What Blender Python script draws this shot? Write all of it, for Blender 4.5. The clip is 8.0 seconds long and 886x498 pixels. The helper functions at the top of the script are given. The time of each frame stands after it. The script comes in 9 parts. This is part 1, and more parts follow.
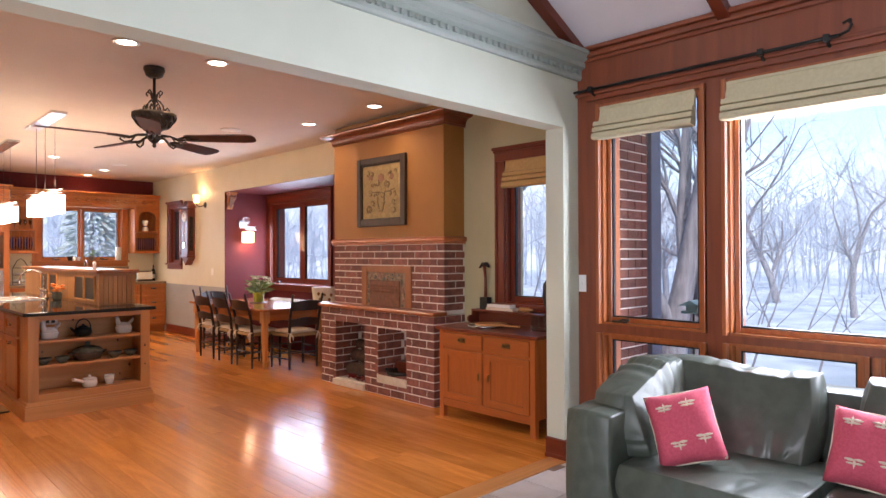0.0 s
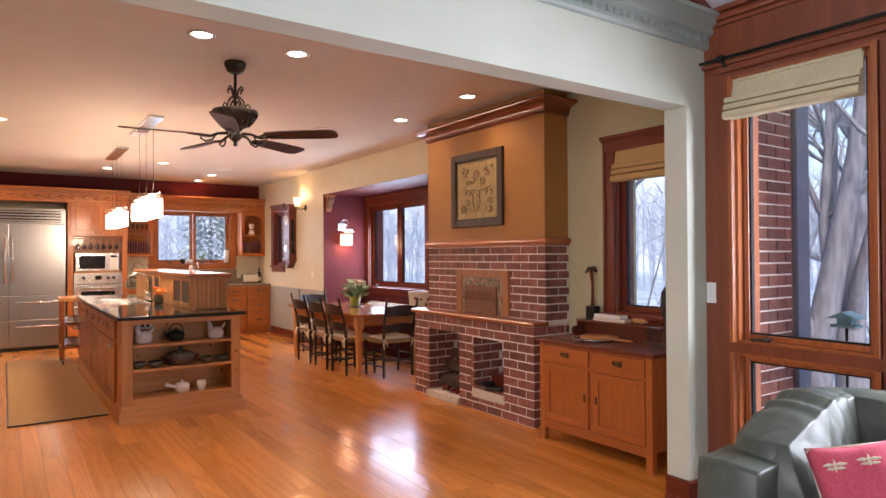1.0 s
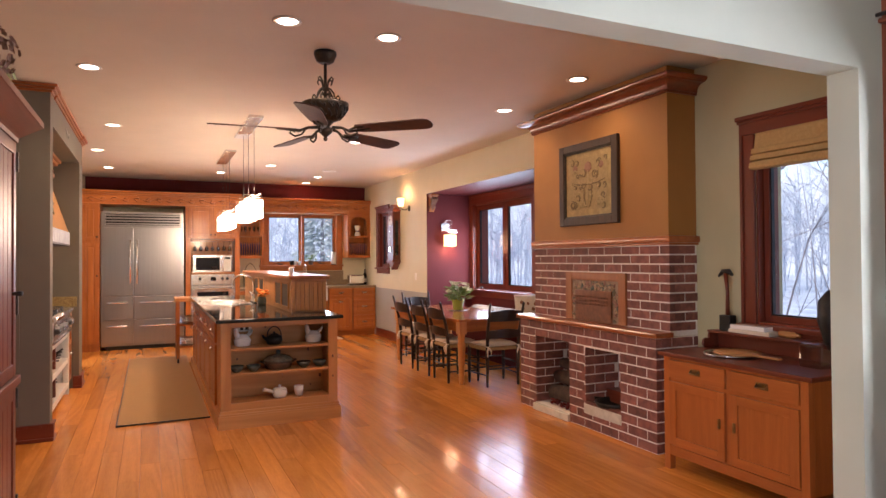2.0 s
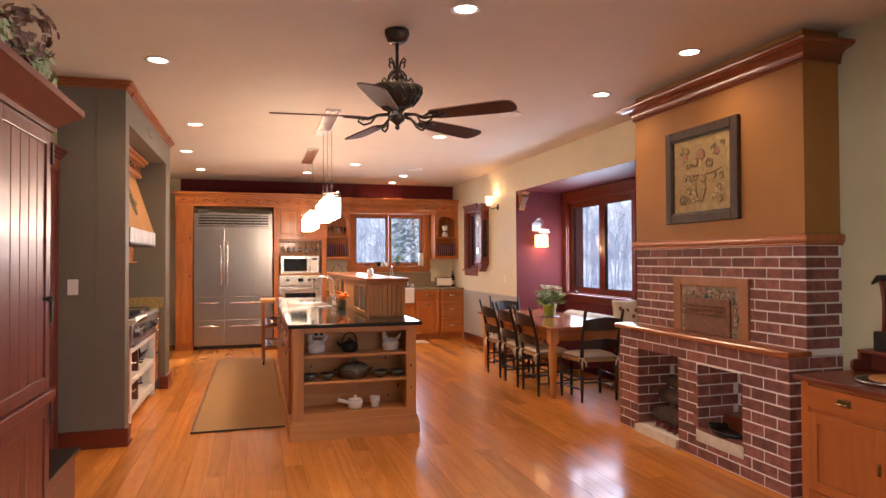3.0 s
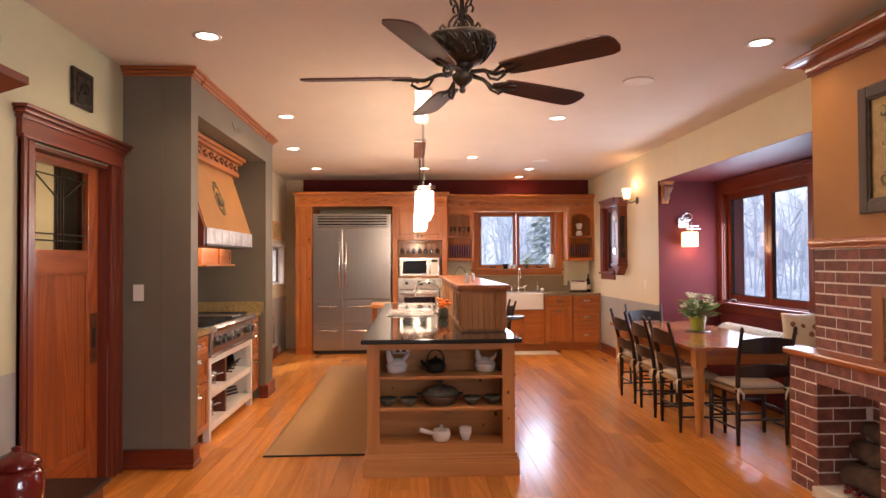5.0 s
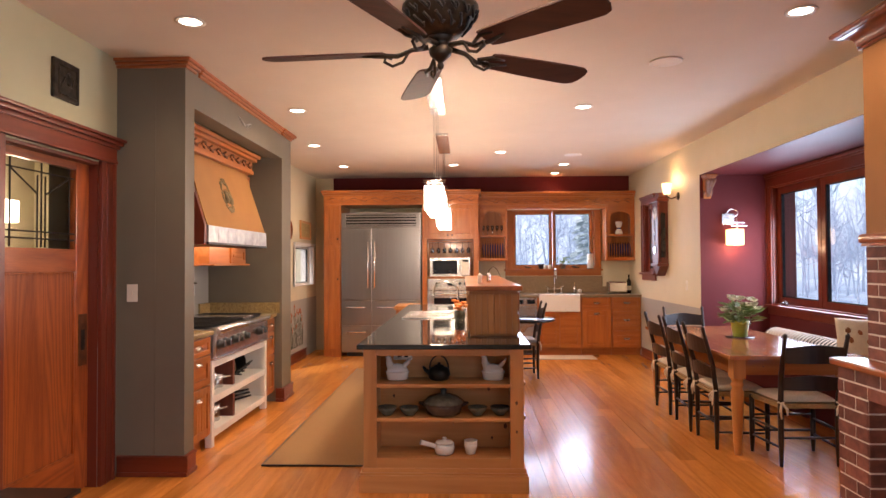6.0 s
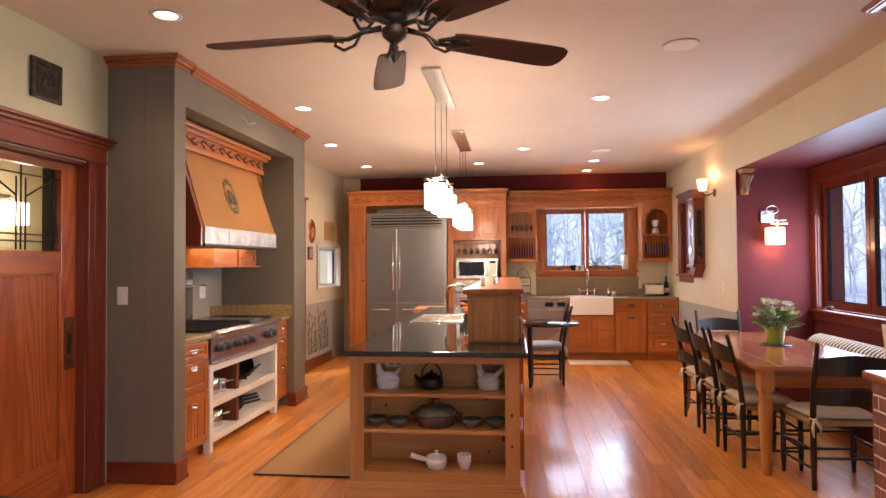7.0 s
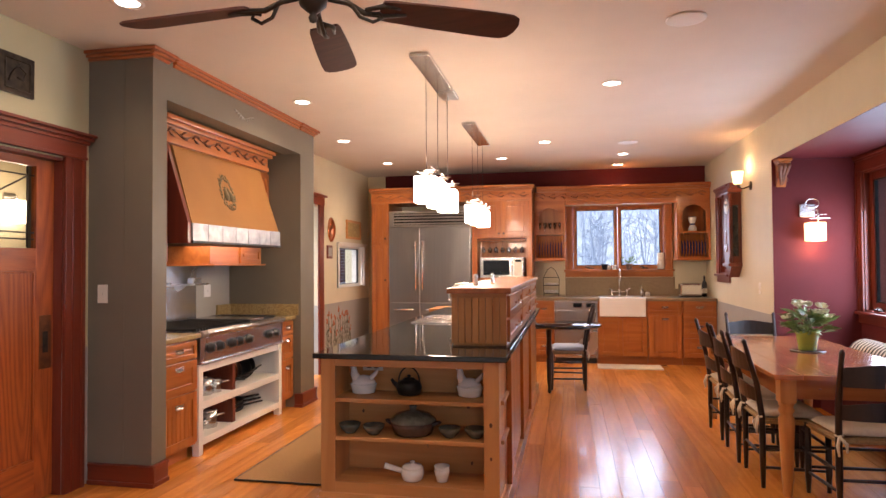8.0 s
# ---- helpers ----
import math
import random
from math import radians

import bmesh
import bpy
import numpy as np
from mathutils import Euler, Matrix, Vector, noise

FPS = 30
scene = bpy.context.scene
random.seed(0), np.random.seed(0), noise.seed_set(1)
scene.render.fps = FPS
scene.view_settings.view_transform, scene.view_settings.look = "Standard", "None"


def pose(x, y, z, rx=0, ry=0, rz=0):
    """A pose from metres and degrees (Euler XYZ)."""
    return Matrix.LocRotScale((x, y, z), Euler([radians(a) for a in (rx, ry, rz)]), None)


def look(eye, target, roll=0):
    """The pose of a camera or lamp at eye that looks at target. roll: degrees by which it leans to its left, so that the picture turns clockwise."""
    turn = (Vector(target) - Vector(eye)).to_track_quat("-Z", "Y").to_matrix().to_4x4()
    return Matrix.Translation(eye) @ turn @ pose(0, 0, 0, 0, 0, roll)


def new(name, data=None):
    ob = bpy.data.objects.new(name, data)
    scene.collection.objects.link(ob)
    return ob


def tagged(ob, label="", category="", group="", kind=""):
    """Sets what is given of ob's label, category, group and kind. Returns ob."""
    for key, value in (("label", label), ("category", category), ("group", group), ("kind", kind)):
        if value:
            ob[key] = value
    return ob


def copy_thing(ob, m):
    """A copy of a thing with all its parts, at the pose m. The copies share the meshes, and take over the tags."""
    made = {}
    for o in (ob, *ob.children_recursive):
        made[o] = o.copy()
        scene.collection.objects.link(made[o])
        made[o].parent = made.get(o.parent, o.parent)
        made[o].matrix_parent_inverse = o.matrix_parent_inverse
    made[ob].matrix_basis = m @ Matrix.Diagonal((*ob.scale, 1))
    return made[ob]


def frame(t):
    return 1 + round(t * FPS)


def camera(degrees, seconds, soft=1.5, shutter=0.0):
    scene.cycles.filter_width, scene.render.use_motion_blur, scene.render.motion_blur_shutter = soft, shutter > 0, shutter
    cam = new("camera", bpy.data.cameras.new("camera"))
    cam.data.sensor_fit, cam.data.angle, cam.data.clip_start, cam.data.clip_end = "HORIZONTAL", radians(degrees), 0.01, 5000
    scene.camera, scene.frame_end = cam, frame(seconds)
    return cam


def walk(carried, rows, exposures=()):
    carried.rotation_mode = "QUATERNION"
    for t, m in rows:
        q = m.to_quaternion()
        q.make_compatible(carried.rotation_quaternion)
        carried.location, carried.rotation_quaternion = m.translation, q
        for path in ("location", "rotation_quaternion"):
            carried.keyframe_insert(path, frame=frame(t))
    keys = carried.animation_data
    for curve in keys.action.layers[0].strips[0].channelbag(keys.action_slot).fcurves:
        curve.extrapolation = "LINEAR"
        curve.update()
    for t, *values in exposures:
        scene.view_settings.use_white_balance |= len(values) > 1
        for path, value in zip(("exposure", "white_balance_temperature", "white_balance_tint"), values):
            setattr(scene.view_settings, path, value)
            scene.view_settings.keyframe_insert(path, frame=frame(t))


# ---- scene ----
cam = camera(69.7, 8.0)
PATH = [
    (0, (0.883, 0.433, 1.43), (2.276, 1.869, 1.446), -0.2),
    (0.5, (1.116, 0.621, 1.438), (2.385, 2.167, 1.456), -0.3),
    (1, (1.301, 0.789, 1.443), (2.436, 2.436, 1.466), -0.3),
    (1.5, (1.45, 0.971, 1.449), (2.437, 2.71, 1.476), -0.3),
    (2, (1.587, 1.169, 1.443), (2.425, 2.985, 1.472), -0.4),
    (3.5, (1.992, 1.866, 1.458), (2.422, 3.819, 1.493), -0.2),
    (4, (2.146, 2.085, 1.467), (2.443, 4.062, 1.502), -0.3),
    (4.5, (2.293, 2.298, 1.469), (2.482, 4.288, 1.505), -0.3),
    (6, (2.775, 2.833, 1.45), (2.711, 4.832, 1.492), -0.3),
    (6.5, (2.951, 2.96, 1.468), (2.807, 4.955, 1.51), -0.3),
    (7, (3.126, 3.111, 1.452), (2.904, 5.098, 1.498), -0.4),
    (7.5, (3.327, 3.267, 1.454), (3.024, 5.244, 1.5), -0.4),
    (8, (3.527, 3.446, 1.43), (3.139, 5.407, 1.478), -0.4),
]
walk(cam, [(t, look(eye, target, roll)) for t, eye, target, roll in PATH], [(0.0, 1.12, 6300, 24), (2.0, 1.0, 6450, 26), (4.0, 0.98, 6600, 26), (6.0, 1.0, 6300, 24), (8.0, 1.0, 6150, 23)])

# ---- world, sun and exposure ----
world = bpy.data.worlds.new("overcast")
scene.world = world
world.use_nodes = True
wn = world.node_tree
sky = wn.nodes.new("ShaderNodeTexSky")
sky.sky_type = "NISHITA"
sky.sun_disc = False
sky.sun_elevation, sky.sun_rotation = radians(48), radians(219)
sky.air_density, sky.dust_density = 1.0, 1.5
wn.links.new(sky.outputs["Color"], wn.nodes["Background"].inputs["Color"])
wn.nodes["Background"].inputs["Strength"].default_value = 0.15
sun = new("sun", bpy.data.lights.new("sun", "SUN"))
sun.data.energy, sun.data.angle, sun.data.color = 1.7, radians(12), (1.0, 0.95, 0.9)
sun.matrix_basis = look((0, 0, 0), (0.43, 0.52, -0.74))

WARM = (1.0, 0.74, 0.47)


def lamp(name, kind, energy, m, color=WARM, size=0.06):
    """A lamp at the pose m."""
    ob = new(name, bpy.data.lights.new(name, kind))
    ob.data.energy, ob.data.color = energy, color
    if kind == "AREA":
        ob.data.shape, ob.data.size, ob.data.size_y = "RECTANGLE", size[0], size[1]
    else:
        ob.data.shadow_soft_size = size
    ob.matrix_basis = m
    return ob


# ---- materials ----
def base_material(name):
    m = bpy.data.materials.new(name)
    m.use_nodes = True
    return m, m.node_tree, m.node_tree.nodes["Principled BSDF"]


def surf(name, c1, c2, scale=6.0, rough=0.5, metal=0.0, bump=0.1, bscale=90.0, stretch=(1, 1, 1), rand=0.0, coat=0.0, wear=0.1, rvar=0.1, low=0.35, high=0.65, distort=0.3):
    """A surface with two colours in a grain, broad wear, uneven gloss and fine relief, by place."""
    m, nt, bsdf = base_material(name)
    n, link = nt.nodes, nt.links.new
    geo, info = n.new("ShaderNodeNewGeometry"), n.new("ShaderNodeObjectInfo")
    shift = n.new("ShaderNodeVectorMath")
    shift.operation = "SCALE"
    shift.inputs[0].default_value = (7.3, 11.9, 5.1)
    link(info.outputs["Random"], shift.inputs["Scale"])
    add = n.new("ShaderNodeVectorMath")
    link(geo.outputs["Position"], add.inputs[0])
    if rand:
        link(shift.outputs[0], add.inputs[1])
    sc = n.new("ShaderNodeVectorMath")
    sc.operation = "MULTIPLY"
    link(add.outputs[0], sc.inputs[0])
    sc.inputs[1].default_value = stretch
    na, nb, nc = (n.new("ShaderNodeTexNoise") for _ in range(3))
    na.inputs["Scale"].default_value, na.inputs["Detail"].default_value, na.inputs["Distortion"].default_value = scale, 5, distort
    nb.inputs["Scale"].default_value, nb.inputs["Detail"].default_value = 1.1, 3
    nc.inputs["Scale"].default_value, nc.inputs["Detail"].default_value = bscale, 3
    link(sc.outputs[0], na.inputs["Vector"])
    link(add.outputs[0], nb.inputs["Vector"])
    link(sc.outputs[0], nc.inputs["Vector"])
    ramp = n.new("ShaderNodeValToRGB")
    ramp.color_ramp.elements[0].position, ramp.color_ramp.elements[1].position = low, high
    ramp.color_ramp.elements[0].color, ramp.color_ramp.elements[1].color = (*c2, 1), (*c1, 1)
    link(na.outputs["Fac"], ramp.inputs["Fac"])
    hsv = n.new("ShaderNodeHueSaturation")
    link(ramp.outputs["Color"], hsv.inputs["Color"])
    val = n.new("ShaderNodeMath")
    val.operation = "MULTIPLY_ADD"
    link(nb.outputs["Fac"], val.inputs[0])
    val.inputs[1].default_value, val.inputs[2].default_value = 2 * wear, 1 - wear
    if rand:
        rv = n.new("ShaderNodeMath")
        rv.operation = "MULTIPLY_ADD"
        link(info.outputs["Random"], rv.inputs[0])
        rv.inputs[1].default_value, rv.inputs[2].default_value = 2 * rand, 1 - rand
        mul = n.new("ShaderNodeMath")
        mul.operation = "MULTIPLY"
        link(rv.outputs[0], mul.inputs[0])
        link(val.outputs[0], mul.inputs[1])
        val = mul
    link(val.outputs[0], hsv.inputs["Value"])
    link(hsv.outputs["Color"], bsdf.inputs["Base Color"])
    rr = n.new("ShaderNodeMath")
    rr.operation = "MULTIPLY_ADD"
    link(nb.outputs["Fac"], rr.inputs[0])
    rr.inputs[1].default_value, rr.inputs[2].default_value = 2 * rvar * rough, rough * (1 - rvar)
    link(rr.outputs[0], bsdf.inputs["Roughness"])
    bsdf.inputs["Metallic"].default_value = metal
    bsdf.inputs["Coat Weight"].default_value = coat
    bsdf.inputs["Coat Roughness"].default_value = 0.12
    if bump:
        bp = n.new("ShaderNodeBump")
        bp.inputs["Strength"].default_value, bp.inputs["Distance"].default_value = bump, 0.004
        link(nc.outputs["Fac"], bp.inputs["Height"])
        link(bp.outputs[0], bsdf.inputs["Normal"])
    return m


AXIS = {"x": (0.07, 1, 1), "y": (1, 0.07, 1), "z": (1, 1, 0.07)}


def wood(name, c1, c2, axis="z", scale=22.0, rough=0.42, rand=0.0, coat=0.15, bump=0.12):
    return surf(name, c1, c2, scale, rough, bump=bump, bscale=130, stretch=AXIS[axis], rand=rand, coat=coat, wear=0.12, low=0.3, high=0.7, distort=0.8)


def flame_wood(name, c1, c2, axis="y", width=34.0, rough=0.25, rand=0.15, coat=0.3, bump=0.1, ripple=0.0, figure=0.55):
    """Boards with a flamed, flat-sawn figure, fine pores and a slightly rippled finish; each piece has its own cut."""
    m, nt, bsdf = base_material(name)
    n, link = nt.nodes, nt.links.new
    geo, info = n.new("ShaderNodeNewGeometry"), n.new("ShaderNodeObjectInfo")
    shift, add, sc = (n.new("ShaderNodeVectorMath") for _ in range(3))
    shift.operation, sc.operation = "SCALE", "MULTIPLY"
    shift.inputs[0].default_value = (17.3, 23.9, 15.1)
    link(info.outputs["Random"], shift.inputs["Scale"])
    link(geo.outputs["Position"], add.inputs[0])
    link(shift.outputs[0], add.inputs[1])
    link(add.outputs[0], sc.inputs[0])
    sc.inputs[1].default_value = AXIS[axis]
    wv, pores, broad = n.new("ShaderNodeTexNoise"), n.new("ShaderNodeTexNoise"), n.new("ShaderNodeTexNoise")
    wv.inputs["Scale"].default_value, wv.inputs["Detail"].default_value, wv.inputs["Distortion"].default_value = 5.0, 1.0, 0.3
    pores.inputs["Scale"].default_value, pores.inputs["Detail"].default_value = 150.0, 4.0
    broad.inputs["Scale"].default_value, broad.inputs["Detail"].default_value = 1.3, 3.0
    link(sc.outputs[0], wv.inputs["Vector"])
    link(sc.outputs[0], pores.inputs["Vector"])
    link(add.outputs[0], broad.inputs["Vector"])
    rings, sine, mixv = n.new("ShaderNodeMath"), n.new("ShaderNodeMath"), n.new("ShaderNodeMath")
    rings.operation, sine.operation, mixv.operation = "MULTIPLY", "PINGPONG", "MULTIPLY_ADD"
    link(wv.outputs["Fac"], rings.inputs[0])
    rings.inputs[1].default_value = width
    link(rings.outputs[0], sine.inputs[0])
    sine.inputs[1].default_value = 1.0
    link(pores.outputs["Fac"], mixv.inputs[0])
    mixv.inputs[1].default_value = 0.7
    half = n.new("ShaderNodeMath")
    half.operation = "MULTIPLY_ADD"
    link(sine.outputs[0], half.inputs[0])
    half.inputs[1].default_value, half.inputs[2].default_value = figure, 0.17 - 0.5 * figure
    link(half.outputs[0], mixv.inputs[2])
    ramp = n.new("ShaderNodeValToRGB")
    ramp.color_ramp.elements[0].position, ramp.color_ramp.elements[1].position = 0.15, 0.8
    ramp.color_ramp.elements[0].color, ramp.color_ramp.elements[1].color = (*c2, 1), (*c1, 1)
    link(mixv.outputs[0], ramp.inputs["Fac"])
    hsv, val, mul = n.new("ShaderNodeHueSaturation"), n.new("ShaderNodeMath"), n.new("ShaderNodeMath")
    val.operation, mul.operation = "MULTIPLY_ADD", "MULTIPLY_ADD"
    link(info.outputs["Random"], val.inputs[0])
    val.inputs[1].default_value, val.inputs[2].default_value = 2 * rand, 0.88 - rand
    link(broad.outputs["Fac"], mul.inputs[0])
    mul.inputs[1].default_value = 0.24
    link(val.outputs[0], mul.inputs[2])
    link(mul.outputs[0], hsv.inputs["Value"])
    link(ramp.outputs["Color"], hsv.inputs["Color"])
    link(hsv.outputs["Color"], bsdf.inputs["Base Color"])
    bsdf.inputs["Roughness"].default_value = rough
    bsdf.inputs["Coat Weight"].default_value, bsdf.inputs["Coat Roughness"].default_value = coat, 0.09
    bp = n.new("ShaderNodeBump")
    bp.inputs["Strength"].default_value, bp.inputs["Distance"].default_value = bump, 0.002
    link(mixv.outputs[0], bp.inputs["Height"])
    last = bp
    if ripple:
        rp, b2 = n.new("ShaderNodeTexNoise"), n.new("ShaderNodeBump")
        rp.inputs["Scale"].default_value, rp.inputs["Detail"].default_value = 9.0, 2.0
        link(add.outputs[0], rp.inputs["Vector"])
        link(rp.outputs["Fac"], b2.inputs["Height"])
        b2.inputs["Strength"].default_value, b2.inputs["Distance"].default_value = ripple, 0.01
        link(bp.outputs[0], b2.inputs["Normal"])
        last = b2
        link(b2.outputs[0], bsdf.inputs["Coat Normal"])
    link(last.outputs[0], bsdf.inputs["Normal"])
    return m


def glow(name, color, strength):
    m, nt, bsdf = base_material(name)
    bsdf.inputs["Base Color"].default_value = (*color, 1)
    bsdf.inputs["Emission Color"].default_value = (*color, 1)
    bsdf.inputs["Emission Strength"].default_value = strength
    return m


def clear_glass(name, tint=(0.96, 0.98, 0.97), gloss=1.5, rough=0.02):
    """A thin pane: clear, with the mirror gloss of glass."""
    m, nt, bsdf = base_material(name)
    n, link = nt.nodes, nt.links.new
    tr, gl, fr, mix = n.new("ShaderNodeBsdfTransparent"), n.new("ShaderNodeBsdfGlossy"), n.new("ShaderNodeLayerWeight"), n.new("ShaderNodeMixShader")
    pw_, ma = n.new("ShaderNodeMath"), n.new("ShaderNodeMath")
    pw_.operation, ma.operation = "POWER", "MULTIPLY_ADD"
    fr.inputs["Blend"].default_value = 0.5
    pw_.inputs[1].default_value = 5.0
    f0 = ((gloss - 1) / (gloss + 1)) ** 2
    ma.inputs[1].default_value, ma.inputs[2].default_value = 0.8 * (1 - f0), f0
    link(fr.outputs["Facing"], pw_.inputs[0])
    link(pw_.outputs[0], ma.inputs[0])
    tr.inputs[0].default_value = (*tint, 1)
    gl.inputs["Roughness"].default_value = rough
    link(ma.outputs[0], mix.inputs[0])
    link(tr.outputs[0], mix.inputs[1])
    link(gl.outputs[0], mix.inputs[2])
    link(mix.outputs[0], n["Material Output"].inputs[0])
    return m


PALE = surf("pale_sage_paint", (0.60, 0.65, 0.54), (0.57, 0.62, 0.51), 3, 0.6, bump=0.05, bscale=160, wear=0.04)
CORNICE = surf("grey_green_paint", (0.36, 0.42, 0.38), (0.33, 0.39, 0.35), 3, 0.5, bump=0.05, wear=0.05)
SAGE = surf("sage_wall_paint", (0.52, 0.50, 0.31), (0.49, 0.47, 0.285), 3, 0.65, bump=0.06, bscale=160, wear=0.05)
CREAM = surf("cream_wall_paint", (0.66, 0.60, 0.42), (0.63, 0.57, 0.39), 3, 0.62, bump=0.06, bscale=160, wear=0.05)
TAUPE = surf("taupe_wall_paint", (0.165, 0.142, 0.100), (0.152, 0.131, 0.092), 3, 0.6, bump=0.06, bscale=160, wear=0.06)
GREY = surf("grey_dado_paint", (0.36, 0.35, 0.31), (0.34, 0.33, 0.29), 3, 0.6, bump=0.06, bscale=160, wear=0.06)
BURGUNDY = surf("burgundy_paint", (0.115, 0.008, 0.009), (0.10, 0.006, 0.007), 3, 0.8, bump=0.05, bscale=160, wear=0.08)
TAN = surf("tan_plaster", (0.375, 0.172, 0.039), (0.34, 0.150, 0.033), 2.2, 0.68, bump=0.12, bscale=60, wear=0.1)
CEIL = surf("ceiling_paint", (0.69, 0.61, 0.505), (0.67, 0.59, 0.485), 3, 0.8, bump=0.05, bscale=140, wear=0.04)
VAULT = surf("vault_paint", (0.78, 0.76, 0.80), (0.75, 0.73, 0.77), 3, 0.7, bump=0.04, wear=0.04)
CHERRY = {a: wood("cherry_trim_" + a, (0.185, 0.033, 0.012), (0.13, 0.021, 0.008), a, 14, 0.36, 0.12, 0.12) for a in "xyz"}
FIR = {a: wood("fir_trim_" + a, (0.44, 0.135, 0.038), (0.30, 0.080, 0.020), a, 22, 0.3, 0.1, 0.35) for a in "xyz"}
PINE = {a: wood("pine_cabinet_" + a, (0.47, 0.155, 0.030), (0.32, 0.090, 0.016), a, 16, 0.34, 0.1, 0.3) for a in "xyz"}
# darker pine for the carved vines; the carving's shadows are in its colour
SHADEDPINE = wood("shaded_pine", (0.31, 0.095, 0.019), (0.20, 0.058, 0.012), "x", 16, 0.4, 0.1, 0.2)
KNOTTY = {a: wood("knotty_pine_" + a, (0.56, 0.27, 0.088), (0.43, 0.18, 0.05), a, 14, 0.42, 0.12, 0.15) for a in "xyz"}
OAK = {a: flame_wood("oak_door_" + a, (0.40, 0.100, 0.018), (0.21, 0.041, 0.008), a, 22, 0.36, 0.06, 0.25, 0.25, 0.0, 0.5) for a in "xyz"}
FLOOR = flame_wood("oak_floor", (0.74, 0.292, 0.052), (0.53, 0.188, 0.030), "y", 17, 0.26, 0.17, 0.35, 0.06, 0.22, 0.34)
MAHOG = {a: wood("mahogany_" + a, (0.172, 0.031, 0.011), (0.105, 0.018, 0.007), a, 18, 0.38, 0.08, 0.1) for a in "xyz"}
SIDEB = {a: flame_wood("sideboard_oak_" + a, (0.43, 0.125, 0.026), (0.31, 0.080, 0.016), a, 14, 0.34, 0.08, 0.3, 0.06, 0.0, 0.25) for a in "xyz"}
DARKW = surf("dark_stained_wood", (0.026, 0.012, 0.008), (0.014, 0.007, 0.005), 20, 0.36, bump=0.08, stretch=(1, 1, 0.1), rand=0.15, coat=0.1)
STEEL = surf("brushed_steel", (0.60, 0.60, 0.60), (0.56, 0.56, 0.565), 30, 0.27, 1.0, 0.02, 200, (1, 1, 0.03), wear=0.05)
FRIDGE = surf("fridge_steel", (0.43, 0.43, 0.435), (0.405, 0.405, 0.41), 60, 0.30, 1.0, 0, stretch=(1, 1, 0.02), wear=0.04)
CHESTNUT = wood("chestnut_moulding", (0.25, 0.066, 0.023), (0.165, 0.040, 0.014), "y", 16, 0.3, 0.08, 0.3)
BAYGLOSS = surf("glossy_burgundy_paint", (0.115, 0.009, 0.012), (0.10, 0.007, 0.010), 3, 0.5, bump=0.03, bscale=160, wear=0.08)
CHROME = surf("polished_chrome", (0.82, 0.80, 0.77), (0.78, 0.76, 0.73), 8, 0.12, 1.0, 0, wear=0.03)
PEWTER = surf("hammered_pewter", (0.40, 0.40, 0.40), (0.24, 0.24, 0.25), 9, 0.42, 1.0, 0.35, 26, wear=0.15)
IRON = surf("dark_iron", (0.035, 0.034, 0.032), (0.02, 0.02, 0.02), 14, 0.45, 0.6, 0.15, 80, wear=0.2)
BRONZE = surf("aged_bronze", (0.075, 0.062, 0.045), (0.035, 0.03, 0.024), 20, 0.42, 0.7, 0.2, 90, wear=0.2)
COPPER = surf("copper", (0.75, 0.32, 0.15), (0.62, 0.24, 0.11), 7, 0.2, 1.0, 0.05, wear=0.1)
GRANITE = surf("black_granite", (0.012, 0.012, 0.013), (0.03, 0.03, 0.028), 160, 0.06, bump=0.0, low=0.45, high=0.75, wear=0.1)
STONE = surf("brown_stone", (0.30, 0.22, 0.13), (0.17, 0.12, 0.07), 70, 0.3, bump=0.04, bscale=60)
YGRAN = surf("gold_granite", (0.42, 0.31, 0.13), (0.25, 0.17, 0.065), 90, 0.25, bump=0.03)
LIMESTONE = surf("limestone", (0.62, 0.57, 0.47), (0.52, 0.47, 0.38), 20, 0.7, bump=0.2, bscale=70)
BRICK = surf("brown_brick", (0.27, 0.098, 0.070), (0.155, 0.056, 0.044), 16, 0.7, bump=0.6, bscale=120, rand=0.30, wear=0.2)
BRICK2 = surf("red_brick", (0.21, 0.075, 0.05), (0.13, 0.045, 0.034), 18, 0.8, bump=0.5, bscale=120, rand=0.3, wear=0.2)
WINWALL = {a: wood("stained_window_wall_" + a, (0.255, 0.068, 0.028), (0.185, 0.046, 0.019), a, 14, 0.36, 0.1, 0.15) for a in "xyz"}
BRASS = surf("aged_brass", (0.34, 0.23, 0.10), (0.22, 0.15, 0.07), 20, 0.35, 0.9, 0.1, 60, wear=0.2)
MORTAR = surf("mortar", (0.88, 0.82, 0.74), (0.76, 0.70, 0.62), 60, 0.9, bump=0.3, bscale=200)
SOOT = surf("sooty_brick", (0.05, 0.03, 0.025), (0.03, 0.02, 0.018), 20, 0.85, bump=0.4)
WHITEP = surf("white_paint", (0.78, 0.75, 0.68), (0.74, 0.71, 0.64), 5, 0.45, bump=0.05, wear=0.05)
CERAMIC = surf("white_ceramic", (0.80, 0.79, 0.76), (0.77, 0.76, 0.73), 5, 0.15, bump=0.02, wear=0.03, coat=0.3)
CELADON = surf("grey_green_glaze", (0.11, 0.115, 0.095), (0.06, 0.065, 0.052), 25, 0.2, bump=0.05, wear=0.2)
STONEW = surf("brown_stoneware", (0.09, 0.06, 0.048), (0.05, 0.038, 0.032), 14, 0.25, bump=0.08, wear=0.2)
LINEN = surf("cream_linen", (0.66, 0.58, 0.46), (0.60, 0.52, 0.41), 60, 0.9, bump=0.3, bscale=300, wear=0.06)
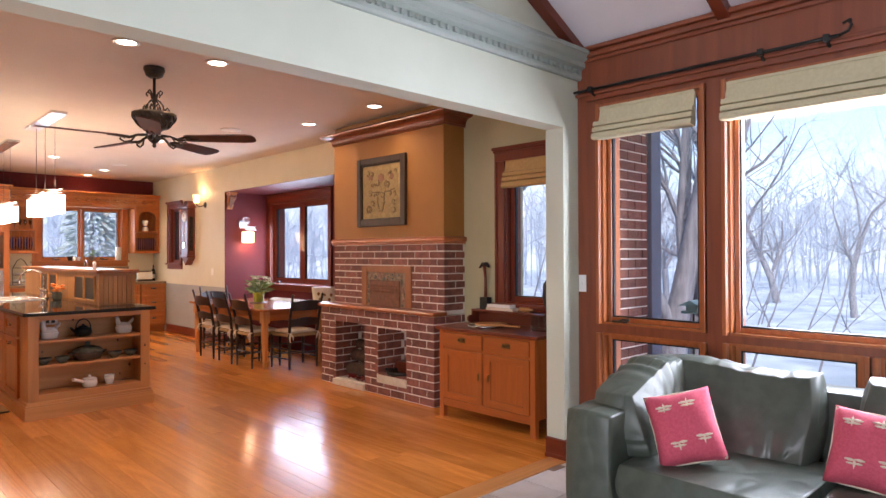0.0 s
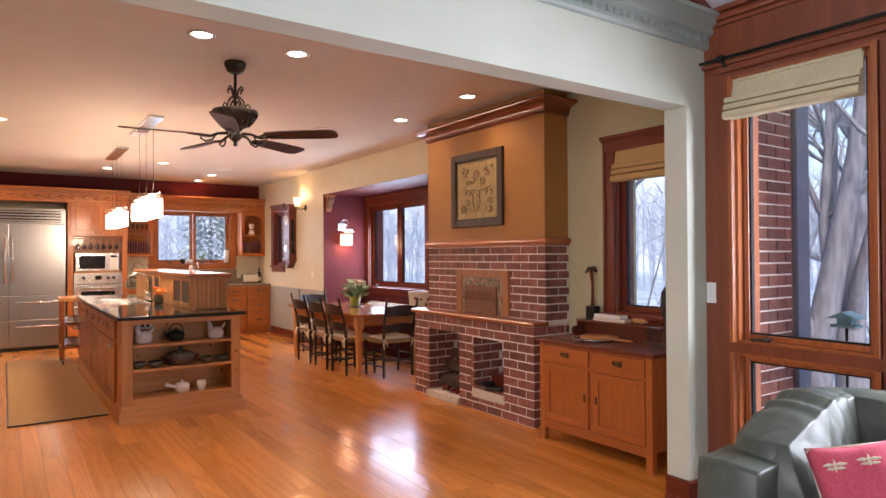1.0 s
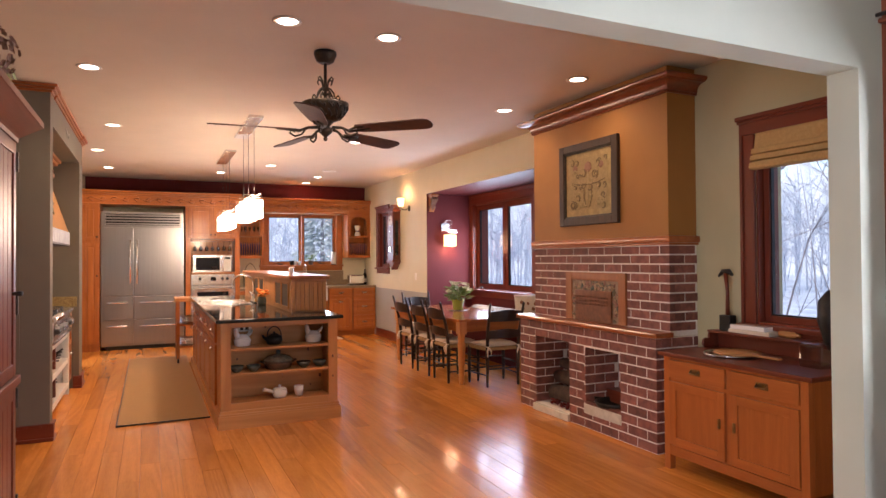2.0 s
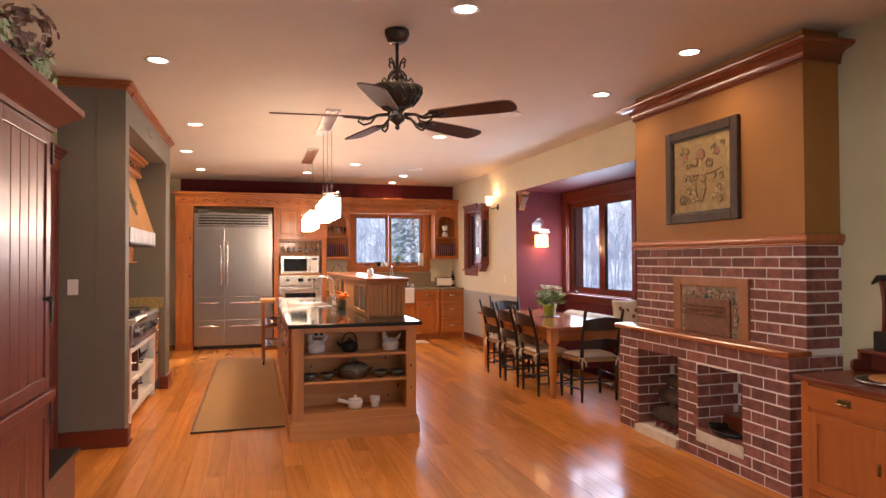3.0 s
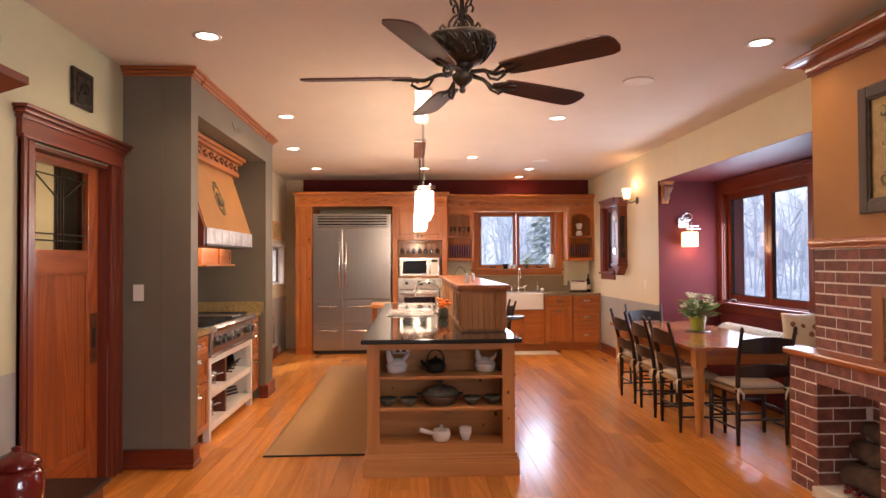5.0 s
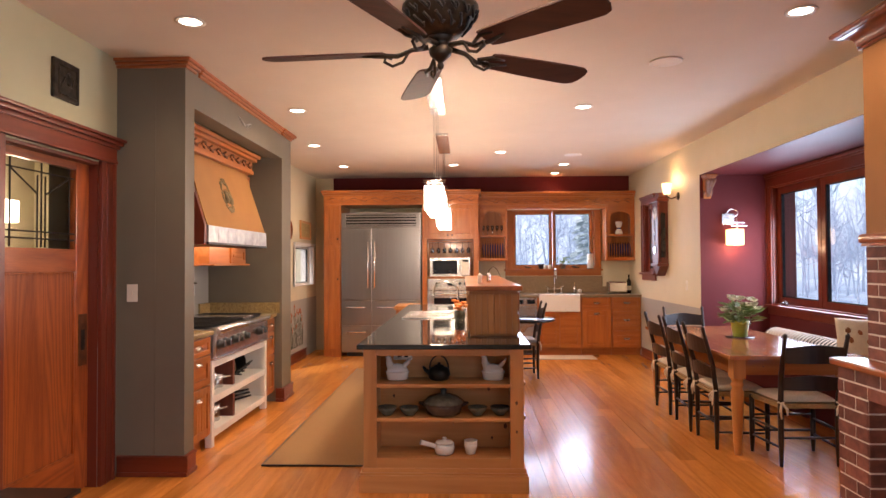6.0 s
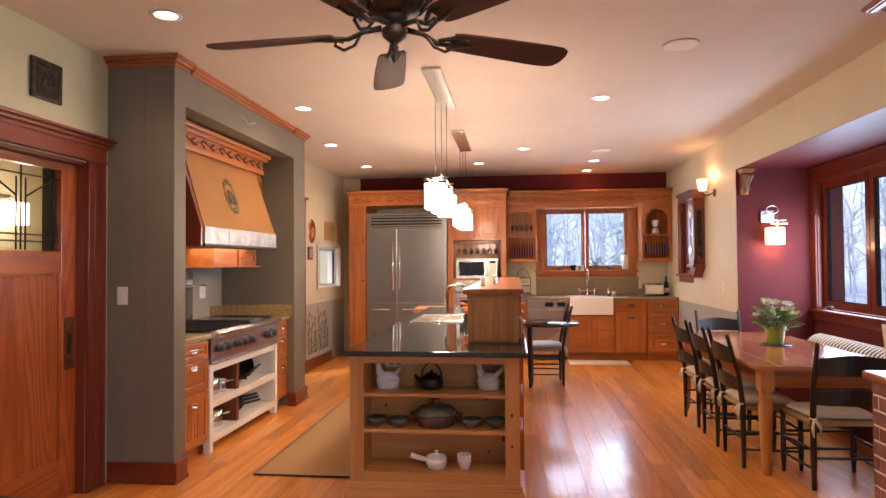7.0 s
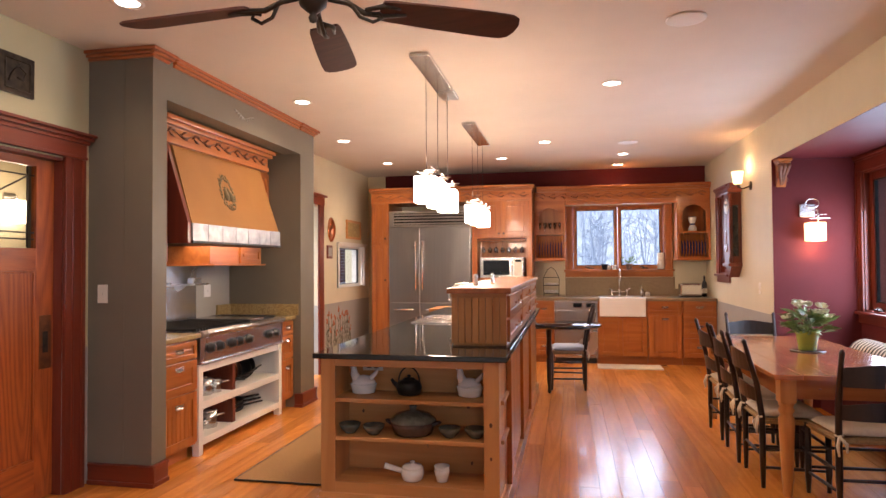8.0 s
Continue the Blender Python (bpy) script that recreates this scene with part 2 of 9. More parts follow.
BLUECUSH = surf("pale_blue_cloth", (0.50, 0.54, 0.60), (0.44, 0.48, 0.55), 50, 0.9, bump=0.3, bscale=300)
RUSH = surf("woven_rush", (0.42, 0.28, 0.13), (0.30, 0.19, 0.085), 90, 0.85, bump=0.4, bscale=120)
JUTE = surf("tan_matting", (0.40, 0.235, 0.095), (0.33, 0.185, 0.07), 140, 0.95, bump=0.5, bscale=260, wear=0.08)
LEATHER = surf("green_leather", (0.080, 0.098, 0.078), (0.060, 0.076, 0.059), 14, 0.38, bump=0.2, bscale=70, wear=0.2, rvar=0.3)
PINKF = surf("pink_cloth", (0.62, 0.10, 0.15), (0.54, 0.075, 0.12), 90, 0.9, bump=0.35, bscale=260)
CREAMF = surf("cream_cloth", (0.72, 0.64, 0.50), (0.66, 0.58, 0.45), 40, 0.9, bump=0.3, bscale=260)
BLINDF = surf("cream_blind_cloth", (0.60, 0.55, 0.36), (0.55, 0.50, 0.32), 50, 0.85, bump=0.2, bscale=220)
TANBLIND = surf("tan_blind_cloth", (0.52, 0.34, 0.13), (0.46, 0.29, 0.105), 50, 0.85, bump=0.2, bscale=220)
TILE = surf("white_floor_tile", (0.62, 0.60, 0.58), (0.54, 0.52, 0.50), 6, 0.35, bump=0.06, rand=0.1, wear=0.1)
DTILE = surf("brown_floor_tile", (0.22, 0.15, 0.11), (0.16, 0.11, 0.08), 9, 0.4, bump=0.06)
GROUT = surf("grout", (0.34, 0.31, 0.28), (0.28, 0.26, 0.23), 60, 0.9, bump=0.3)
GLASS = clear_glass("window_glass")
DGLASS = clear_glass("leaded_glass", (0.95, 0.93, 0.86), 1.5, 0.02)
BLACKG = surf("black_glass", (0.012, 0.012, 0.014), (0.016, 0.016, 0.018), 6, 0.06, bump=0, wear=0.05)
BLUEP = surf("blue_plate_glaze", (0.028, 0.055, 0.24), (0.018, 0.036, 0.16), 12, 0.2, bump=0, rand=0.2)
PLASTW = surf("ivory_plastic", (0.74, 0.70, 0.60), (0.72, 0.68, 0.58), 5, 0.35, bump=0)
VPLATE = surf("white_plastic", (0.80, 0.80, 0.78), (0.78, 0.78, 0.76), 5, 0.35, bump=0)
LIMEG = surf("lime_green_glaze", (0.42, 0.50, 0.075), (0.36, 0.44, 0.06), 6, 0.2, bump=0.02, coat=0.3)
LEAF = surf("leaf_green", (0.27, 0.42, 0.14), (0.16, 0.28, 0.08), 30, 0.5, bump=0.1, rand=0.2)
PETAL = surf("white_petal", (0.76, 0.77, 0.62), (0.66, 0.70, 0.48), 30, 0.6, bump=0)
DRYFL = surf("dried_flower", (0.34, 0.20, 0.14), (0.20, 0.11, 0.08), 60, 0.9, bump=0.3)
GREENFL = surf("pale_green_flower", (0.50, 0.54, 0.30), (0.38, 0.43, 0.20), 60, 0.9, bump=0.3)
LOGB = surf("log_bark", (0.085, 0.05, 0.032), (0.04, 0.024, 0.017), 18, 0.9, bump=0.6, bscale=40)
BARK = surf("grey_bark", (0.29, 0.29, 0.31), (0.18, 0.18, 0.20), 18, 0.9, bump=0.6, bscale=40, stretch=(1, 1, 0.2))
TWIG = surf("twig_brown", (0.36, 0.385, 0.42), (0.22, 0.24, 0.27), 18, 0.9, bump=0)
# twigs of the far woods: distance haze put into a paler, bluer colour
FARTWIG = surf("hazed_twig", (0.40, 0.47, 0.56), (0.28, 0.34, 0.42), 18, 0.9, bump=0)
SNOW = surf("snow", (0.60, 0.69, 0.76), (0.34, 0.41, 0.46), 0.8, 0.7, bump=0.3, bscale=6, wear=0.15)
# spruce needles lightened in colour, as if washed out by distance and bright daylight
EVERG = surf("washed_out_evergreen", (0.42, 0.49, 0.48), (0.30, 0.36, 0.35), 6, 0.8, bump=0.3)
BLACK = surf("black_enamel", (0.012, 0.012, 0.012), (0.016, 0.016, 0.015), 6, 0.3, bump=0)
REDLAC = surf("red_lacquer", (0.16, 0.014, 0.010), (0.12, 0.010, 0.008), 5, 0.12, bump=0.02, coat=0.5)
PARCH = surf("tan_parchment", (0.42, 0.31, 0.13), (0.30, 0.21, 0.08), 22, 0.7, bump=0.1, wear=0.2)
PARCH2 = surf("brown_print", (0.30, 0.215, 0.09), (0.37, 0.27, 0.115), 40, 0.7, bump=0.1)
CARVE = surf("carved_wood", (0.20, 0.075, 0.03), (0.13, 0.045, 0.018), 30, 0.5, bump=0.25)
TEALT = surf("teal_tile_glaze", (0.06, 0.10, 0.09), (0.16, 0.12, 0.06), 14, 0.3, bump=0.2)
SHADEG = glow("lit_shade_glass", (1.0, 0.90, 0.72), 4.5)
SCONG = glow("lit_sconce_glass", (1.0, 0.62, 0.27), 2.0)
DISC = glow("lit_downlight", (1.0, 0.86, 0.66), 7.0)


# ---- mesh helpers ----
ORIGIN = {}


def bx(bm, x0, y0, z0, x1, y1, z1, bev=0.0):
    """A box, its edges rounded off by bev."""
    x0, x1, y0, y1, z0, z1 = min(x0, x1), max(x0, x1), min(y0, y1), max(y0, y1), min(z0, z1), max(z0, z1)
    v = [bm.verts.new((x, y, z)) for z in (z0, z1) for y in (y0, y1) for x in (x0, x1)]
    f = [bm.faces.new([v[i] for i in q]) for q in ((0, 2, 3, 1), (4, 5, 7, 6), (0, 1, 5, 4), (2, 6, 7, 3), (0, 4, 6, 2), (1, 3, 7, 5))]
    if bev:
        bmesh.ops.bevel(bm, geom=list({e for q in f for e in q.edges}), offset=min(bev, 0.45 * min(x1 - x0, y1 - y0, z1 - z0)), segments=2, profile=0.6, affect="EDGES")
    return bm


def prism(bm, pts, axis, a, b):
    """A flat outline pts pulled along an axis from a to b. pts run in the two other axes, in x, y, z order."""
    def put(p, q):
        return {"x": (q, p[0], p[1]), "y": (p[0], q, p[1]), "z": (p[0], p[1], q)}[axis]
    lo, hi = [bm.verts.new(put(p, a)) for p in pts], [bm.verts.new(put(p, b)) for p in pts]
    k = len(pts)
    fs = [bm.faces.new(lo), bm.faces.new(hi[::-1])]
    for i in range(k):
        fs.append(bm.faces.new((lo[i], hi[i], hi[(i + 1) % k], lo[(i + 1) % k])))
    bmesh.ops.recalc_face_normals(bm, faces=fs)
    return bm


def tube(bm, pts, r, n=8, close=True):
    """A round rod through pts; r is one radius or one for each point."""
    pts = [Vector(p) for p in pts]
    rs = r if isinstance(r, (list, tuple)) else [r] * len(pts)
    rings, side = [], None
    for i, p in enumerate(pts):
        d = (pts[min(i + 1, len(pts) - 1)] - pts[max(i - 1, 0)]).normalized()
        if side is None:
            side = d.orthogonal().normalized()
        side = (side - d * side.dot(d)).normalized()
        up = d.cross(side)
        rings.append([bm.verts.new(p + rs[i] * (math.cos(2 * math.pi * k / n) * side + math.sin(2 * math.pi * k / n) * up)) for k in range(n)])
    for a, b in zip(rings, rings[1:]):
        for k in range(n):
            bm.faces.new((a[k], a[(k + 1) % n], b[(k + 1) % n], b[k])).smooth = True
    if close:
        bm.faces.new(rings[0][::-1])
        bm.faces.new(rings[-1])
    return bm


def lathe(bm, prof, n=24, at=(0, 0, 0), squash=(1, 1)):
    """A turned form from (radius, height) pairs, round a standing axis."""
    rings = []
    for r, z in prof:
        r = max(r, 0.0004)
        rings.append([bm.verts.new((at[0] + squash[0] * r * math.cos(2 * math.pi * k / n), at[1] + squash[1] * r * math.sin(2 * math.pi * k / n), at[2] + z)) for k in range(n)])
    for a, b in zip(rings, rings[1:]):
        for k in range(n):
            bm.faces.new((a[k], a[(k + 1) % n], b[(k + 1) % n], b[k])).smooth = True
    bm.faces.new(rings[0][::-1])
    bm.faces.new(rings[-1])
    return bm


def mesh_of(name, bm, material):
    me = bpy.data.meshes.new(name)
    bm.normal_update()
    bm.to_mesh(me)
    bm.free()
    me.materials.append(material)
    return me


def part(name, bm, material, parent, label=""):
    """One mesh under a thing or a part."""
    o = ORIGIN[parent.name]
    bmesh.ops.translate(bm, verts=bm.verts, vec=[-c for c in o])
    ob = new(name, mesh_of(name, bm, material))
    ob.parent = parent
    ORIGIN[ob.name] = o
    return tagged(ob, label)


def thing(name, label, category, at=(0, 0, 0), group=""):
    """An Empty at the base of a thing."""
    ob = new(name)
    ob.empty_display_size = 0.05
    ob.location = at
    ORIGIN[ob.name] = at
    return tagged(ob, label, category, group)


def solid(name, bm, material, label, category, group="", kind=""):
    """A thing that is one mesh."""
    ob = new(name, mesh_of(name, bm, material))
    ORIGIN[ob.name] = (0, 0, 0)
    return tagged(ob, label, category, group, kind)


def box(x0, y0, z0, x1, y1, z1, bev=0.0):
    return bx(bmesh.new(), x0, y0, z0, x1, y1, z1, bev)


def holed(axis, p0, p1, a0, a1, z0, z1, holes):
    """A wall of thickness p0..p1 across axis, from a0 to a1 along, with openings (a, b, za, zb)."""
    bm = bmesh.new()
    cuts = sorted({a0, a1, *[c for h in holes for c in h[:2]]})
    for a, b in zip(cuts, cuts[1:]):
        spans, z = [], z0
        for h in sorted((h for h in holes if h[0] <= a and h[1] >= b), key=lambda h: h[2]):
            spans.append((z, h[2]))
            z = h[3]
        spans.append((z, z1))
        for s, e in spans:
            if e - s > 1e-4:
                bx(bm, p0, a, s, p1, b, e) if axis == "x" else bx(bm, a, p0, s, b, p1, e)
    bmesh.ops.remove_doubles(bm, verts=bm.verts, dist=1e-5)
    return bm

# ---- the large structure ----
H = 2.87
WL, WR, WS, NORTH = 0.38, 5.52, 5.36, 13.45
# floors
solid("floor", box(-0.4, 3.12, -0.25, 6.9, 14.0, -0.018), GROUT, "golden oak strip floor with a glossy finish", "floor", kind="structure")
solid("floor_tiles", box(-5.0, -5.0, -0.25, 5.0, 3.118, -0.018), GROUT, "pale square floor tiles with grey grout", "floor", kind="structure")
solid("threshold", box(-0.4, 2.99, -0.02, 4.60, 3.13, 0.006, 0.004), KNOTTY["x"], "worn oak threshold strip between boards and tiles", "threshold", kind="structure")
# ceiling
solid("ceiling", box(-0.4, 3.17, H, 6.9, 14.0, H + 0.2), CEIL, "smooth pale pink-white painted ceiling", "ceiling", kind="structure")
# partition with the wide opening
bm = bmesh.new()
bx(bm, -5.0, 3.02, 2.31, 5.2, 3.17, 3.0)
bx(bm, 4.56, 3.02, 0, 5.2, 3.17, 2.31)
bx(bm, -5.0, 3.02, 0, 0.1, 3.17, 2.31)
prism(bm, [(-5.0, 3.0), (5.2, 3.0), (4.72, 3.1), (0.0, 5.4), (-5.0, 3.0)][:4], "y", 3.02, 3.17)
bmesh.ops.remove_doubles(bm, verts=bm.verts, dist=1e-5)
solid("wall_partition", bm, PALE, "pale sage plaster wall round a wide opening", "wall", kind="structure")
# left wall, in two heights of paint
DOOR = (6.05, 6.93, 0.0, 2.12)
LW = (12.04, 13.15, 1.10, 1.72)
solid("wall_west", holed("x", 0.18, WL, 3.17, 7.2, 0.9, H, [(DOOR[0], DOOR[1], 0.9, 2.12)]), SAGE, "sage green painted wall", "wall", kind="structure")
solid("wall_west_dado", holed("x", 0.18, WL + 0.002, 3.17, 7.2, 0, 0.9, [(DOOR[0], DOOR[1], 0, 0.9)]), GREY, "grey painted lower wall", "wall", kind="structure")
solid("wall_west_rear", holed("x", 0.1, 0.30, 9.8, 14.0, 0.9, H, [(LW[0], LW[1], LW[2], LW[3]), (10.4, 11.3, 0.9, 2.2)]), CREAM, "cream painted wall", "wall", kind="structure")
solid("wall_west_rear_dado", holed("x", 0.1, 0.302, 9.8, 14.0, 0, 0.9, [(10.4, 11.3, 0, 0.9)]), GREY, "grey painted lower wall with stencilled flowers", "wall", kind="structure")
# range alcove
CX = 0.86
solid("wall_column_1", box(WL - 0.1, 7.15, 0, CX, 7.30, H), TAUPE, "taupe painted wall end beside the range alcove", "wall", kind="structure")
solid("wall_column_2", box(0.05, 9.49, 0, CX, 9.83, H), TAUPE, "taupe painted pier beside the range alcove", "wall", kind="structure")
solid("wall_header", box(CX - 0.18, 7.30, 2.56, CX, 9.49, H), TAUPE, "taupe painted header over the range alcove", "wall", kind="structure")
solid("wall_alcove", holed("x", -0.1, 0.08, 7.15, 9.83, 0, H, []), TAUPE, "taupe painted alcove back wall", "wall", kind="structure")
# north wall
NWIN = (3.58, 4.94, 1.33, 2.31)
solid("wall_north", holed("y", NORTH, NORTH + 0.22, -0.1, 6.0, 0, H, [NWIN]), CREAM, "cream painted kitchen wall", "wall", kind="structure")
solid("wall_north_band", box(0.6, NORTH - 0.01, 2.45, WR, NORTH + 0.01, H), BURGUNDY, "burgundy painted band above the cabinets", "wall", kind="structure")
# east wall
EWIN = (12.08, 12.55, 1.28, 2.30)
solid("wall_east", holed("x", WR, WR + 0.25, 10.30, 14.0, 0.9, H, [EWIN]), CREAM, "cream painted wall", "wall", kind="structure")
solid("wall_east_dado", box(WR - 0.002, 10.30, 0, WR + 0.25, 14.0, 0.9), GREY, "grey painted lower wall", "wall", kind="structure")
solid("wall_east_over_bay", box(WR, 5.3, 2.45, WR + 0.25, 10.30, H), CREAM, "cream painted wall over the bay", "wall", kind="structure")
SWIN = (3.40, 4.22, 0.98, 2.28)
solid("wall_east_front", holed("x", WS, WS + 0.25, 3.0, 5.3, 0, H, [SWIN]), SAGE, "sage green painted wall", "wall", kind="structure")
# bay
BX = 6.30
BWIN = (8.48, 10.20, 0.95, 2.29)
bm = bmesh.new()
bx(bm, WR + 0.003, 10.297, 0, BX + 0.25, 10.5, 2.75)
bx(bm, WR + 0.25, 5.9, 0, BX + 0.25, 6.1, 2.75)
solid("wall_bay_ends", bm, BURGUNDY, "burgundy painted bay end walls", "wall", kind="structure")
solid("wall_bay", holed("x", BX, BX + 0.25, 6.1, 10.30, 0, 2.75, [BWIN]), BURGUNDY, "burgundy painted bay wall under the window", "wall", kind="structure")
solid("bay_ceiling", box(WR + 0.003, 6.1, 2.447, BX - 0.003, 10.295, 2.56), BAYGLOSS, "glossy burgundy painted bay ceiling", "ceiling", kind="structure")
# family room
FX = 4.74
FWIN1, FWIN1L = (2.125, 2.83, 0.945, 2.465), (2.125, 2.83, 0.32, 0.885)
FWIN2, FWIN2L, FWIN3L = (0.10, 1.968, 0.94, 2.465), (1.28, 1.968, 0.32, 0.895), (0.10, 1.21, 0.32, 0.895)
solid("wall_family_east", holed("x", FX, FX + 0.24, -5.0, 3.02, 0, 3.05, [FWIN1, FWIN1L, FWIN2, FWIN2L, FWIN3L]), WINWALL["z"], "reddish stained wood window wall", "wall", kind="structure")
solid("wall_family_south", box(-5.0, -5.2, 0, 5.2, -5.0, 5.6), PALE, "pale sage wall", "wall", kind="structure")
# unseen west wall; its opening is made up to hold the added fill lamp
solid("wall_family_west", holed("x", -5.2, -5.0, -5.2, 3.2, 0, 5.6, [(-3.5, 1.5, 0.6, 2.6)]), PALE, "pale sage wall", "wall", kind="structure")
bm = bmesh.new()
prism(bm, [(5.3, 2.585), (0.0, 5.23), (-5.2, 2.8), (-5.2, 3.05), (0.0, 5.5), (5.3, 2.84)], "y", -5.2, 3.02)
solid("vaulted_ceiling", bm, VAULT, "white sloping ceiling panels between wooden ribs", "ceiling", kind="structure")

# ---- lights that the place has, and added area fill ----
DOWN = [(1.185, 6.48), (1.24, 8.67), (0.98, 10.43), (1.02, 12.12), (2.335, 4.99), (2.985, 5.02), (4.70, 5.32), (4.70, 6.48), (3.88, 8.665), (3.26, 11.02), (4.24, 12.1), (4.24, 13.03), (2.64, 12.08)]
proto = thing("downlight", "white recessed ceiling light, lit", "ceiling light", (0, 0, 0), "recessed ceiling lights")
part("trim_ring", lathe(bmesh.new(), [(0.062, 0), (0.085, -0.002), (0.088, -0.006), (0.064, -0.008), (0.062, 0)], 32), WHITEP, proto)
part("lens", lathe(bmesh.new(), [(0.0, -0.001), (0.064, -0.001), (0.062, -0.005), (0.0, -0.006)], 28), DISC, proto, "glowing lens")
for i, (x, y) in enumerate(DOWN):
    m = Matrix.Translation((x, y, H))
    if i:
        copy_thing(proto, m)
    else:
        proto.matrix_basis = m
    s = lamp("downlight_lamp", "SPOT", 18, look((x, y, H - 0.03), (x, y, 0)), WARM, 0.05)
    s.data.energy = 9 if x > 4.6 else (13 if x < 1.3 and y > 7 else 17)
    s.data.spot_size, s.data.spot_blend = radians(150), 0.8
# area lamps for daylight through the windows, and one added fill behind the camera
SKYC = (0.70, 0.85, 1.0)
lamp("window_light", "AREA", 155, look((FX + 0.6, 0.7, 1.8), (FX - 2, 0.7, 1.25)), (0.86, 0.93, 1.0), (2.6, 1.6))
lamp("window_light", "AREA", 27, look((BX + 0.03, 9.35, 1.45), (BX - 2, 9.35, 1.45)), SKYC, (1.6, 0.95))
lamp("window_light", "AREA", 17, look((4.26, NORTH + 0.3, 1.85), (4.26, NORTH - 2, 1.3)), SKYC, (1.3, 0.95))
# added fill from an unseen west opening, to brighten surfaces that face the camera
lamp("window_light", "AREA", 120, look((-5.1, -1.0, 1.6), (0, -1.0, 1.2)), (0.95, 0.97, 1.0), (4.8, 1.9))

# ---- windows, doors and trim ----
def on_east(X):
    return lambda a, d, z: (X + d, a, z)


def on_west(X):
    return lambda a, d, z: (X - d, a, z)


def on_north(Y):
    return lambda a, d, z: (a, Y + d, z)


def bm_on(bm, f, a0, d0, z0, a1, d1, z1, bev=0.0):
    """A box on a wall: a along it, d into it (minus: out into the room), z up."""
    return bx(bm, *f(a0, d0, z0), *f(a1, d1, z1), bev)


def bo(f, a0, d0, z0, a1, d1, z1, bev=0.0):
    return bm_on(bmesh.new(), f, a0, d0, z0, a1, d1, z1, bev)


def setting(name, label, category, at):
    ob = thing(name, label, category, at)
    return tagged(ob, kind="structure")


def window(name, f, a0, a1, z0, z1, cuts, wd, label, ax, casing=0.10, head=0.13, depth=0.2, stile=0.045, sill=True, left=True, right=True, liner=None):
    """A window in its opening: casing, lining, a sash with a pane between each two cuts."""
    ob = setting(name, label, "window", f(a0, 0, z0))
    up, al = wd["z"], wd[ax]
    lo = a0 - (casing if left else 0)
    hi = a1 + (casing if right else 0)
    if left:
        part("casing", bm_on(bo(f, a0 - casing, -0.022, z0, a0, 0.0, z1, 0.004), f, a0 - casing, -0.032, z0, a0 - casing + 0.025, 0.0, z1, 0.004), up, ob)
    if right:
        part("casing", bm_on(bo(f, a1, -0.022, z0, a1 + casing, 0.0, z1, 0.004), f, a1 + casing - 0.025, -0.032, z0, a1 + casing, 0.0, z1, 0.004), up, ob)
    if head:
        bm = bo(f, lo - 0.005, -0.026, z1, hi + 0.005, 0.0, z1 + head, 0.004)
        bm_on(bm, f, lo - 0.02, -0.05, z1 + head - 0.03, hi + 0.02, 0.0, z1 + head, 0.006)
        bm_on(bm, f, lo - 0.012, -0.038, z1 + head - 0.05, hi + 0.012, 0.0, z1 + head - 0.03, 0.004)
        part("head_casing", bm, al, ob)
    if sill:
        bm = bo(f, lo - 0.02, -0.06, z0 - 0.03, hi + 0.02, 0.02, z0, 0.006)
        bm_on(bm, f, lo, -0.022, z0 - 0.11, hi, 0.0, z0 - 0.03, 0.004)
        part("window_sill", bm, al, ob)
    t = 0.014
    bm = bo(f, a0, 0.0, z0, a0 + t, depth, z1)
    bm_on(bm, f, a1 - t, 0.0, z0, a1, depth, z1)
    bm_on(bm, f, a0 + t, 0.0, z1 - t, a1 - t, depth, z1)
    bm_on(bm, f, a0 + t, 0.0, z0, a1 - t, depth, z0 + t)
    part("lining", bm, up, ob)
    inner = [a0 + t, *cuts, a1 - t]
    for p, q in zip(inner, inner[1:]):
        bm = bmesh.new()
        s = stile
        bm_on(bm, f, p + 0.003, 0.05, z0 + t, p + s, 0.10, z1 - t, 0.004)
        bm_on(bm, f, q - s, 0.05, z0 + t, q - 0.003, 0.10, z1 - t, 0.004)
        bm_on(bm, f, p + s, 0.05, z1 - t - s, q - s, 0.10, z1 - t, 0.004)
        bm_on(bm, f, p + s, 0.05, z0 + t, q - s, 0.10, z0 + t + s, 0.004)
        sash = part("sash", bm, wd["z"], ob)
        g = 0.010
        bm = bmesh.new()
        bm_on(bm, f, p + s, 0.062, z0 + t + s, p + s + g, 0.09, z1 - t - s)
        bm_on(bm, f, q - s - g, 0.062, z0 + t + s, q - s, 0.09, z1 - t - s)
        bm_on(bm, f, p + s, 0.062, z0 + t + s, q - s, 0.09, z0 + t + s + g)
        bm_on(bm, f, p + s, 0.062, z1 - t - s - g, q - s, 0.09, z1 - t - s)
        part("gasket", bm, liner or IRON, sash)
        pane = part("pane", bo(f, p + s + 0.004, 0.072, z0 + t + s + 0.004, q - s - 0.004, 0.078, z1 - t - s - 0.004), GLASS, sash)
        pane.visible_shadow = False
    return ob


def crank(f, a, z, ob):
    """A small folding window crank."""
    bm = bo(f, a - 0.05, 0.005, z, a + 0.05, 0.045, z + 0.022, 0.006)
    tube(bm, [f(a, 0.02, z + 0.02), f(a - 0.04, 0.0, z + 0.035), f(a - 0.08, 0.01, z + 0.03)], 0.007)
    part("crank", bm, BRONZE, ob, "dark bronze crank")


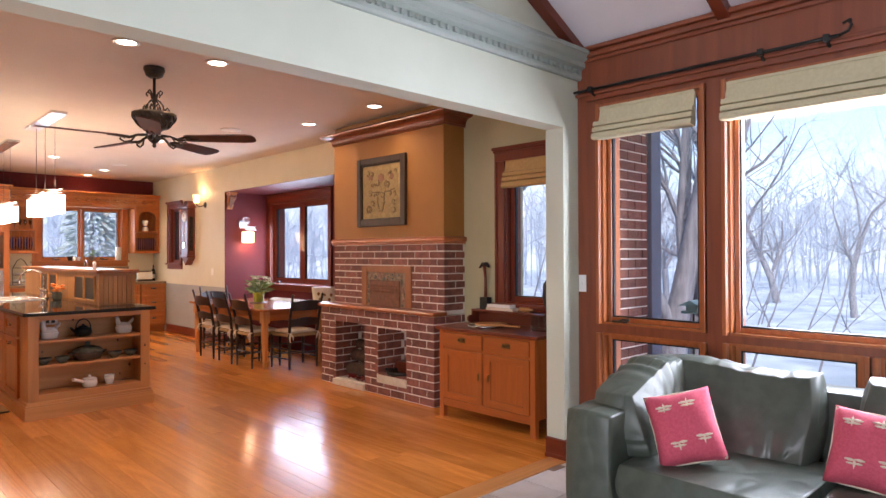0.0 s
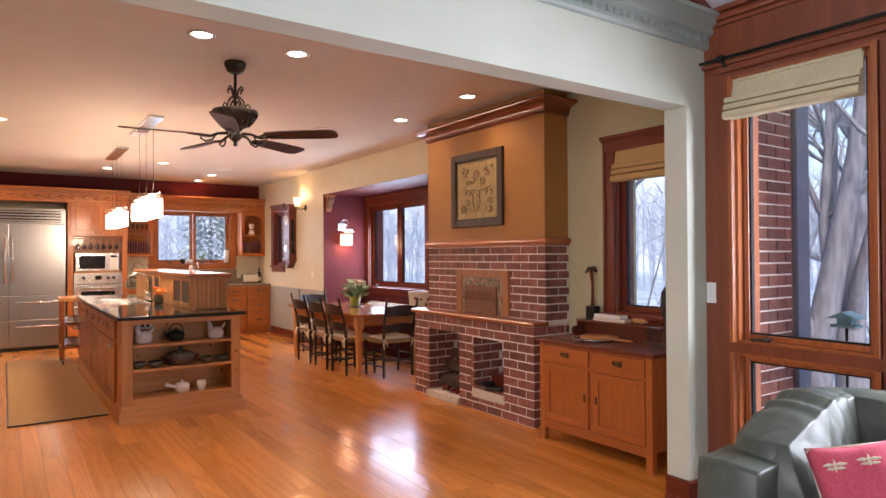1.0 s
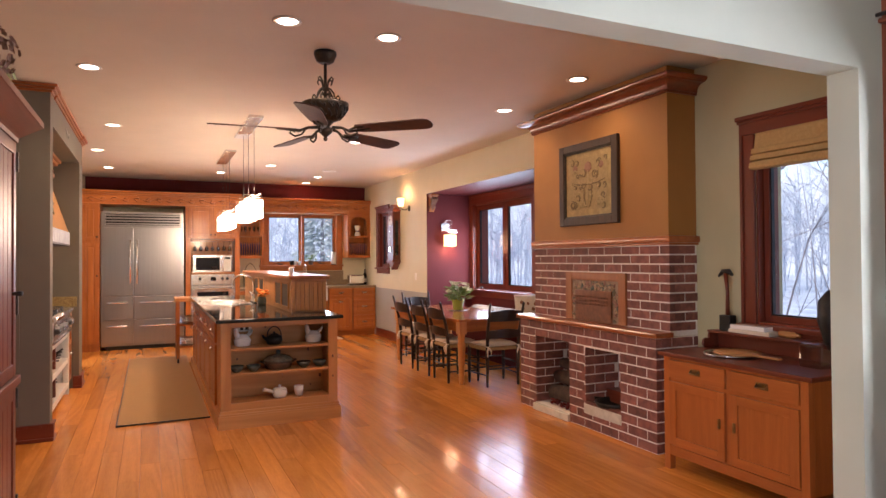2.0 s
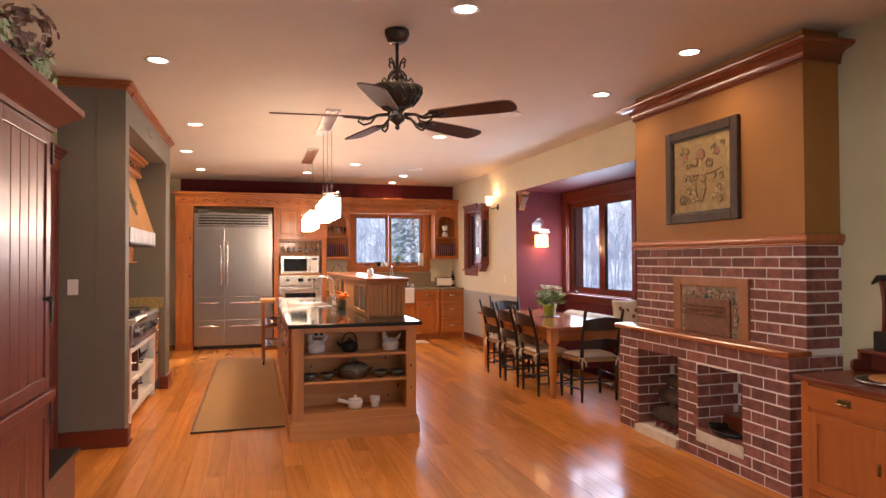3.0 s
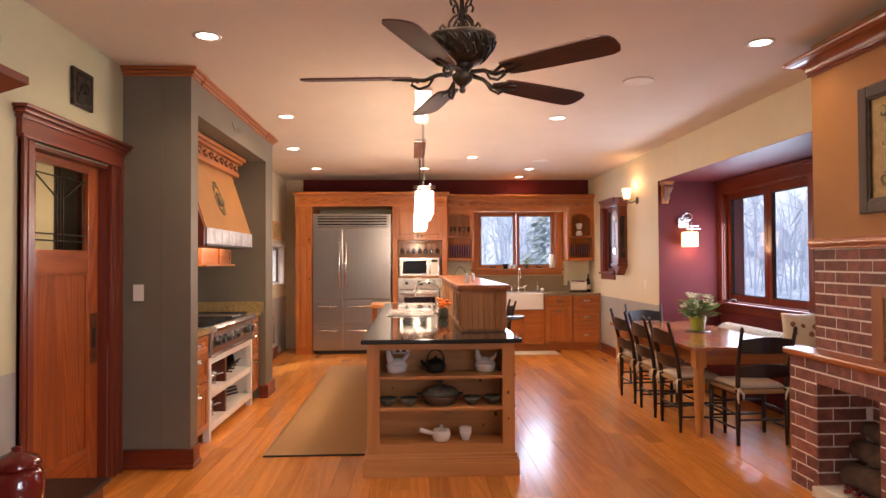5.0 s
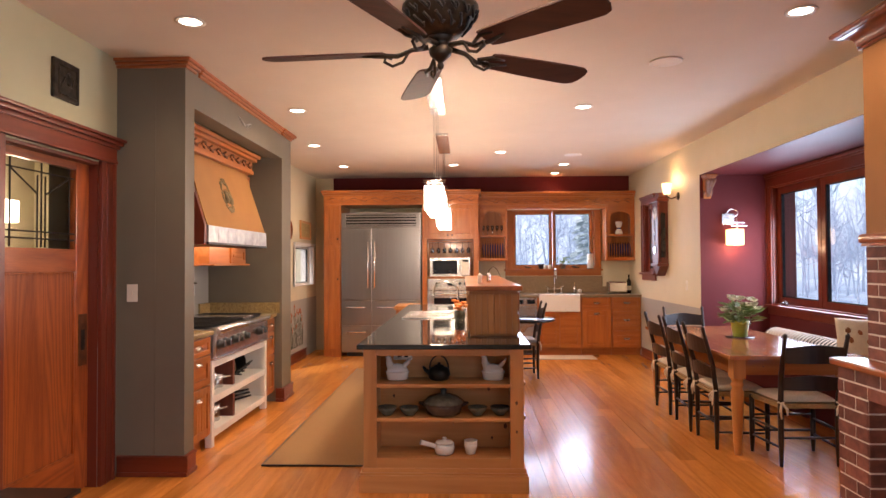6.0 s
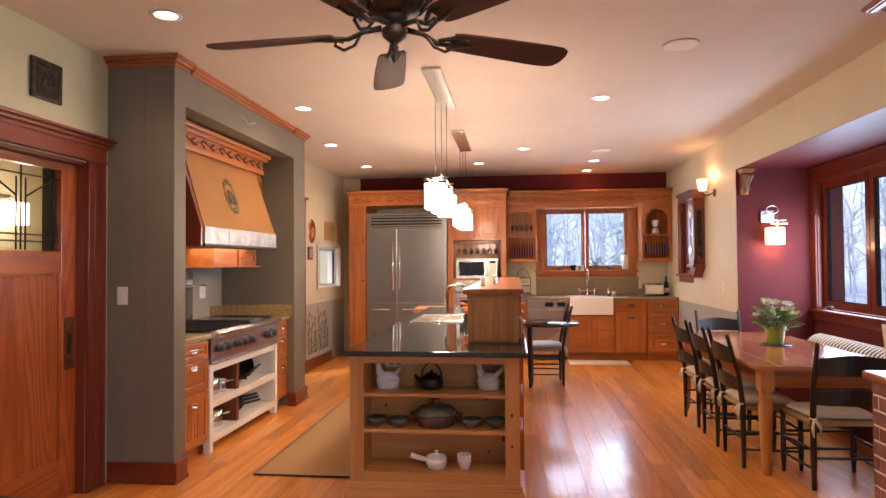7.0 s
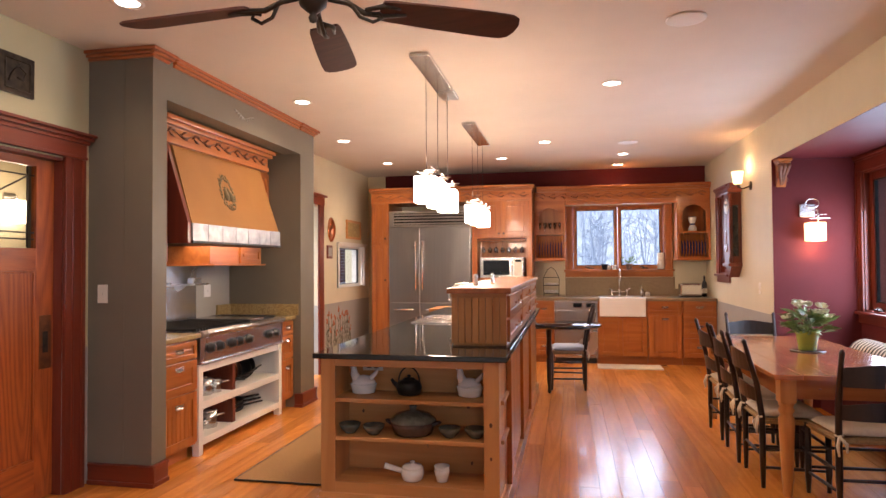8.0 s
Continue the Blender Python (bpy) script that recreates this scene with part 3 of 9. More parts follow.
def roman_blind(name, f, a0, a1, z0, z1, mt, label):
    """A folded cloth blind, drawn up."""
    n = 18
    prof = [(-0.012, z1)]
    h = z1 - z0
    for k, (dz, out) in enumerate(((0.40, 0.024), (0.43, 0.050), (0.56, 0.056), (0.585, 0.030), (0.61, 0.060), (0.745, 0.066), (0.77, 0.036), (0.80, 0.070), (0.93, 0.078), (0.985, 0.070), (1.0, 0.05))):
        prof.append((-out, z1 - dz * h))
    k = len(prof)
    bm = bmesh.new()
    rows, fs = [], []
    for i in range(n + 1):
        a = a0 + (a1 - a0) * i / n
        wob = 0.004 * math.sin(i * 1.7) + 0.002 * math.sin(i * 4.1)
        fr_ = [bm.verts.new(f(a, d + (wob if j else 0), z + (0.4 * wob if j > 3 else 0))) for j, (d, z) in enumerate(prof)]
        bk = [bm.verts.new(f(a, -0.003, z)) for d, z in prof]
        rows.append((fr_, bk))
    for (p, b), (q, c_) in zip(rows, rows[1:]):
        for j in range(k - 1):
            fs.append(bm.faces.new((p[j], p[j + 1], q[j + 1], q[j])))
            fs.append(bm.faces.new((b[j], c_[j], c_[j + 1], b[j + 1])))
        fs.append(bm.faces.new((p[0], q[0], c_[0], b[0])))
        fs.append(bm.faces.new((p[-1], b[-1], c_[-1], q[-1])))
    for p, b in (rows[0], rows[-1]):
        for j in range(k - 1):
            fs.append(bm.faces.new((p[j], p[j + 1], b[j + 1], b[j])))
    bmesh.ops.recalc_face_normals(bm, faces=fs)
    ob = thing(name, label, "blind", f(a0, 0, z0))
    part("cloth", bm, mt, ob)
    part("head_rail", bo(f, a0 + 0.005, -0.02, z1 - 0.004, a1 - 0.005, 0.0, z1 + 0.012), mt, ob)
    return ob


w = window("window_1", on_north(NORTH), NWIN[0], NWIN[1], NWIN[2], NWIN[3], [4.26], PINE, "pine casement window pair over the kitchen sink", "x", 0.11, 0.0, 0.2, 0.05)
crank(on_north(NORTH), 3.85, NWIN[2] + 0.01, w)
crank(on_north(NORTH), 4.65, NWIN[2] + 0.01, w)
window("window_2", on_east(WR), EWIN[0], EWIN[1], EWIN[2], EWIN[3], [], CHERRY, "narrow dark cherry side window", "y", 0.10, 0.12)
w = window("window_3", on_east(BX), BWIN[0], BWIN[1], BWIN[2], BWIN[3], [9.30], CHERRY, "cherry casement window pair above the bay bench", "y", 0.10, 0.15, 0.255, stile=0.075)
crank(on_east(BX), 10.0, BWIN[2] + 0.012, w)
window("window_4", on_east(WS), SWIN[0], SWIN[1], SWIN[2], SWIN[3], [], CHERRY, "cherry window above the sideboard with a raised blind", "y", 0.11, 0.13)
roman_blind("roman_blind", on_east(WS), SWIN[0] + 0.01, SWIN[1] - 0.01, 2.03, 2.275, TANBLIND, "folded tan cloth roman blind, half raised")
# family room windows, wood framed
f = on_east(FX)
for name, (a, b, z, t), c, lab in (("window_5", FWIN1, True, "tall fir casement window beside the sofa"), ("window_6", FWIN1L, False, "low fir window behind the sofa"), ("window_7", FWIN2, False, "wide fixed fir picture window"), ("window_8", FWIN2L, False, "low fir window behind the sofa"), ("window_9", FWIN3L, False, "low fir window behind the sofa")):
    w = window(name, f, a, b, z, t, [], FIR, lab, "y", 0.028, 0, 0.22, 0.032, False)
    if c:
        crank(f, b - 0.12, z + 0.005, w)
solid("trim_head", bm_on(bm_on(bo(f, -4.9, -0.035, 2.495, 2.93, 0.0, 2.53, 0.005), f, -4.9, -0.05, 2.53, 3.01, 0.0, 2.555, 0.01), f, -4.9, -0.03, 2.555, 3.0, 0.0, 2.575, 0.008), WINWALL["y"], "moulded cherry head trim over the windows", "trim", kind="structure")
solid("trim_eave", bm_on(bm_on(bo(f, -4.9, -0.02, 2.775, 3.01, 0.0, 2.80, 0.006), f, -4.9, -0.045, 2.80, 3.01, 0.0, 2.84, 0.012), f, -4.9, -0.07, 2.84, 3.01, 0.0, 2.87, 0.01), WINWALL["y"], "moulded cherry eave trim under the ceiling", "trim", kind="structure")
roman_blind("roman_blind", f, 2.16, 2.86, 2.215, 2.43, BLINDF, "folded cream roman blind, raised")
roman_blind("roman_blind", f, 0.1, 1.985, 2.215, 2.435, BLINDF, "wide folded cream roman blind, raised")
# iron rod
ob = thing("curtain_rod", "thin black wrought iron curtain rod", "curtain rod", f(1.34, -0.09, 2.60))
part("rod", tube(bmesh.new(), [f(2.99, -0.09, 2.556), f(1.5, -0.09, 2.556), f(1.36, -0.09, 2.558)], 0.010), IRON, ob)
bm = tube(bmesh.new(), [f(1.36, -0.09, 2.558), f(1.32, -0.09, 2.572), f(1.305, -0.09, 2.60), f(1.32, -0.09, 2.625), f(1.345, -0.09, 2.615)], 0.008)
lathe(bm, [(0, -0.014), (0.013, -0.004), (0.013, 0.006), (0, 0.014)], 10, f(1.315, -0.09, 2.622))
part("finial", bm, IRON, ob)
for a in (2.86, 1.75, 1.42):
    bm = tube(bmesh.new(), [f(a, 0, 2.515), f(a, -0.05, 2.53), f(a, -0.09, 2.553)], 0.009)
    bm_on(bm, f, a - 0.015, -0.105, 2.538, a + 0.015, -0.07, 2.576, 0.004)
    part("bracket", bm, IRON, ob)


def switch_plate(f, a, z, mt=PLASTW, wdt=0.075):
    ob = thing("light_switch", "ivory wall switch plate", "switch", f(a, 0, z))
    part("plate", bo(f, a - wdt / 2, -0.006, z - 0.06, a + wdt / 2, 0.0, z + 0.06, 0.003), mt, ob)
    part("toggle", bo(f, a - 0.006, -0.016, z - 0.012, a + 0.006, -0.006, z + 0.012, 0.002), mt, ob)


switch_plate(f, 2.985, 1.22, VPLATE, 0.06)
switch_plate(on_north(7.15), 0.495, 1.25)
switch_plate(on_east(WR), 10.75, 1.15)
switch_plate((lambda a, d, z: (0.0875 - d, a, z)), 9.05, 1.19, VPLATE, 0.11)
# beams of the vault
for a in (2.94, 1.93, 0.92):
    bm = bmesh.new()
    k = (5.35 - 2.82) / 5.3
    prism(bm, [(4.8, 2.84), (0.0, 5.23), (0.0, 5.15), (4.8, 2.765)], "y", a, a + 0.075)
    ob = solid("ceiling_rib", bm, CHERRY["x"], "reddish cherry rib on the sloping ceiling", "beam", kind="structure")
# dentil cornice on the partition
ob = setting("cornice", "grey-green painted cornice with small square dentils", "cornice", (0, 3.02, 2.66))
prof = [(3.02, 2.66), (2.995, 2.66), (2.985, 2.675), (2.985, 2.73), (2.955, 2.745), (2.955, 2.775), (2.93, 2.79), (2.905, 2.815), (2.89, 2.82), (2.89, 2.845), (3.02, 2.845)]
bm = prism(bmesh.new(), prof, "x", -4.9, FX)
part("moulding", bm, CORNICE, ob)
for i in range(100):
    a = 4.70 - i * 0.056
    part("dentil", box(a - 0.026, 2.968, 2.696, a, 2.986, 2.724), CORNICE, ob)


def baseboard(bm, f, a0, a1, h=0.14):
    bm_on(bm, f, a0, -0.018, 0.0, a1, 0.0, h, 0.003)
    bm_on(bm, f, a0, -0.030, 0.0, a1, 0.0, 0.03, 0.006)
    bm_on(bm, f, a0, -0.026, h - 0.022, a1, 0.0, h - 0.004, 0.004)


def south_of(Y):
    return lambda a, d, z: (a, Y + d, z)


def east_face(X):
    return lambda a, d, z: (X - d, a, z)


def board(f, a0, a1, ax):
    bm = bmesh.new()
    baseboard(bm, f, a0, a1)
    solid("baseboard", bm, CHERRY[ax], "moulded cherry baseboard", "baseboard", kind="structure")


board(on_north(7.15), 0.40, CX + 0.03, "x")
board(east_face(CX), 7.15, 7.30, "y")
board(on_north(9.49), 0.80, CX + 0.03, "x")
board(east_face(CX), 9.49, 9.86, "y")
board(east_face(0.302), 11.46, 12.7, "y")
board(on_east(WR - 0.002), 10.3, 12.7, "y")
board(on_east(WS), 3.17, 4.74, "y")
bm = bmesh.new()
baseboard(bm, on_east(4.56), 3.02, 3.17)
baseboard(bm, on_north(3.02), 4.53, 4.74)
solid("baseboard", bm, CHERRY["y"], "moulded cherry baseboard round the wall end", "baseboard", kind="structure")
# mouldings at the alcove head
for nm, b in (("a", (WL, 7.15, CX, 7.30)), ("b", (CX - 0.15, 9.49, CX, 9.83))):
    bm = bmesh.new()
    for o, z0, z1 in ((0.015, 2.805, 2.825), (0.035, 2.825, 2.845), (0.055, 2.845, 2.868)):
        bx(bm, b[0] if nm == "a" else b[0] - o, b[1] - o, z0, b[2] + o, b[3] + o, z1, 0.006)
    solid("crown_moulding", bm, FIR["x"], "pine crown moulding at the ceiling", "moulding", kind="structure")
bm = bmesh.new()
for o, z0, z1 in ((0.015, 2.80, 2.822), (0.03, 2.822, 2.845), (0.045, 2.845, 2.868)):
    bx(bm, CX - 0.02, 7.365, z0, CX + o, 9.425, z1, 0.006)
solid("crown_moulding", bm, FIR["y"], "pine crown moulding at the ceiling", "moulding", kind="structure")
solid("trim_bead", box(0.648, 7.146, 0.14, 0.654, 7.152, 2.79), TAUPE, "narrow painted bead on the wall end", "trim", kind="structure")

# sliding door with leaded glass
fw = on_west(WL)
ob = setting("door_casing", "dark cherry door casing with moulded head", "door frame", (WL, 6.05, 0))
for a0, a1 in ((5.93, 6.05), (6.93, 7.09)):
    bm = bo(fw, a0, -0.025, 0, a1, 0.0, 2.13, 0.004)
    bm_on(bm, fw, a0 if a0 < 6 else a1 - 0.03, -0.036, 0, a0 + 0.03 if a0 < 6 else a1, 0, 2.13, 0.006)
    bm_on(bm, fw, a0 + 0.05, -0.031, 0, a0 + 0.07, 0, 2.13, 0.006)
    part("casing", bm, CHERRY["z"], ob)
bm = bo(fw, 5.92, -0.03, 2.13, 7.10, 0.0, 2.24, 0.004)
bm_on(bm, fw, 5.905, -0.045, 2.23, 7.115, 0, 2.255, 0.006)
bm_on(bm, fw, 5.89, -0.065, 2.255, 7.13, 0, 2.28, 0.008)
bm_on(bm, fw, 5.88, -0.08, 2.28, 7.14, 0, 2.30, 0.006)
bm_on(bm, fw, 5.92, -0.04, 2.13, 7.10, 0, 2.15, 0.006)
part("head_casing", bm, CHERRY["y"], ob)
bm = bo(fw, 6.926, 0.0, 0, 6.94, 0.2, 2.11)
bm_on(bm, fw, 6.04, 0.0, 0, 6.054, 0.2, 2.11)
bm_on(bm, fw, 6.05, 0.0, 2.102, 6.93, 0.2, 2.124)
part("lining", bm, CHERRY["z"], ob)
ob = setting("door_1", "oak door with a leaded glass light, closed", "door", (WL - 0.1, 6.05, 0))
d0, d1 = 0.06, 0.10
st = OAK["z"]
part("stile", bo(fw, 6.055, d0, 0.01, 6.16, d1, 2.10, 0.004), st, ob)
part("stile", bo(fw, 6.79, d0, 0.01, 6.925, d1, 2.10, 0.004), st, ob)
for z0, z1 in ((0.01, 0.25), (1.405, 1.545), (2.05, 2.10)):
    part("rail", bo(fw, 6.16, d0, z0, 6.79, d1, z1, 0.004), OAK["y"], ob)
part("panel", bo(fw, 6.155, d0 + 0.014, 0.245, 6.795, d1 - 0.01, 1.41), st, ob)
bm = bmesh.new()
for q in ((6.16, 0.25, 6.172, 1.405), (6.778, 0.25, 6.79, 1.405)):
    bm_on(bm, fw, q[0], d0 + 0.003, q[1], q[2], d0 + 0.016, q[3], 0.003)
for q in ((0.25, 0.262), (1.393, 1.405)):
    bm_on(bm, fw, 6.172, d0 + 0.003, q[0], 6.778, d0 + 0.016, q[1], 0.003)
part("bead", bm, st, ob)
lt = part("leaded_light", bo(fw, 6.162, 0.078, 1.547, 6.788, 0.084, 2.048), DGLASS, ob)
bm = bmesh.new()
zz = lambda a0, z0, a1, z1: tube(bm, [fw(a0, 0.074, z0), fw(a1, 0.074, z1)], 0.005, 6)
for a in (6.215, 6.735, 6.44, 6.475, 6.51):
    zz(a, 1.55, a, 2.045 if a not in (6.44, 6.51) else 1.97)
for z in (1.60, 1.64):
    zz(6.165, z, 6.785, z)
zz(6.165, 1.99, 6.785, 1.99)
zz(6.44, 1.86, 6.215, 1.985), zz(6.51, 1.86, 6.735, 1.985)
part("lead_lines", bm, BRONZE, lt)
pp = part("pull_plate", bo(fw, 6.815, d0 - 0.004, 0.80, 6.905, d0, 1.13, 0.002), surf("worn_copper_plate", (0.26, 0.105, 0.045), (0.17, 0.075, 0.038), 24, 0.4, 0.8, 0.1, 60, wear=0.2), ob, "worn copper flush pull plate")
part("finger_cup", bo(fw, 6.84, d0 - 0.0055, 0.90, 6.88, d0 - 0.003, 1.03, 0.001), BRONZE, pp)
# hall behind the glazed door
solid("wall_hall_west", box(-1.4, 4.4, 0, -1.2, 8.8, H), CREAM, "cream hall wall", "wall", kind="structure")
solid("wall_hall_south", box(-1.2, 4.4, 0, 0.18, 4.6, H), CREAM, "cream hall wall", "wall", kind="structure")
solid("wall_hall_north", box(-1.2, 8.6, 0, -0.1, 8.8, H), CREAM, "cream hall wall", "wall", kind="structure")
solid("hall_floor", box(-1.4, 4.4, -0.25, -0.4, 8.8, 0.0), FLOOR, "oak hall floor", "floor", kind="structure")
solid("hall_ceiling", box(-1.4, 4.4, H, -0.4, 8.8, H + 0.2), CEIL, "pale painted hall ceiling", "ceiling", kind="structure")
ob = thing("hall_sconce", "hall wall lamp with a square lit glass shade", "wall lamp", (-1.2, 8.08, 1.9))
part("back_plate", box(-1.2, 8.02, 1.95, -1.185, 8.14, 2.07, 0.004), STEEL, ob)
part("arm", tube(bmesh.new(), [(-1.19, 8.08, 2.03), (-1.11, 8.08, 2.04), (-1.11, 8.08, 2.0)], 0.007), CHROME, ob)
part("shade", box(-1.18, 7.98, 1.81, -1.04, 8.18, 2.0, 0.012), SHADEG, ob, "glowing white glass shade")
lamp("hall_lamp", "POINT", 2.6, Matrix.Translation((-0.85, 7.9, 1.75)), WARM, 0.08)
lamp("hall_lamp", "POINT", 0.8, Matrix.Translation((-1.0, 8.08, 2.15)), WARM, 0.08)
# second doorway and small west window
fr = on_west(0.302)
ob = setting("doorway_casing", "cherry casing of a side doorway", "door frame", (0.3, 11.3, 0))
part("casing", bo(fr, 11.30, -0.025, 0, 11.46, 0, 2.22, 0.005), CHERRY["z"], ob)
part("casing", bo(fr, 10.25, -0.025, 0, 10.40, 0, 2.22, 0.005), CHERRY["z"], ob)
part("head_casing", bm_on(bo(fr, 10.24, -0.03, 2.22, 11.47, 0, 2.33, 0.005), fr, 10.22, -0.06, 2.33, 11.50, 0, 2.36, 0.006), CHERRY["y"], ob)
w = window("window_10", on_west(0.30), LW[0], LW[1], LW[2], LW[3], [], {"x": WHITEP, "y": WHITEP, "z": WHITEP}, "small white framed side window", "y", 0.04, 0.04, 0.18, 0.03, False)
# small wall things
ob = thing("wall_plaque", "dark carved square tile plaque", "plaque", (WL, 6.56, 2.55))
part("tile", bo(fw, 6.44, -0.022, 2.43, 6.685, 0, 2.665, 0.006), BRONZE, ob)
bm = bmesh.new()
tube(bm, [fw(6.5, -0.023, 2.5), fw(6.53, -0.025, 2.56), fw(6.57, -0.025, 2.6), fw(6.62, -0.025, 2.57), fw(6.6, -0.025, 2.52), fw(6.56, -0.025, 2.53)], 0.006)
tube(bm, [fw(6.48, -0.023, 2.63), fw(6.65, -0.023, 2.63), fw(6.65, -0.023, 2.46), fw(6.48, -0.023, 2.46), fw(6.48, -0.023, 2.63)], 0.004)
part("relief", bm, BRONZE, ob)

# ---- fireplace ----
FPX, FPU, FY0, FY1 = 4.945, 5.082, 4.745, 6.615
OP = [(5.81, 6.345, 0.065, 0.70), (5.14, 5.59, 0.205, 0.68)]
fp = thing("fireplace", "brown brick fireplace with two openings and a tan plaster breast", "fireplace", (FPX, 5.68, 0))
bm = holed("x", FPX + 0.004, 5.31, FY0 + 0.004, FY1, 0, 0.845, OP)
bx(bm, 5.31, FY0 + 0.004, 0, WS, FY1, 0.845)
bx(bm, FPU + 0.004, FY0 + 0.005, 0.85, WS, 6.552, 1.54)
part("masonry_core", bm, MORTAR, fp, "pale grey mortar")
bm = bx(bmesh.new(), FPU, FY0 + 0.004, 1.60, WR + 0.05, 6.552, 2.868)
part("chimney_breast", bm, TAN, fp, "tan painted plaster")
bm = bmesh.new()
cove = [(0.0, 2.664), (0.014, 2.664), (0.020, 2.672), (0.014, 2.682), (0.022, 2.684)]
cove += [(0.022 + 0.062 * (1 - math.cos(t)), 2.690 + 0.058 * math.sin(t)) for t in [math.pi / 2 * k / 7 for k in range(8)]]
cove += [(0.094, 2.749), (0.100, 2.756), (0.108, 2.757), (0.118, 2.764), (0.122, 2.775), (0.118, 2.786), (0.108, 2.792), (0.0, 2.792)]
rows = [[bm.verts.new(p) for p in ((WR, FY0 - o, z), (FPU - o, FY0 - o, z), (FPU - o, 6.552 + o, z), (WR, 6.552 + o, z))] for o, z in cove]
for p, q in zip(rows, rows[1:]):
    for j in range(3):
        bm.faces.new((p[j], p[j + 1], q[j + 1], q[j]))
bmesh.ops.recalc_face_normals(bm, faces=bm.faces)
part("crown_moulding", bm, CHESTNUT, fp, "reddish coved crown moulding")
bm = bmesh.new()
bx(bm, FPU - 0.035, FY0 - 0.04, 1.545, WS, 6.58, 1.60, 0.02)
bx(bm, FPU - 0.02, FY0 - 0.02, 1.53, WS, 6.57, 1.546, 0.005)
part("mantel_moulding", bm, FIR["y"], fp, "rounded wood moulding")
bm = bx(bmesh.new(), FPX - 0.035, FY0 - 0.03, 0.845, FPU + 0.01, FY1 + 0.03, 0.885, 0.012)
part("shelf", bm, FIR["y"], fp, "reddish wood shelf")
part("hearth_slab", box(FPX - 0.03, 5.80, 0, 5.30, 6.355, 0.063, 0.006), LIMESTONE, fp, "pale limestone slab")
part("hearth_slab", box(FPX - 0.006, 5.13, 0.12, 5.30, 5.60, 0.203, 0.006), LIMESTONE, fp, "pale limestone slab")
# tile picture above the shelf
pn = part("tile_panel", bx(bx(bx(bx(bmesh.new(), FPU - 0.016, 5.21, 0.886, FPU + 0.01, 5.30, 1.31, 0.004), FPU - 0.016, 5.93, 0.886, FPU + 0.01, 6.02, 1.31, 0.004), FPU - 0.016, 5.30, 1.245, FPU + 0.01, 5.93, 1.31, 0.004), FPU - 0.004, 5.29, 0.886, FPU + 0.01, 5.94, 1.25), wood("panel_frame_wood", (0.36, 0.135, 0.044), (0.26, 0.092, 0.029), "z", 20, 0.45, 0.0, 0.1), fp, "wood framed relief tile panel")
part("carved_board", box(FPU - 0.022, 5.38, 0.886, FPU - 0.004, 5.87, 1.155, 0.006), CARVE, pn, "carved brown board")
r2 = random.Random(5)
part("tile_ground", box(FPU - 0.008, 5.305, 0.888, FPU - 0.003, 5.925, 1.24), surf("mottled_tile", (0.30, 0.20, 0.12), (0.17, 0.125, 0.085), 30, 0.35, bump=0.3, bscale=50), pn, "mottled beige tile border")
LEAFT = [TEALT, surf("ochre_tile_glaze", (0.46, 0.35, 0.22), (0.34, 0.24, 0.14), 18, 0.3, bump=0.2), surf("rose_tile_glaze", (0.33, 0.17, 0.13), (0.24, 0.12, 0.09), 18, 0.3, bump=0.2)]
tile_leaves = [bmesh.new() for _ in LEAFT]
for i in range(110):
    y = r2.uniform(5.32, 5.91)
    z = r2.uniform(1.165, 1.225) if r2.random() < 0.6 else r2.uniform(0.9, 1.22)
    if 5.38 < y < 5.87 and z < 1.16:
        y = r2.choice((r2.uniform(5.315, 5.365), r2.uniform(5.885, 5.915)))
    a, sz = r2.uniform(0, 6.28), r2.uniform(0.016, 0.034)
    g = tile_leaves[i % 3]
    old = len(g.verts)
    lathe(g, [(0, 0), (sz, 0.001), (0.7 * sz, 0.006), (0, 0.009)], 7)
    g.verts.ensure_lookup_table()
    bmesh.ops.transform(g, verts=g.verts[old:], matrix=Matrix.Translation((FPU - 0.007, y, z)) @ Matrix.Rotation(a, 4, "X") @ Matrix.Diagonal((1, 1.0, 0.45, 1)) @ Matrix.Rotation(-math.pi / 2, 4, "Y"))
for g, mt in zip(tile_leaves, LEAFT):
    tagged(part("leaf_relief", g, mt, pn, "glazed relief leaves"), kind="stuff")
bm = bmesh.new()
for z in (1.03, 1.06, 1.09):
    for i in range(12):
        y = 5.42 + i * 0.037
        tube(bm, [(FPU - 0.022, y, z), (FPU - 0.026, y + 0.012, z + 0.012), (FPU - 0.022, y + 0.026, z)], 0.004, 5)
part("carving", bm, CARVE, pn)

# things kept in the openings
ob = thing("log_basket", "bark log with dried red berries in the opening", "log", (5.1, 6.07, 0.063))
part("log", tube(bmesh.new(), [(5.10, 5.86, 0.16), (5.12, 6.06, 0.17), (5.11, 6.28, 0.155)], [0.07, 0.08, 0.072], 12), LOGB, ob)
part("log", tube(bmesh.new(), [(5.17, 5.88, 0.30), (5.16, 6.10, 0.31), (5.18, 6.30, 0.30)], [0.065, 0.07, 0.06], 12), LOGB, ob)
part("log", tube(bmesh.new(), [(5.19, 5.95, 0.42), (5.2, 6.25, 0.43)], [0.055, 0.05], 12), LOGB, ob)
bm = bmesh.new()
for i in range(60):
    lathe(bm, [(0, -0.014), (0.012, -0.006), (0.012, 0.006), (0, 0.014)], 6, (5.02 + r2.uniform(-0.03, 0.03), 5.9 + r2.uniform(0, 0.3), 0.085 + r2.uniform(-0.008, 0.03)))
part("berries", bm, REDLAC, ob, "dark red berries")
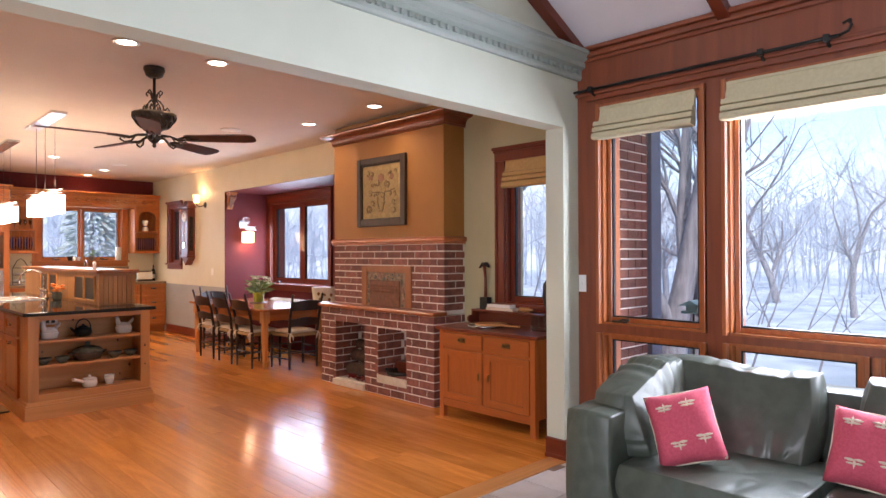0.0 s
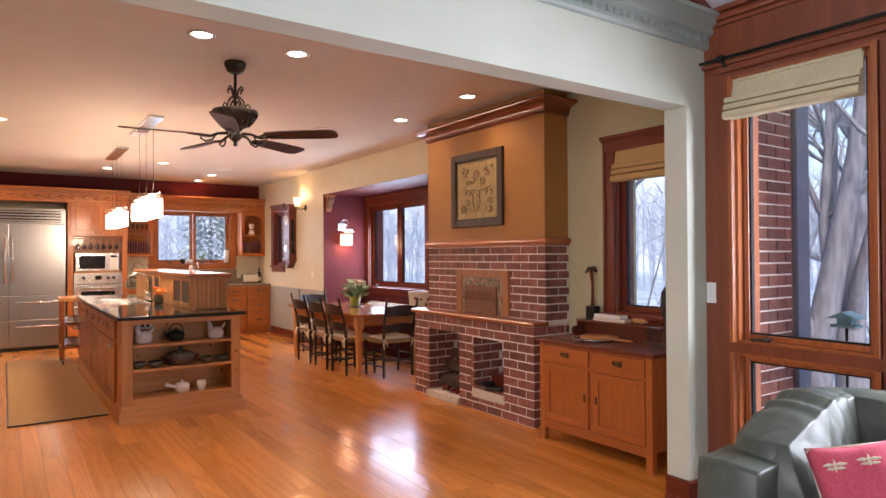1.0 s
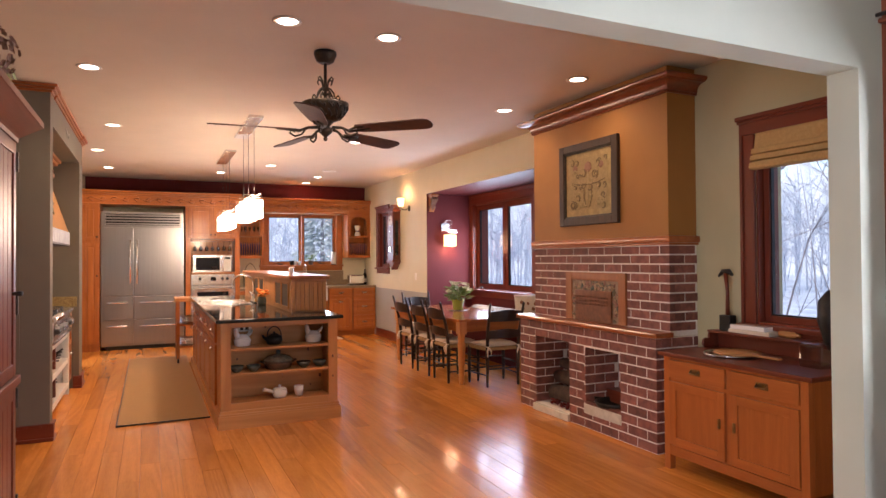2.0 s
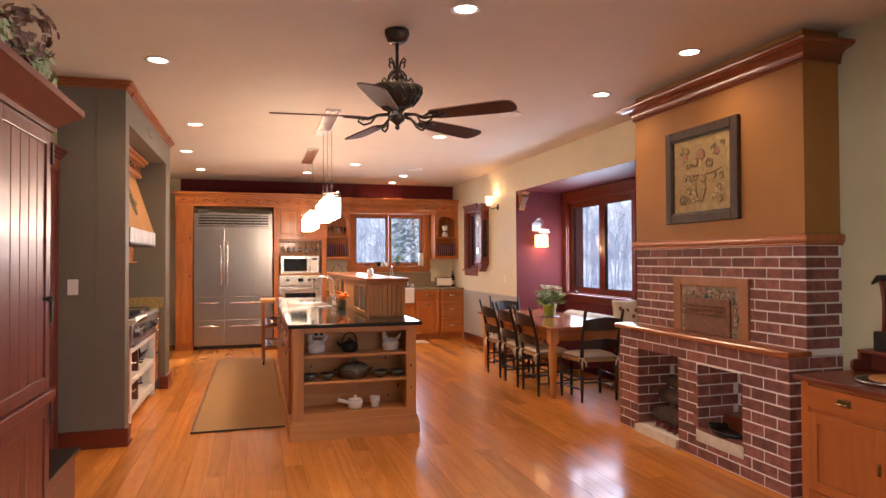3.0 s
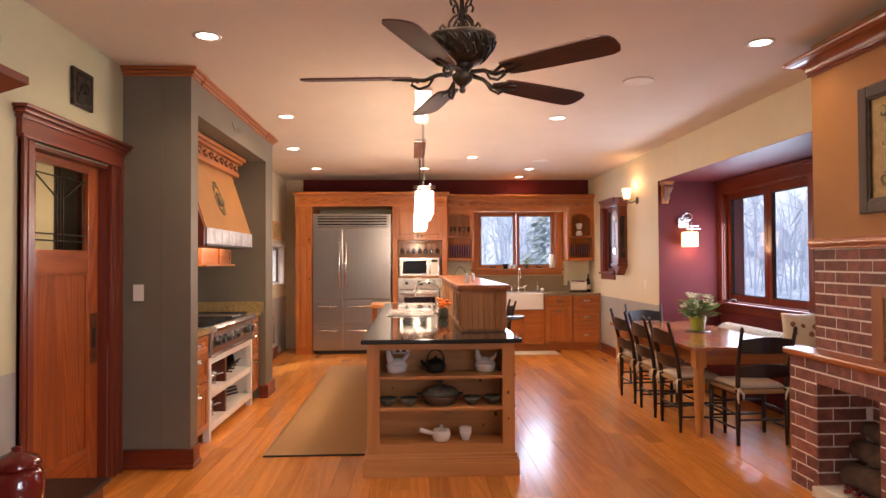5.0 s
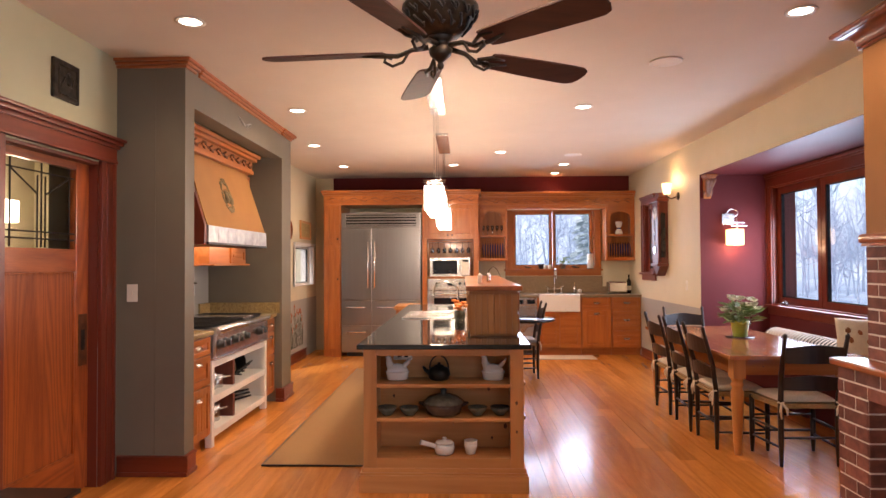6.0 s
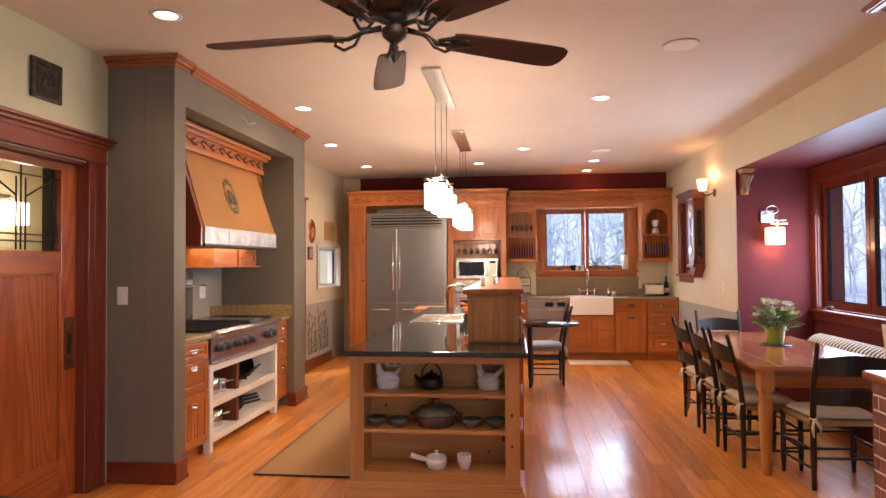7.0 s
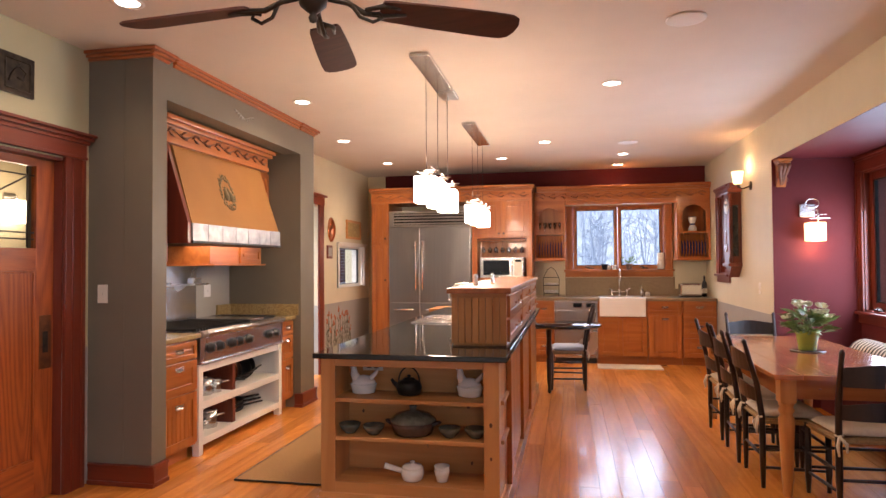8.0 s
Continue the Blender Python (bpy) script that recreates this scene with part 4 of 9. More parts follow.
ob = thing("cast_iron_pan", "black cast iron pan standing in the opening", "pan", (5.08, 5.36, 0.203))
part("bowl", lathe(bmesh.new(), [(0.11, 0.0), (0.155, 0.012), (0.17, 0.05), (0.165, 0.052), (0.15, 0.016), (0, 0.010)], 32, (5.08, 5.36, 0.203)), IRON, ob)
part("handle", tube(bmesh.new(), [(5.08, 5.53, 0.245), (5.02, 5.56, 0.25)], 0.010), IRON, ob)
solid("kindling_box", box(5.14, 5.36, 0.204, 5.26, 5.55, 0.32, 0.006), MAHOG["y"], "small brown wooden box behind the pan", "box")

# ---- island ----
IX0, IX1, IY0, IY1 = 2.135, 3.15, 6.875, 10.65
isl = thing("kitchen_island", "pine kitchen island with open front shelves", "island", (2.64, 8.7, 0))
kz, kx = KNOTTY["z"], KNOTTY["x"]
bm = bmesh.new()
bx(bm, IX0, 7.16, 0.10, IX1, IY1, 0.90, 0.003)
part("body", bm, PINE["z"], isl)
part("back_board", box(IX0 + 0.06, 7.14, 0.15, IX1 - 0.06, 7.158, 0.88), KNOTTY["x"], isl)
for a, b in ((IX0, IX0 + 0.085), (IX1 - 0.085, IX1)):
    part("stile", box(a, IY0, 0.15, b, IY0 + 0.025, 0.90, 0.003), kz, isl)
part("side_panel", box(IX0, IY0 + 0.025, 0.12, IX0 + 0.022, 7.16, 0.90), kz, isl)
part("side_panel", box(IX1 - 0.022, IY0 + 0.025, 0.12, IX1, 7.16, 0.90), kz, isl)
part("inner_cheek", box(IX0 + 0.06, IY0 + 0.026, 0.2, IX0 + 0.075, 7.14, 0.86), kz, isl)
part("inner_cheek", box(IX1 - 0.075, IY0 + 0.026, 0.2, IX1 - 0.06, 7.14, 0.86), kz, isl)
part("top_rail", box(IX0 + 0.085, IY0, 0.858, IX1 - 0.085, IY0 + 0.025, 0.90, 0.003), kx, isl)
part("bottom_rail", box(IX0 + 0.085, IY0, 0.15, IX1 - 0.085, IY0 + 0.025, 0.212, 0.003), kx, isl)
for z in (0.19, 0.44, 0.655):
    part("shelf", box(IX0 + 0.076, IY0 + 0.008 if z > 0.2 else IY0 + 0.026, z, IX1 - 0.076, 7.138, z + 0.022, 0.003), kx, isl)
bm = bmesh.new()
for y0, y1 in ((6.848, 7.20), (7.20, 10.65)):
    bx(bm, IX0 - 0.027, y0, 0, IX1 + 0.027, y1, 0.11, 0.004)
bx(bm, IX0 - 0.02, 6.855, 0.11, IX1 + 0.02, 7.18, 0.125, 0.004)
bx(bm, IX0 - 0.012, 6.863, 0.125, IX1 + 0.012, 7.18, 0.152, 0.006)
part("plinth", bm, kx, isl)
ct = part("countertop", bx(bmesh.new(), 2.095, 6.845, 0.90, 3.20, 10.72, 0.932, 0.008), GRANITE, isl, "polished black granite top")
KNOT = surf("pine_knot", (0.13, 0.045, 0.018), (0.08, 0.028, 0.012), 60, 0.5, bump=0.1)
for x, z, r_ in ((2.55, 0.83, 0.010), (2.94, 0.60, 0.011), (3.05, 0.35, 0.013), (2.70, 0.42, 0.009), (2.30, 0.55, 0.008), (2.96, 0.27, 0.008)):
    bm = lathe(bmesh.new(), [(0, 0), (r_, 0), (r_ * 0.7, 0.001), (0, 0.0012)], 12, squash=(1.0, 1.5))
    bmesh.ops.transform(bm, verts=bm.verts, matrix=Matrix.Translation((x, 7.1402, z)) @ Matrix.Rotation(math.pi / 2, 4, "X"))
    part("knot", bm, KNOT, isl)
for z, r_ in ((0.56, 0.009), (0.38, 0.007)):
    bm = lathe(bmesh.new(), [(0, 0), (r_, 0), (r_ * 0.7, 0.001), (0, 0.0012)], 12, squash=(1.0, 1.5))
    bmesh.ops.transform(bm, verts=bm.verts, matrix=Matrix.Translation((3.105, IY0 - 0.0002, z)) @ Matrix.Rotation(math.pi / 2, 4, "X"))
    part("knot", bm, KNOT, isl)
for k in range(7):
    part("chain_link", lathe(bmesh.new(), [(0, -0.006), (0.005, 0), (0, 0.006)], 8, (2.70, 7.13, 0.36 + 0.011 * k)), CHROME, isl)
# right flank: open bay, pilasters and panels
for y in (7.35, 8.35, 9.35):
    part("pilaster", box(IX1, y - 0.06, 0.11, IX1 + 0.03, y + 0.06, 0.90, 0.004), PINE["z"], isl)
for y0, y1 in ((7.43, 8.27), (8.43, 9.27), (9.43, 10.55)):
    bd = part("flank_panel", box(IX1, y0, 0.15, IX1 + 0.008, y1, 0.88, 0.003), PINE["z"], isl)
    for k in range(int((y1 - y0) / 0.065)):
        part("bead_board", box(IX1 + 0.006, y0 + 0.01 + k * 0.065, 0.16, IX1 + 0.012, y0 + 0.068 + k * 0.065, 0.87, 0.003), PINE["z"], bd)
for z in (0.44, 0.655):
    part("side_shelf", box(IX1, 6.95, z, IX1 + 0.02, 7.25, z + 0.022, 0.003), KNOTTY["y"], isl)
# left flank: drawers and doors
fl = lambda a, d, z: (IX0 + d, a, z)


def door_panel(parent, f, a0, a1, z0, z1, wd, ax, raised=True, bead=0, name="cabinet_door"):
    """A framed cabinet door or drawer front, 2 cm thick, with a raised or beaded panel."""
    s = min(0.055, 0.22 * min(a1 - a0, z1 - z0) + 0.008)
    bm = bo(f, a0, -0.02, z0, a0 + s, 0, z1, 0.003)
    bm_on(bm, f, a1 - s, -0.02, z0, a1, 0, z1, 0.003)
    bm_on(bm, f, a0 + s, -0.02, z0, a1 - s, 0, z0 + s, 0.003)
    bm_on(bm, f, a0 + s, -0.02, z1 - s, a1 - s, 0, z1, 0.003)
    if bead:
        k = max(2, int((a1 - a0 - 2 * s) / bead))
        w_ = (a1 - a0 - 2 * s) / k
        bm_on(bm, f, a0 + s, -0.006, z0 + s, a1 - s, 0, z1 - s)
        door = part(name, bm, wd[ax], parent)
        for i in range(k):
            part("bead_board", bo(f, a0 + s + i * w_ + 0.002, -0.013, z0 + s, a0 + s + (i + 1) * w_ - 0.002, -0.002, z1 - s, 0.003), wd[ax], door)
        return door
    else:
        bm_on(bm, f, a0 + s, -0.008, z0 + s, a1 - s, 0, z1 - s)
        if raised and a1 - a0 > 3 * s:
            bm_on(bm, f, a0 + s + 0.018, -0.019, z0 + s + 0.018, a1 - s - 0.018, -0.006, z1 - s - 0.018, 0.009)
    return part(name, bm, wd[ax], parent)


def cup_pull(parent, f, a, z, s=1.0):
    """A half-round cup handle."""
    bm = bmesh.new()
    n = 10
    rows = []
    for i in range(n + 1):
        t = math.pi * i / n
        rows.append([bm.verts.new(f(a - 0.045 * s * math.cos(t), -0.021 - 0.026 * s * math.sin(t) * math.cos(u), z + 0.024 * s * math.sin(t) ** 0.5 * math.sin(u) - 0.008)) for u in (0.0, 0.5, 1.0, 1.57)])
    for r, q in zip(rows, rows[1:]):
        for j in range(3):
            bm.faces.new((r[j], r[j + 1], q[j + 1], q[j])).smooth = True
    bmesh.ops.solidify(bm, geom=bm.faces[:], thickness=0.003)
    bm_on(bm, f, a - 0.05 * s, -0.0235, z + 0.008, a + 0.05 * s, -0.0195, z + 0.02, 0.001)
    return part("cup_handle", bm, CHROME, parent, "bright nickel cup handle")


def knob(parent, f, a, z, mt=None):
    bm = bmesh.new()
    tube(bm, [f(a, -0.018, z), f(a, -0.03, z), f(a, -0.036, z), f(a, -0.046, z), f(a, -0.05, z)], [0.006, 0.006, 0.015, 0.015, 0.008], 10)
    return part("knob", bm, mt or BRONZE, parent)


for y0, y1 in ((7.2, 7.75), (7.78, 8.38), (8.42, 9.0), (9.05, 9.6), (9.65, 10.2)):
    d = door_panel(isl, fl, y0, y1, 0.70, 0.88, PINE, "y", False, 0, "drawer")
    cup_pull(d, fl, (y0 + y1) / 2, 0.79)
    d = door_panel(isl, fl, y0, y1, 0.14, 0.68, PINE, "z")
    cup_pull(d, fl, (y0 + y1) / 2, 0.62)
# outlet and chain in the shelves
ob = thing("wall_outlet", "white double power outlet on the shelf back", "outlet", (2.36, 7.138, 0.83))
part("plate", box(2.30, 7.132, 0.795, 2.425, 7.139, 0.865, 0.003), PLASTW, ob)
for a in (2.34, 2.385):
    part("socket", box(a - 0.014, 7.1295, 0.81, a + 0.014, 7.133, 0.85, 0.004), IRON, ob)
# raised bar on the island
bar = thing("raised_bar", "beadboard raised bar cabinet with wooden top", "bar", (2.98, 9.0, 0.932))
bm = box(2.82, 7.31, 0.932, 3.15, 10.55, 1.25)
part("carcass", bm, KNOTTY["z"], bar)
for i in range(8):
    a = 2.815 + i * 0.0425
    part("bead_board", box(a + 0.0015, 7.292, 0.945, a + 0.041, 7.312, 1.235, 0.004), KNOTTY["z"], bar)
part("rail", box(2.815, 7.288, 1.225, 3.155, 7.315, 1.25, 0.003), KNOTTY["x"], bar)
part("top", box(2.79, 7.265, 1.25, 3.185, 10.60, 1.285, 0.007), PINE["y"], bar, "polished pine top")
fb = lambda a, d, z: (3.15 - d, a, z)
for y0, y1 in ((7.36, 8.4), (8.45, 9.4), (9.45, 10.5)):
    for z0, z1 in ((0.95, 1.085), (1.10, 1.235)):
        d = door_panel(bar, fb, y0, y1, z0, z1, PINE, "y", False, 0, "drawer")
        part("bar_handle", tube(tube(tube(bmesh.new(), [fb((y0 + y1) / 2 - 0.14, -0.045, z0 + 0.07), fb((y0 + y1) / 2 + 0.14, -0.045, z0 + 0.07)], 0.008), [fb((y0 + y1) / 2 - 0.12, -0.018, z0 + 0.07), fb((y0 + y1) / 2 - 0.12, -0.045, z0 + 0.07)], 0.006), [fb((y0 + y1) / 2 + 0.12, -0.018, z0 + 0.07), fb((y0 + y1) / 2 + 0.12, -0.045, z0 + 0.07)], 0.006), CHROME, d, "bright steel handle")
# niches on the sink side of the bar; black panels paint their shaded inside
fs_ = lambda a, d, z: (2.82 + d, a, z)
for y0 in (7.42, 7.80, 8.9, 9.3):
    bm = bo(fs_, y0, -0.012, 0.96, y0 + 0.02, 0, 1.22, 0.002)
    bm_on(bm, fs_, y0 + 0.34, -0.012, 0.96, y0 + 0.36, 0, 1.22, 0.002)
    bm_on(bm, fs_, y0 + 0.02, -0.012, 1.20, y0 + 0.34, 0, 1.22, 0.002)
    bm_on(bm, fs_, y0 + 0.02, -0.012, 0.96, y0 + 0.34, 0, 0.98, 0.002)
    part("niche_frame", bm, KNOTTY["z"], bar)
    part("niche", bo(fs_, y0 + 0.02, -0.004, 0.98, y0 + 0.34, 0, 1.20), BLACK, bar, "flat black panel for the shaded inside of a niche")
# sink and tap on the island
ob = thing("island_sink", "stainless steel drop-in sink with wire basket", "sink", (2.42, 9.1, 0.932))
bm = bmesh.new()
for q in ((2.20, 8.72, 2.22, 9.50), (2.64, 8.72, 2.66, 9.50), (2.22, 8.72, 2.64, 8.74), (2.22, 9.48, 2.64, 9.50)):
    bx(bm, q[0], q[1], 0.930, q[2], q[3], 0.941, 0.003)
part("rim", bm, STEEL, ob)
part("basin", box(2.22, 8.74, 0.9325, 2.64, 9.48, 0.9355), STEEL, ob)
bm = bmesh.new()
for i in range(12):
    tube(bm, [(2.24 + i * 0.034, 8.76, 0.95), (2.24 + i * 0.034, 9.2, 0.95)], 0.003, 6)
for y in (8.76, 8.98, 9.2):
    tube(bm, [(2.24, y, 0.944), (2.62, y, 0.944)], 0.004, 6)
part("wire_rack", bm, CHROME, ob)


def tap(name, at, turn, h, reach, label):
    """A bridge tap with a swan neck."""
    ob = thing(name, label, "tap", (0, 0, 0))
    bm = lathe(bmesh.new(), [(0.028, 0), (0.03, 0.012), (0.018, 0.03), (0.016, 0.09), (0.02, 0.1), (0.012, 0.115)], 16)
    pts = [(0, 0, 0.1)] + [(reach / 2 - reach / 2 * math.cos(math.pi * k / 10), 0, h - 0.10 + 0.10 * math.sin(math.pi * k / 10)) for k in range(11)] + [(reach, 0, h - 0.16)]
    part("spout", tube(bm, pts, 0.011, 10), CHROME, ob)
    for s in (-1, 1):
        bm = tube(bmesh.new(), [(0, s * 0.02, 0.07), (0, s * 0.11, 0.07)], 0.010)
        lathe(bm, [(0.024, 0), (0.02, 0.02), (0.013, 0.04), (0.013, 0.08), (0.02, 0.095), (0.008, 0.11)], 14, (0, s * 0.11, 0))
        tube(bm, [(-0.0, s * 0.11, 0.1), (0.03, s * 0.15, 0.12)], 0.007)
        part("valve", bm, CHROME, ob)
    ob.matrix_basis = pose(*at, 0, 0, turn)
    return ob


tap("island_tap", (2.72, 9.05, 0.932), 180, 0.33, 0.24, "polished chrome swan-neck tap on the island")
ob = thing("flower_jar", "small jar of orange and yellow flowers", "flowers", (2.74, 8.55, 0.932))
part("jar", lathe(bmesh.new(), [(0.04, 0), (0.05, 0.03), (0.045, 0.08), (0.035, 0.09)], 16, (2.74, 8.55, 0.932)), CELADON, ob)
ORANGE = surf("orange_petal", (0.75, 0.25, 0.03), (0.62, 0.12, 0.02), 30, 0.6, bump=0)
for i in range(14):
    p = (2.74 + r2.uniform(-0.06, 0.06), 8.55 + r2.uniform(-0.07, 0.07), 1.04 + r2.uniform(-0.01, 0.07))
    bm = tube(bmesh.new(), [(2.74, 8.55, 1.0), p], 0.003, 5)
    lathe(bm, [(0, -0.012), (0.02, -0.004), (0.026, 0.008), (0.012, 0.014), (0, 0.01)], 8, p)
    part("flower", bm, ORANGE, ob)
# little things on the bar top
for y, s in ((7.75, 1.0), (8.05, 0.8)):
    ob = thing("salt_shaker", "small pale ceramic shaker on the bar", "shaker", (2.9, y, 1.285), "shakers on the bar")
    part("pot", lathe(bmesh.new(), [(0.018 * s, 0), (0.022 * s, 0.01), (0.014 * s, 0.035), (0.02 * s, 0.06), (0.012 * s, 0.075), (0, 0.08)], 14, (2.9 if s == 1 else 2.98, y, 1.285)), CERAMIC if s == 1 else CHROME, ob)
# crockery on the front shelves
S1, S2, S3 = 0.677, 0.462, 0.212


def hen_dish(x, y, z, turn, label):
    ob = thing("hen_dish", label, "covered dish", (0, 0, 0), "hen dishes")
    part("basin", lathe(bmesh.new(), [(0.045, 0), (0.058, 0.006), (0.066, 0.05), (0.068, 0.058), (0.0, 0.06)], 24, squash=(1.15, 0.8)), CERAMIC, ob)
    bm = lathe(bmesh.new(), [(0.066, 0.058), (0.06, 0.075), (0.04, 0.1), (0.0, 0.108)], 20, squash=(1.1, 0.75))
    tube(bm, [(-0.035, 0, 0.075), (-0.055, 0, 0.115), (-0.058, 0, 0.15), (-0.066, 0, 0.158)], [0.032, 0.022, 0.016, 0.006], 10)
    tube(bm, [(-0.07, 0, 0.152), (-0.082, 0, 0.148)], [0.006, 0.001], 6)
    bx(bm, -0.062, -0.003, 0.16, -0.048, 0.003, 0.176, 0.002)
    for k in (-1, 0, 1):
        tube(bm, [(0.04, k * 0.008, 0.085), (0.07, k * 0.016, 0.115), (0.085, k * 0.02, 0.14)], [0.016, 0.012, 0.004], 8)
    part("hen_lid", bm, CERAMIC, ob)
    ob.matrix_basis = pose(x, y, z, 0, 0, turn)


hen_dish(2.335, 7.04, S1, 10, "white ceramic hen dish on the shelf")
hen_dish(2.965, 7.04, S1, -8, "white ceramic hen dish beside the shelf end")
ob = thing("teapot", "black cast iron teapot with arched handle", "teapot", (2.61, 7.04, S1))
o = (2.61, 7.04, S1)
part("pot", lathe(bmesh.new(), [(0.05, 0), (0.062, 0.006), (0.075, 0.04), (0.066, 0.075), (0.035, 0.088), (0, 0.09)], 28, o), IRON, ob)
part("lid", lathe(bmesh.new(), [(0.04, 0.086), (0.03, 0.096), (0.008, 0.1), (0.012, 0.112), (0, 0.116)], 18, o), IRON, ob)
part("spout", tube(bmesh.new(), [(o[0] - 0.06, o[1], o[2] + 0.045), (o[0] - 0.09, o[1], o[2] + 0.065), (o[0] - 0.105, o[1], o[2] + 0.088)], [0.018, 0.012, 0.008]), IRON, ob)
part("handle", tube(bmesh.new(), [(o[0] + 0.062 * math.cos(t), o[1], o[2] + 0.075 + 0.085 * math.sin(t)) for t in [math.pi * k / 12 for k in range(13)]], 0.005), IRON, ob)
ob = thing("casserole", "brown stoneware casserole with domed lid", "casserole", (2.64, 7.01, S2))
o = (2.64, 7.01, S2)
part("pot", lathe(bmesh.new(), [(0.085, 0), (0.11, 0.006), (0.125, 0.05), (0.128, 0.075), (0, 0.076)], 30, o), STONEW, ob)
part("lid", lathe(bmesh.new(), [(0.132, 0.074), (0.134, 0.082), (0.10, 0.112), (0.05, 0.128), (0.018, 0.132), (0.02, 0.15), (0.024, 0.16), (0.0, 0.168)], 30, o), CELADON, ob, "grey-green glazed lid")
for s in (-1, 1):
    part("handle", tube(bmesh.new(), [(o[0] + s * 0.12, o[1] - 0.035, o[2] + 0.062), (o[0] + s * 0.155, o[1], o[2] + 0.07), (o[0] + s * 0.12, o[1] + 0.035, o[2] + 0.062)], 0.010), STONEW, ob)
for i, (x, y) in enumerate(((2.275, 6.97), (2.42, 6.96), (2.86, 6.97), (3.005, 6.98))):
    ob = thing("bowl", "small grey-green glazed bowl", "bowl", (x, y, S2), "glazed bowls")
    part("dish", lathe(bmesh.new(), [(0.028, 0), (0.034, 0.006), (0.055, 0.03), (0.064, 0.055), (0.060, 0.056), (0.05, 0.032), (0.0, 0.014)], 24, (x, y, S2)), CELADON, ob)
ob = thing("saucepan", "small white enamel saucepan with side handle", "saucepan", (2.645, 6.97, S3))
o = (2.645, 6.97, S3)
part("pot", lathe(bmesh.new(), [(0.045, 0), (0.058, 0.008), (0.066, 0.04), (0.062, 0.07), (0, 0.072)], 26, o), CERAMIC, ob)
part("lid", lathe(bmesh.new(), [(0.064, 0.07), (0.05, 0.085), (0.012, 0.092), (0.012, 0.1), (0.016, 0.106), (0, 0.112)], 22, o), CERAMIC, ob)
part("handle", tube(bmesh.new(), [(o[0] - 0.055, o[1] - 0.02, o[2] + 0.055), (o[0] - 0.15, o[1] - 0.05, o[2] + 0.09)], [0.014, 0.017], 10), CERAMIC, ob)
for k, z in enumerate((0, 0.022)):
    ob = thing("cup", "white cup in a short stack", "cup", (2.815, 6.97, S3 + z), "stacked cups")
    part("body", lathe(bmesh.new(), [(0.022, 0), (0.03, 0.004), (0.04, 0.045), (0.044, 0.068), (0.041, 0.068), (0.036, 0.045), (0, 0.012)], 22, (2.815, 6.97, S3 + z)), CERAMIC, ob)
# butcher block trolley behind the island
ob = thing("kitchen_trolley", "pine trolley with a butcher block top and shelves", "trolley", (2.07, 10.98, 0))
part("block_top", box(1.91, 10.74, 0.86, 2.23, 11.24, 0.91, 0.006), KNOTTY["y"], ob)
for x in (1.93, 2.17):
    for y in (10.76, 11.18):
        part("leg", box(x, y, 0.07, x + 0.04, y + 0.04, 0.86, 0.003), PINE["z"], ob)
        part("caster", tube(bmesh.new(), [(x + 0.008, y + 0.02, 0.035), (x + 0.032, y + 0.02, 0.035)], 0.035, 14), BLACK, ob)
for z in (0.22, 0.52):
    part("shelf", box(1.93, 10.76, z, 2.21, 11.22, z + 0.025, 0.003), PINE["y"], ob)
for z in (0.245, 0.545):
    for k in range(3):
        s = solid("tray", lathe(bmesh.new(), [(0.09, 0), (0.12, 0.01), (0.125, 0.04), (0.118, 0.04), (0.1, 0.012), (0, 0.01)], 20, (2.07, 10.95, z + 0.03 * k)), STEEL, "steel tray stacked on the trolley shelf", "tray", "trays on the trolley")
# matting
ob = solid("runner_rug", bx(bmesh.new(), 1.33, 7.37, 0.0, 2.09, 11.5, 0.012, 0.004), JUTE, "plain tan woven runner along the island", "rug")
bm = bmesh.new()
bx(bm, 1.322, 7.362, 0.0, 2.09, 7.372, 0.0135, 0.003)
bx(bm, 1.322, 7.372, 0.0, 1.332, 11.5, 0.0135, 0.003)
ORIGIN[ob.name] = (0, 0, 0)
part("binding", bm, BLACK, ob, "dark edge binding")

# ---- range alcove ----
XR = 0.79
fe = lambda a, d, z: (XR - d, a, z)
rg = thing("range_cooker", "stainless range top over a white open pan shelf", "range", (0.45, 8.48, 0))
RY0, RY1 = 7.80, 9.20
part("control_panel", bx(bmesh.new(), XR - 0.03, RY0, 0.70, XR + 0.012, RY1, 0.885, 0.006), STEEL, rg)
part("bull_nose", tube(bmesh.new(), [(XR + 0.015, RY0, 0.91), (XR + 0.015, RY1, 0.91)], 0.028, 14), STEEL, rg)
part("cooktop", bx(bmesh.new(), 0.10, RY0, 0.74, XR + 0.01, RY1, 0.925, 0.004), STEEL, rg)
part("drip_lip", bx(bmesh.new(), XR - 0.03, RY0, 0.685, XR + 0.025, RY1, 0.70, 0.004), STEEL, rg)
for y0, y1 in ((RY0 + 0.03, RY0 + 0.30), (RY0 + 0.31, RY0 + 0.58), (RY0 + 0.59, RY0 + 0.86), (RY1 - 0.25, RY1 - 0.02)):
    bm = bmesh.new()
    for k in range(7):
        y = y0 + 0.015 + k * (y1 - y0 - 0.03) / 6
        bx(bm, 0.16, y - 0.006, 0.93, 0.74, y + 0.006, 0.953, 0.002)
    for x in (0.17, 0.44, 0.72):
        bx(bm, x - 0.007, y0, 0.926, x + 0.007, y1, 0.946, 0.002)
    part("grate", bm, IRON, rg)
    for x in (0.31, 0.58):
        part("burner", lathe(bmesh.new(), [(0.055, 0), (0.05, 0.012), (0.03, 0.018), (0, 0.018)], 18, (x, (y0 + y1) / 2, 0.925)), BLACK, rg)
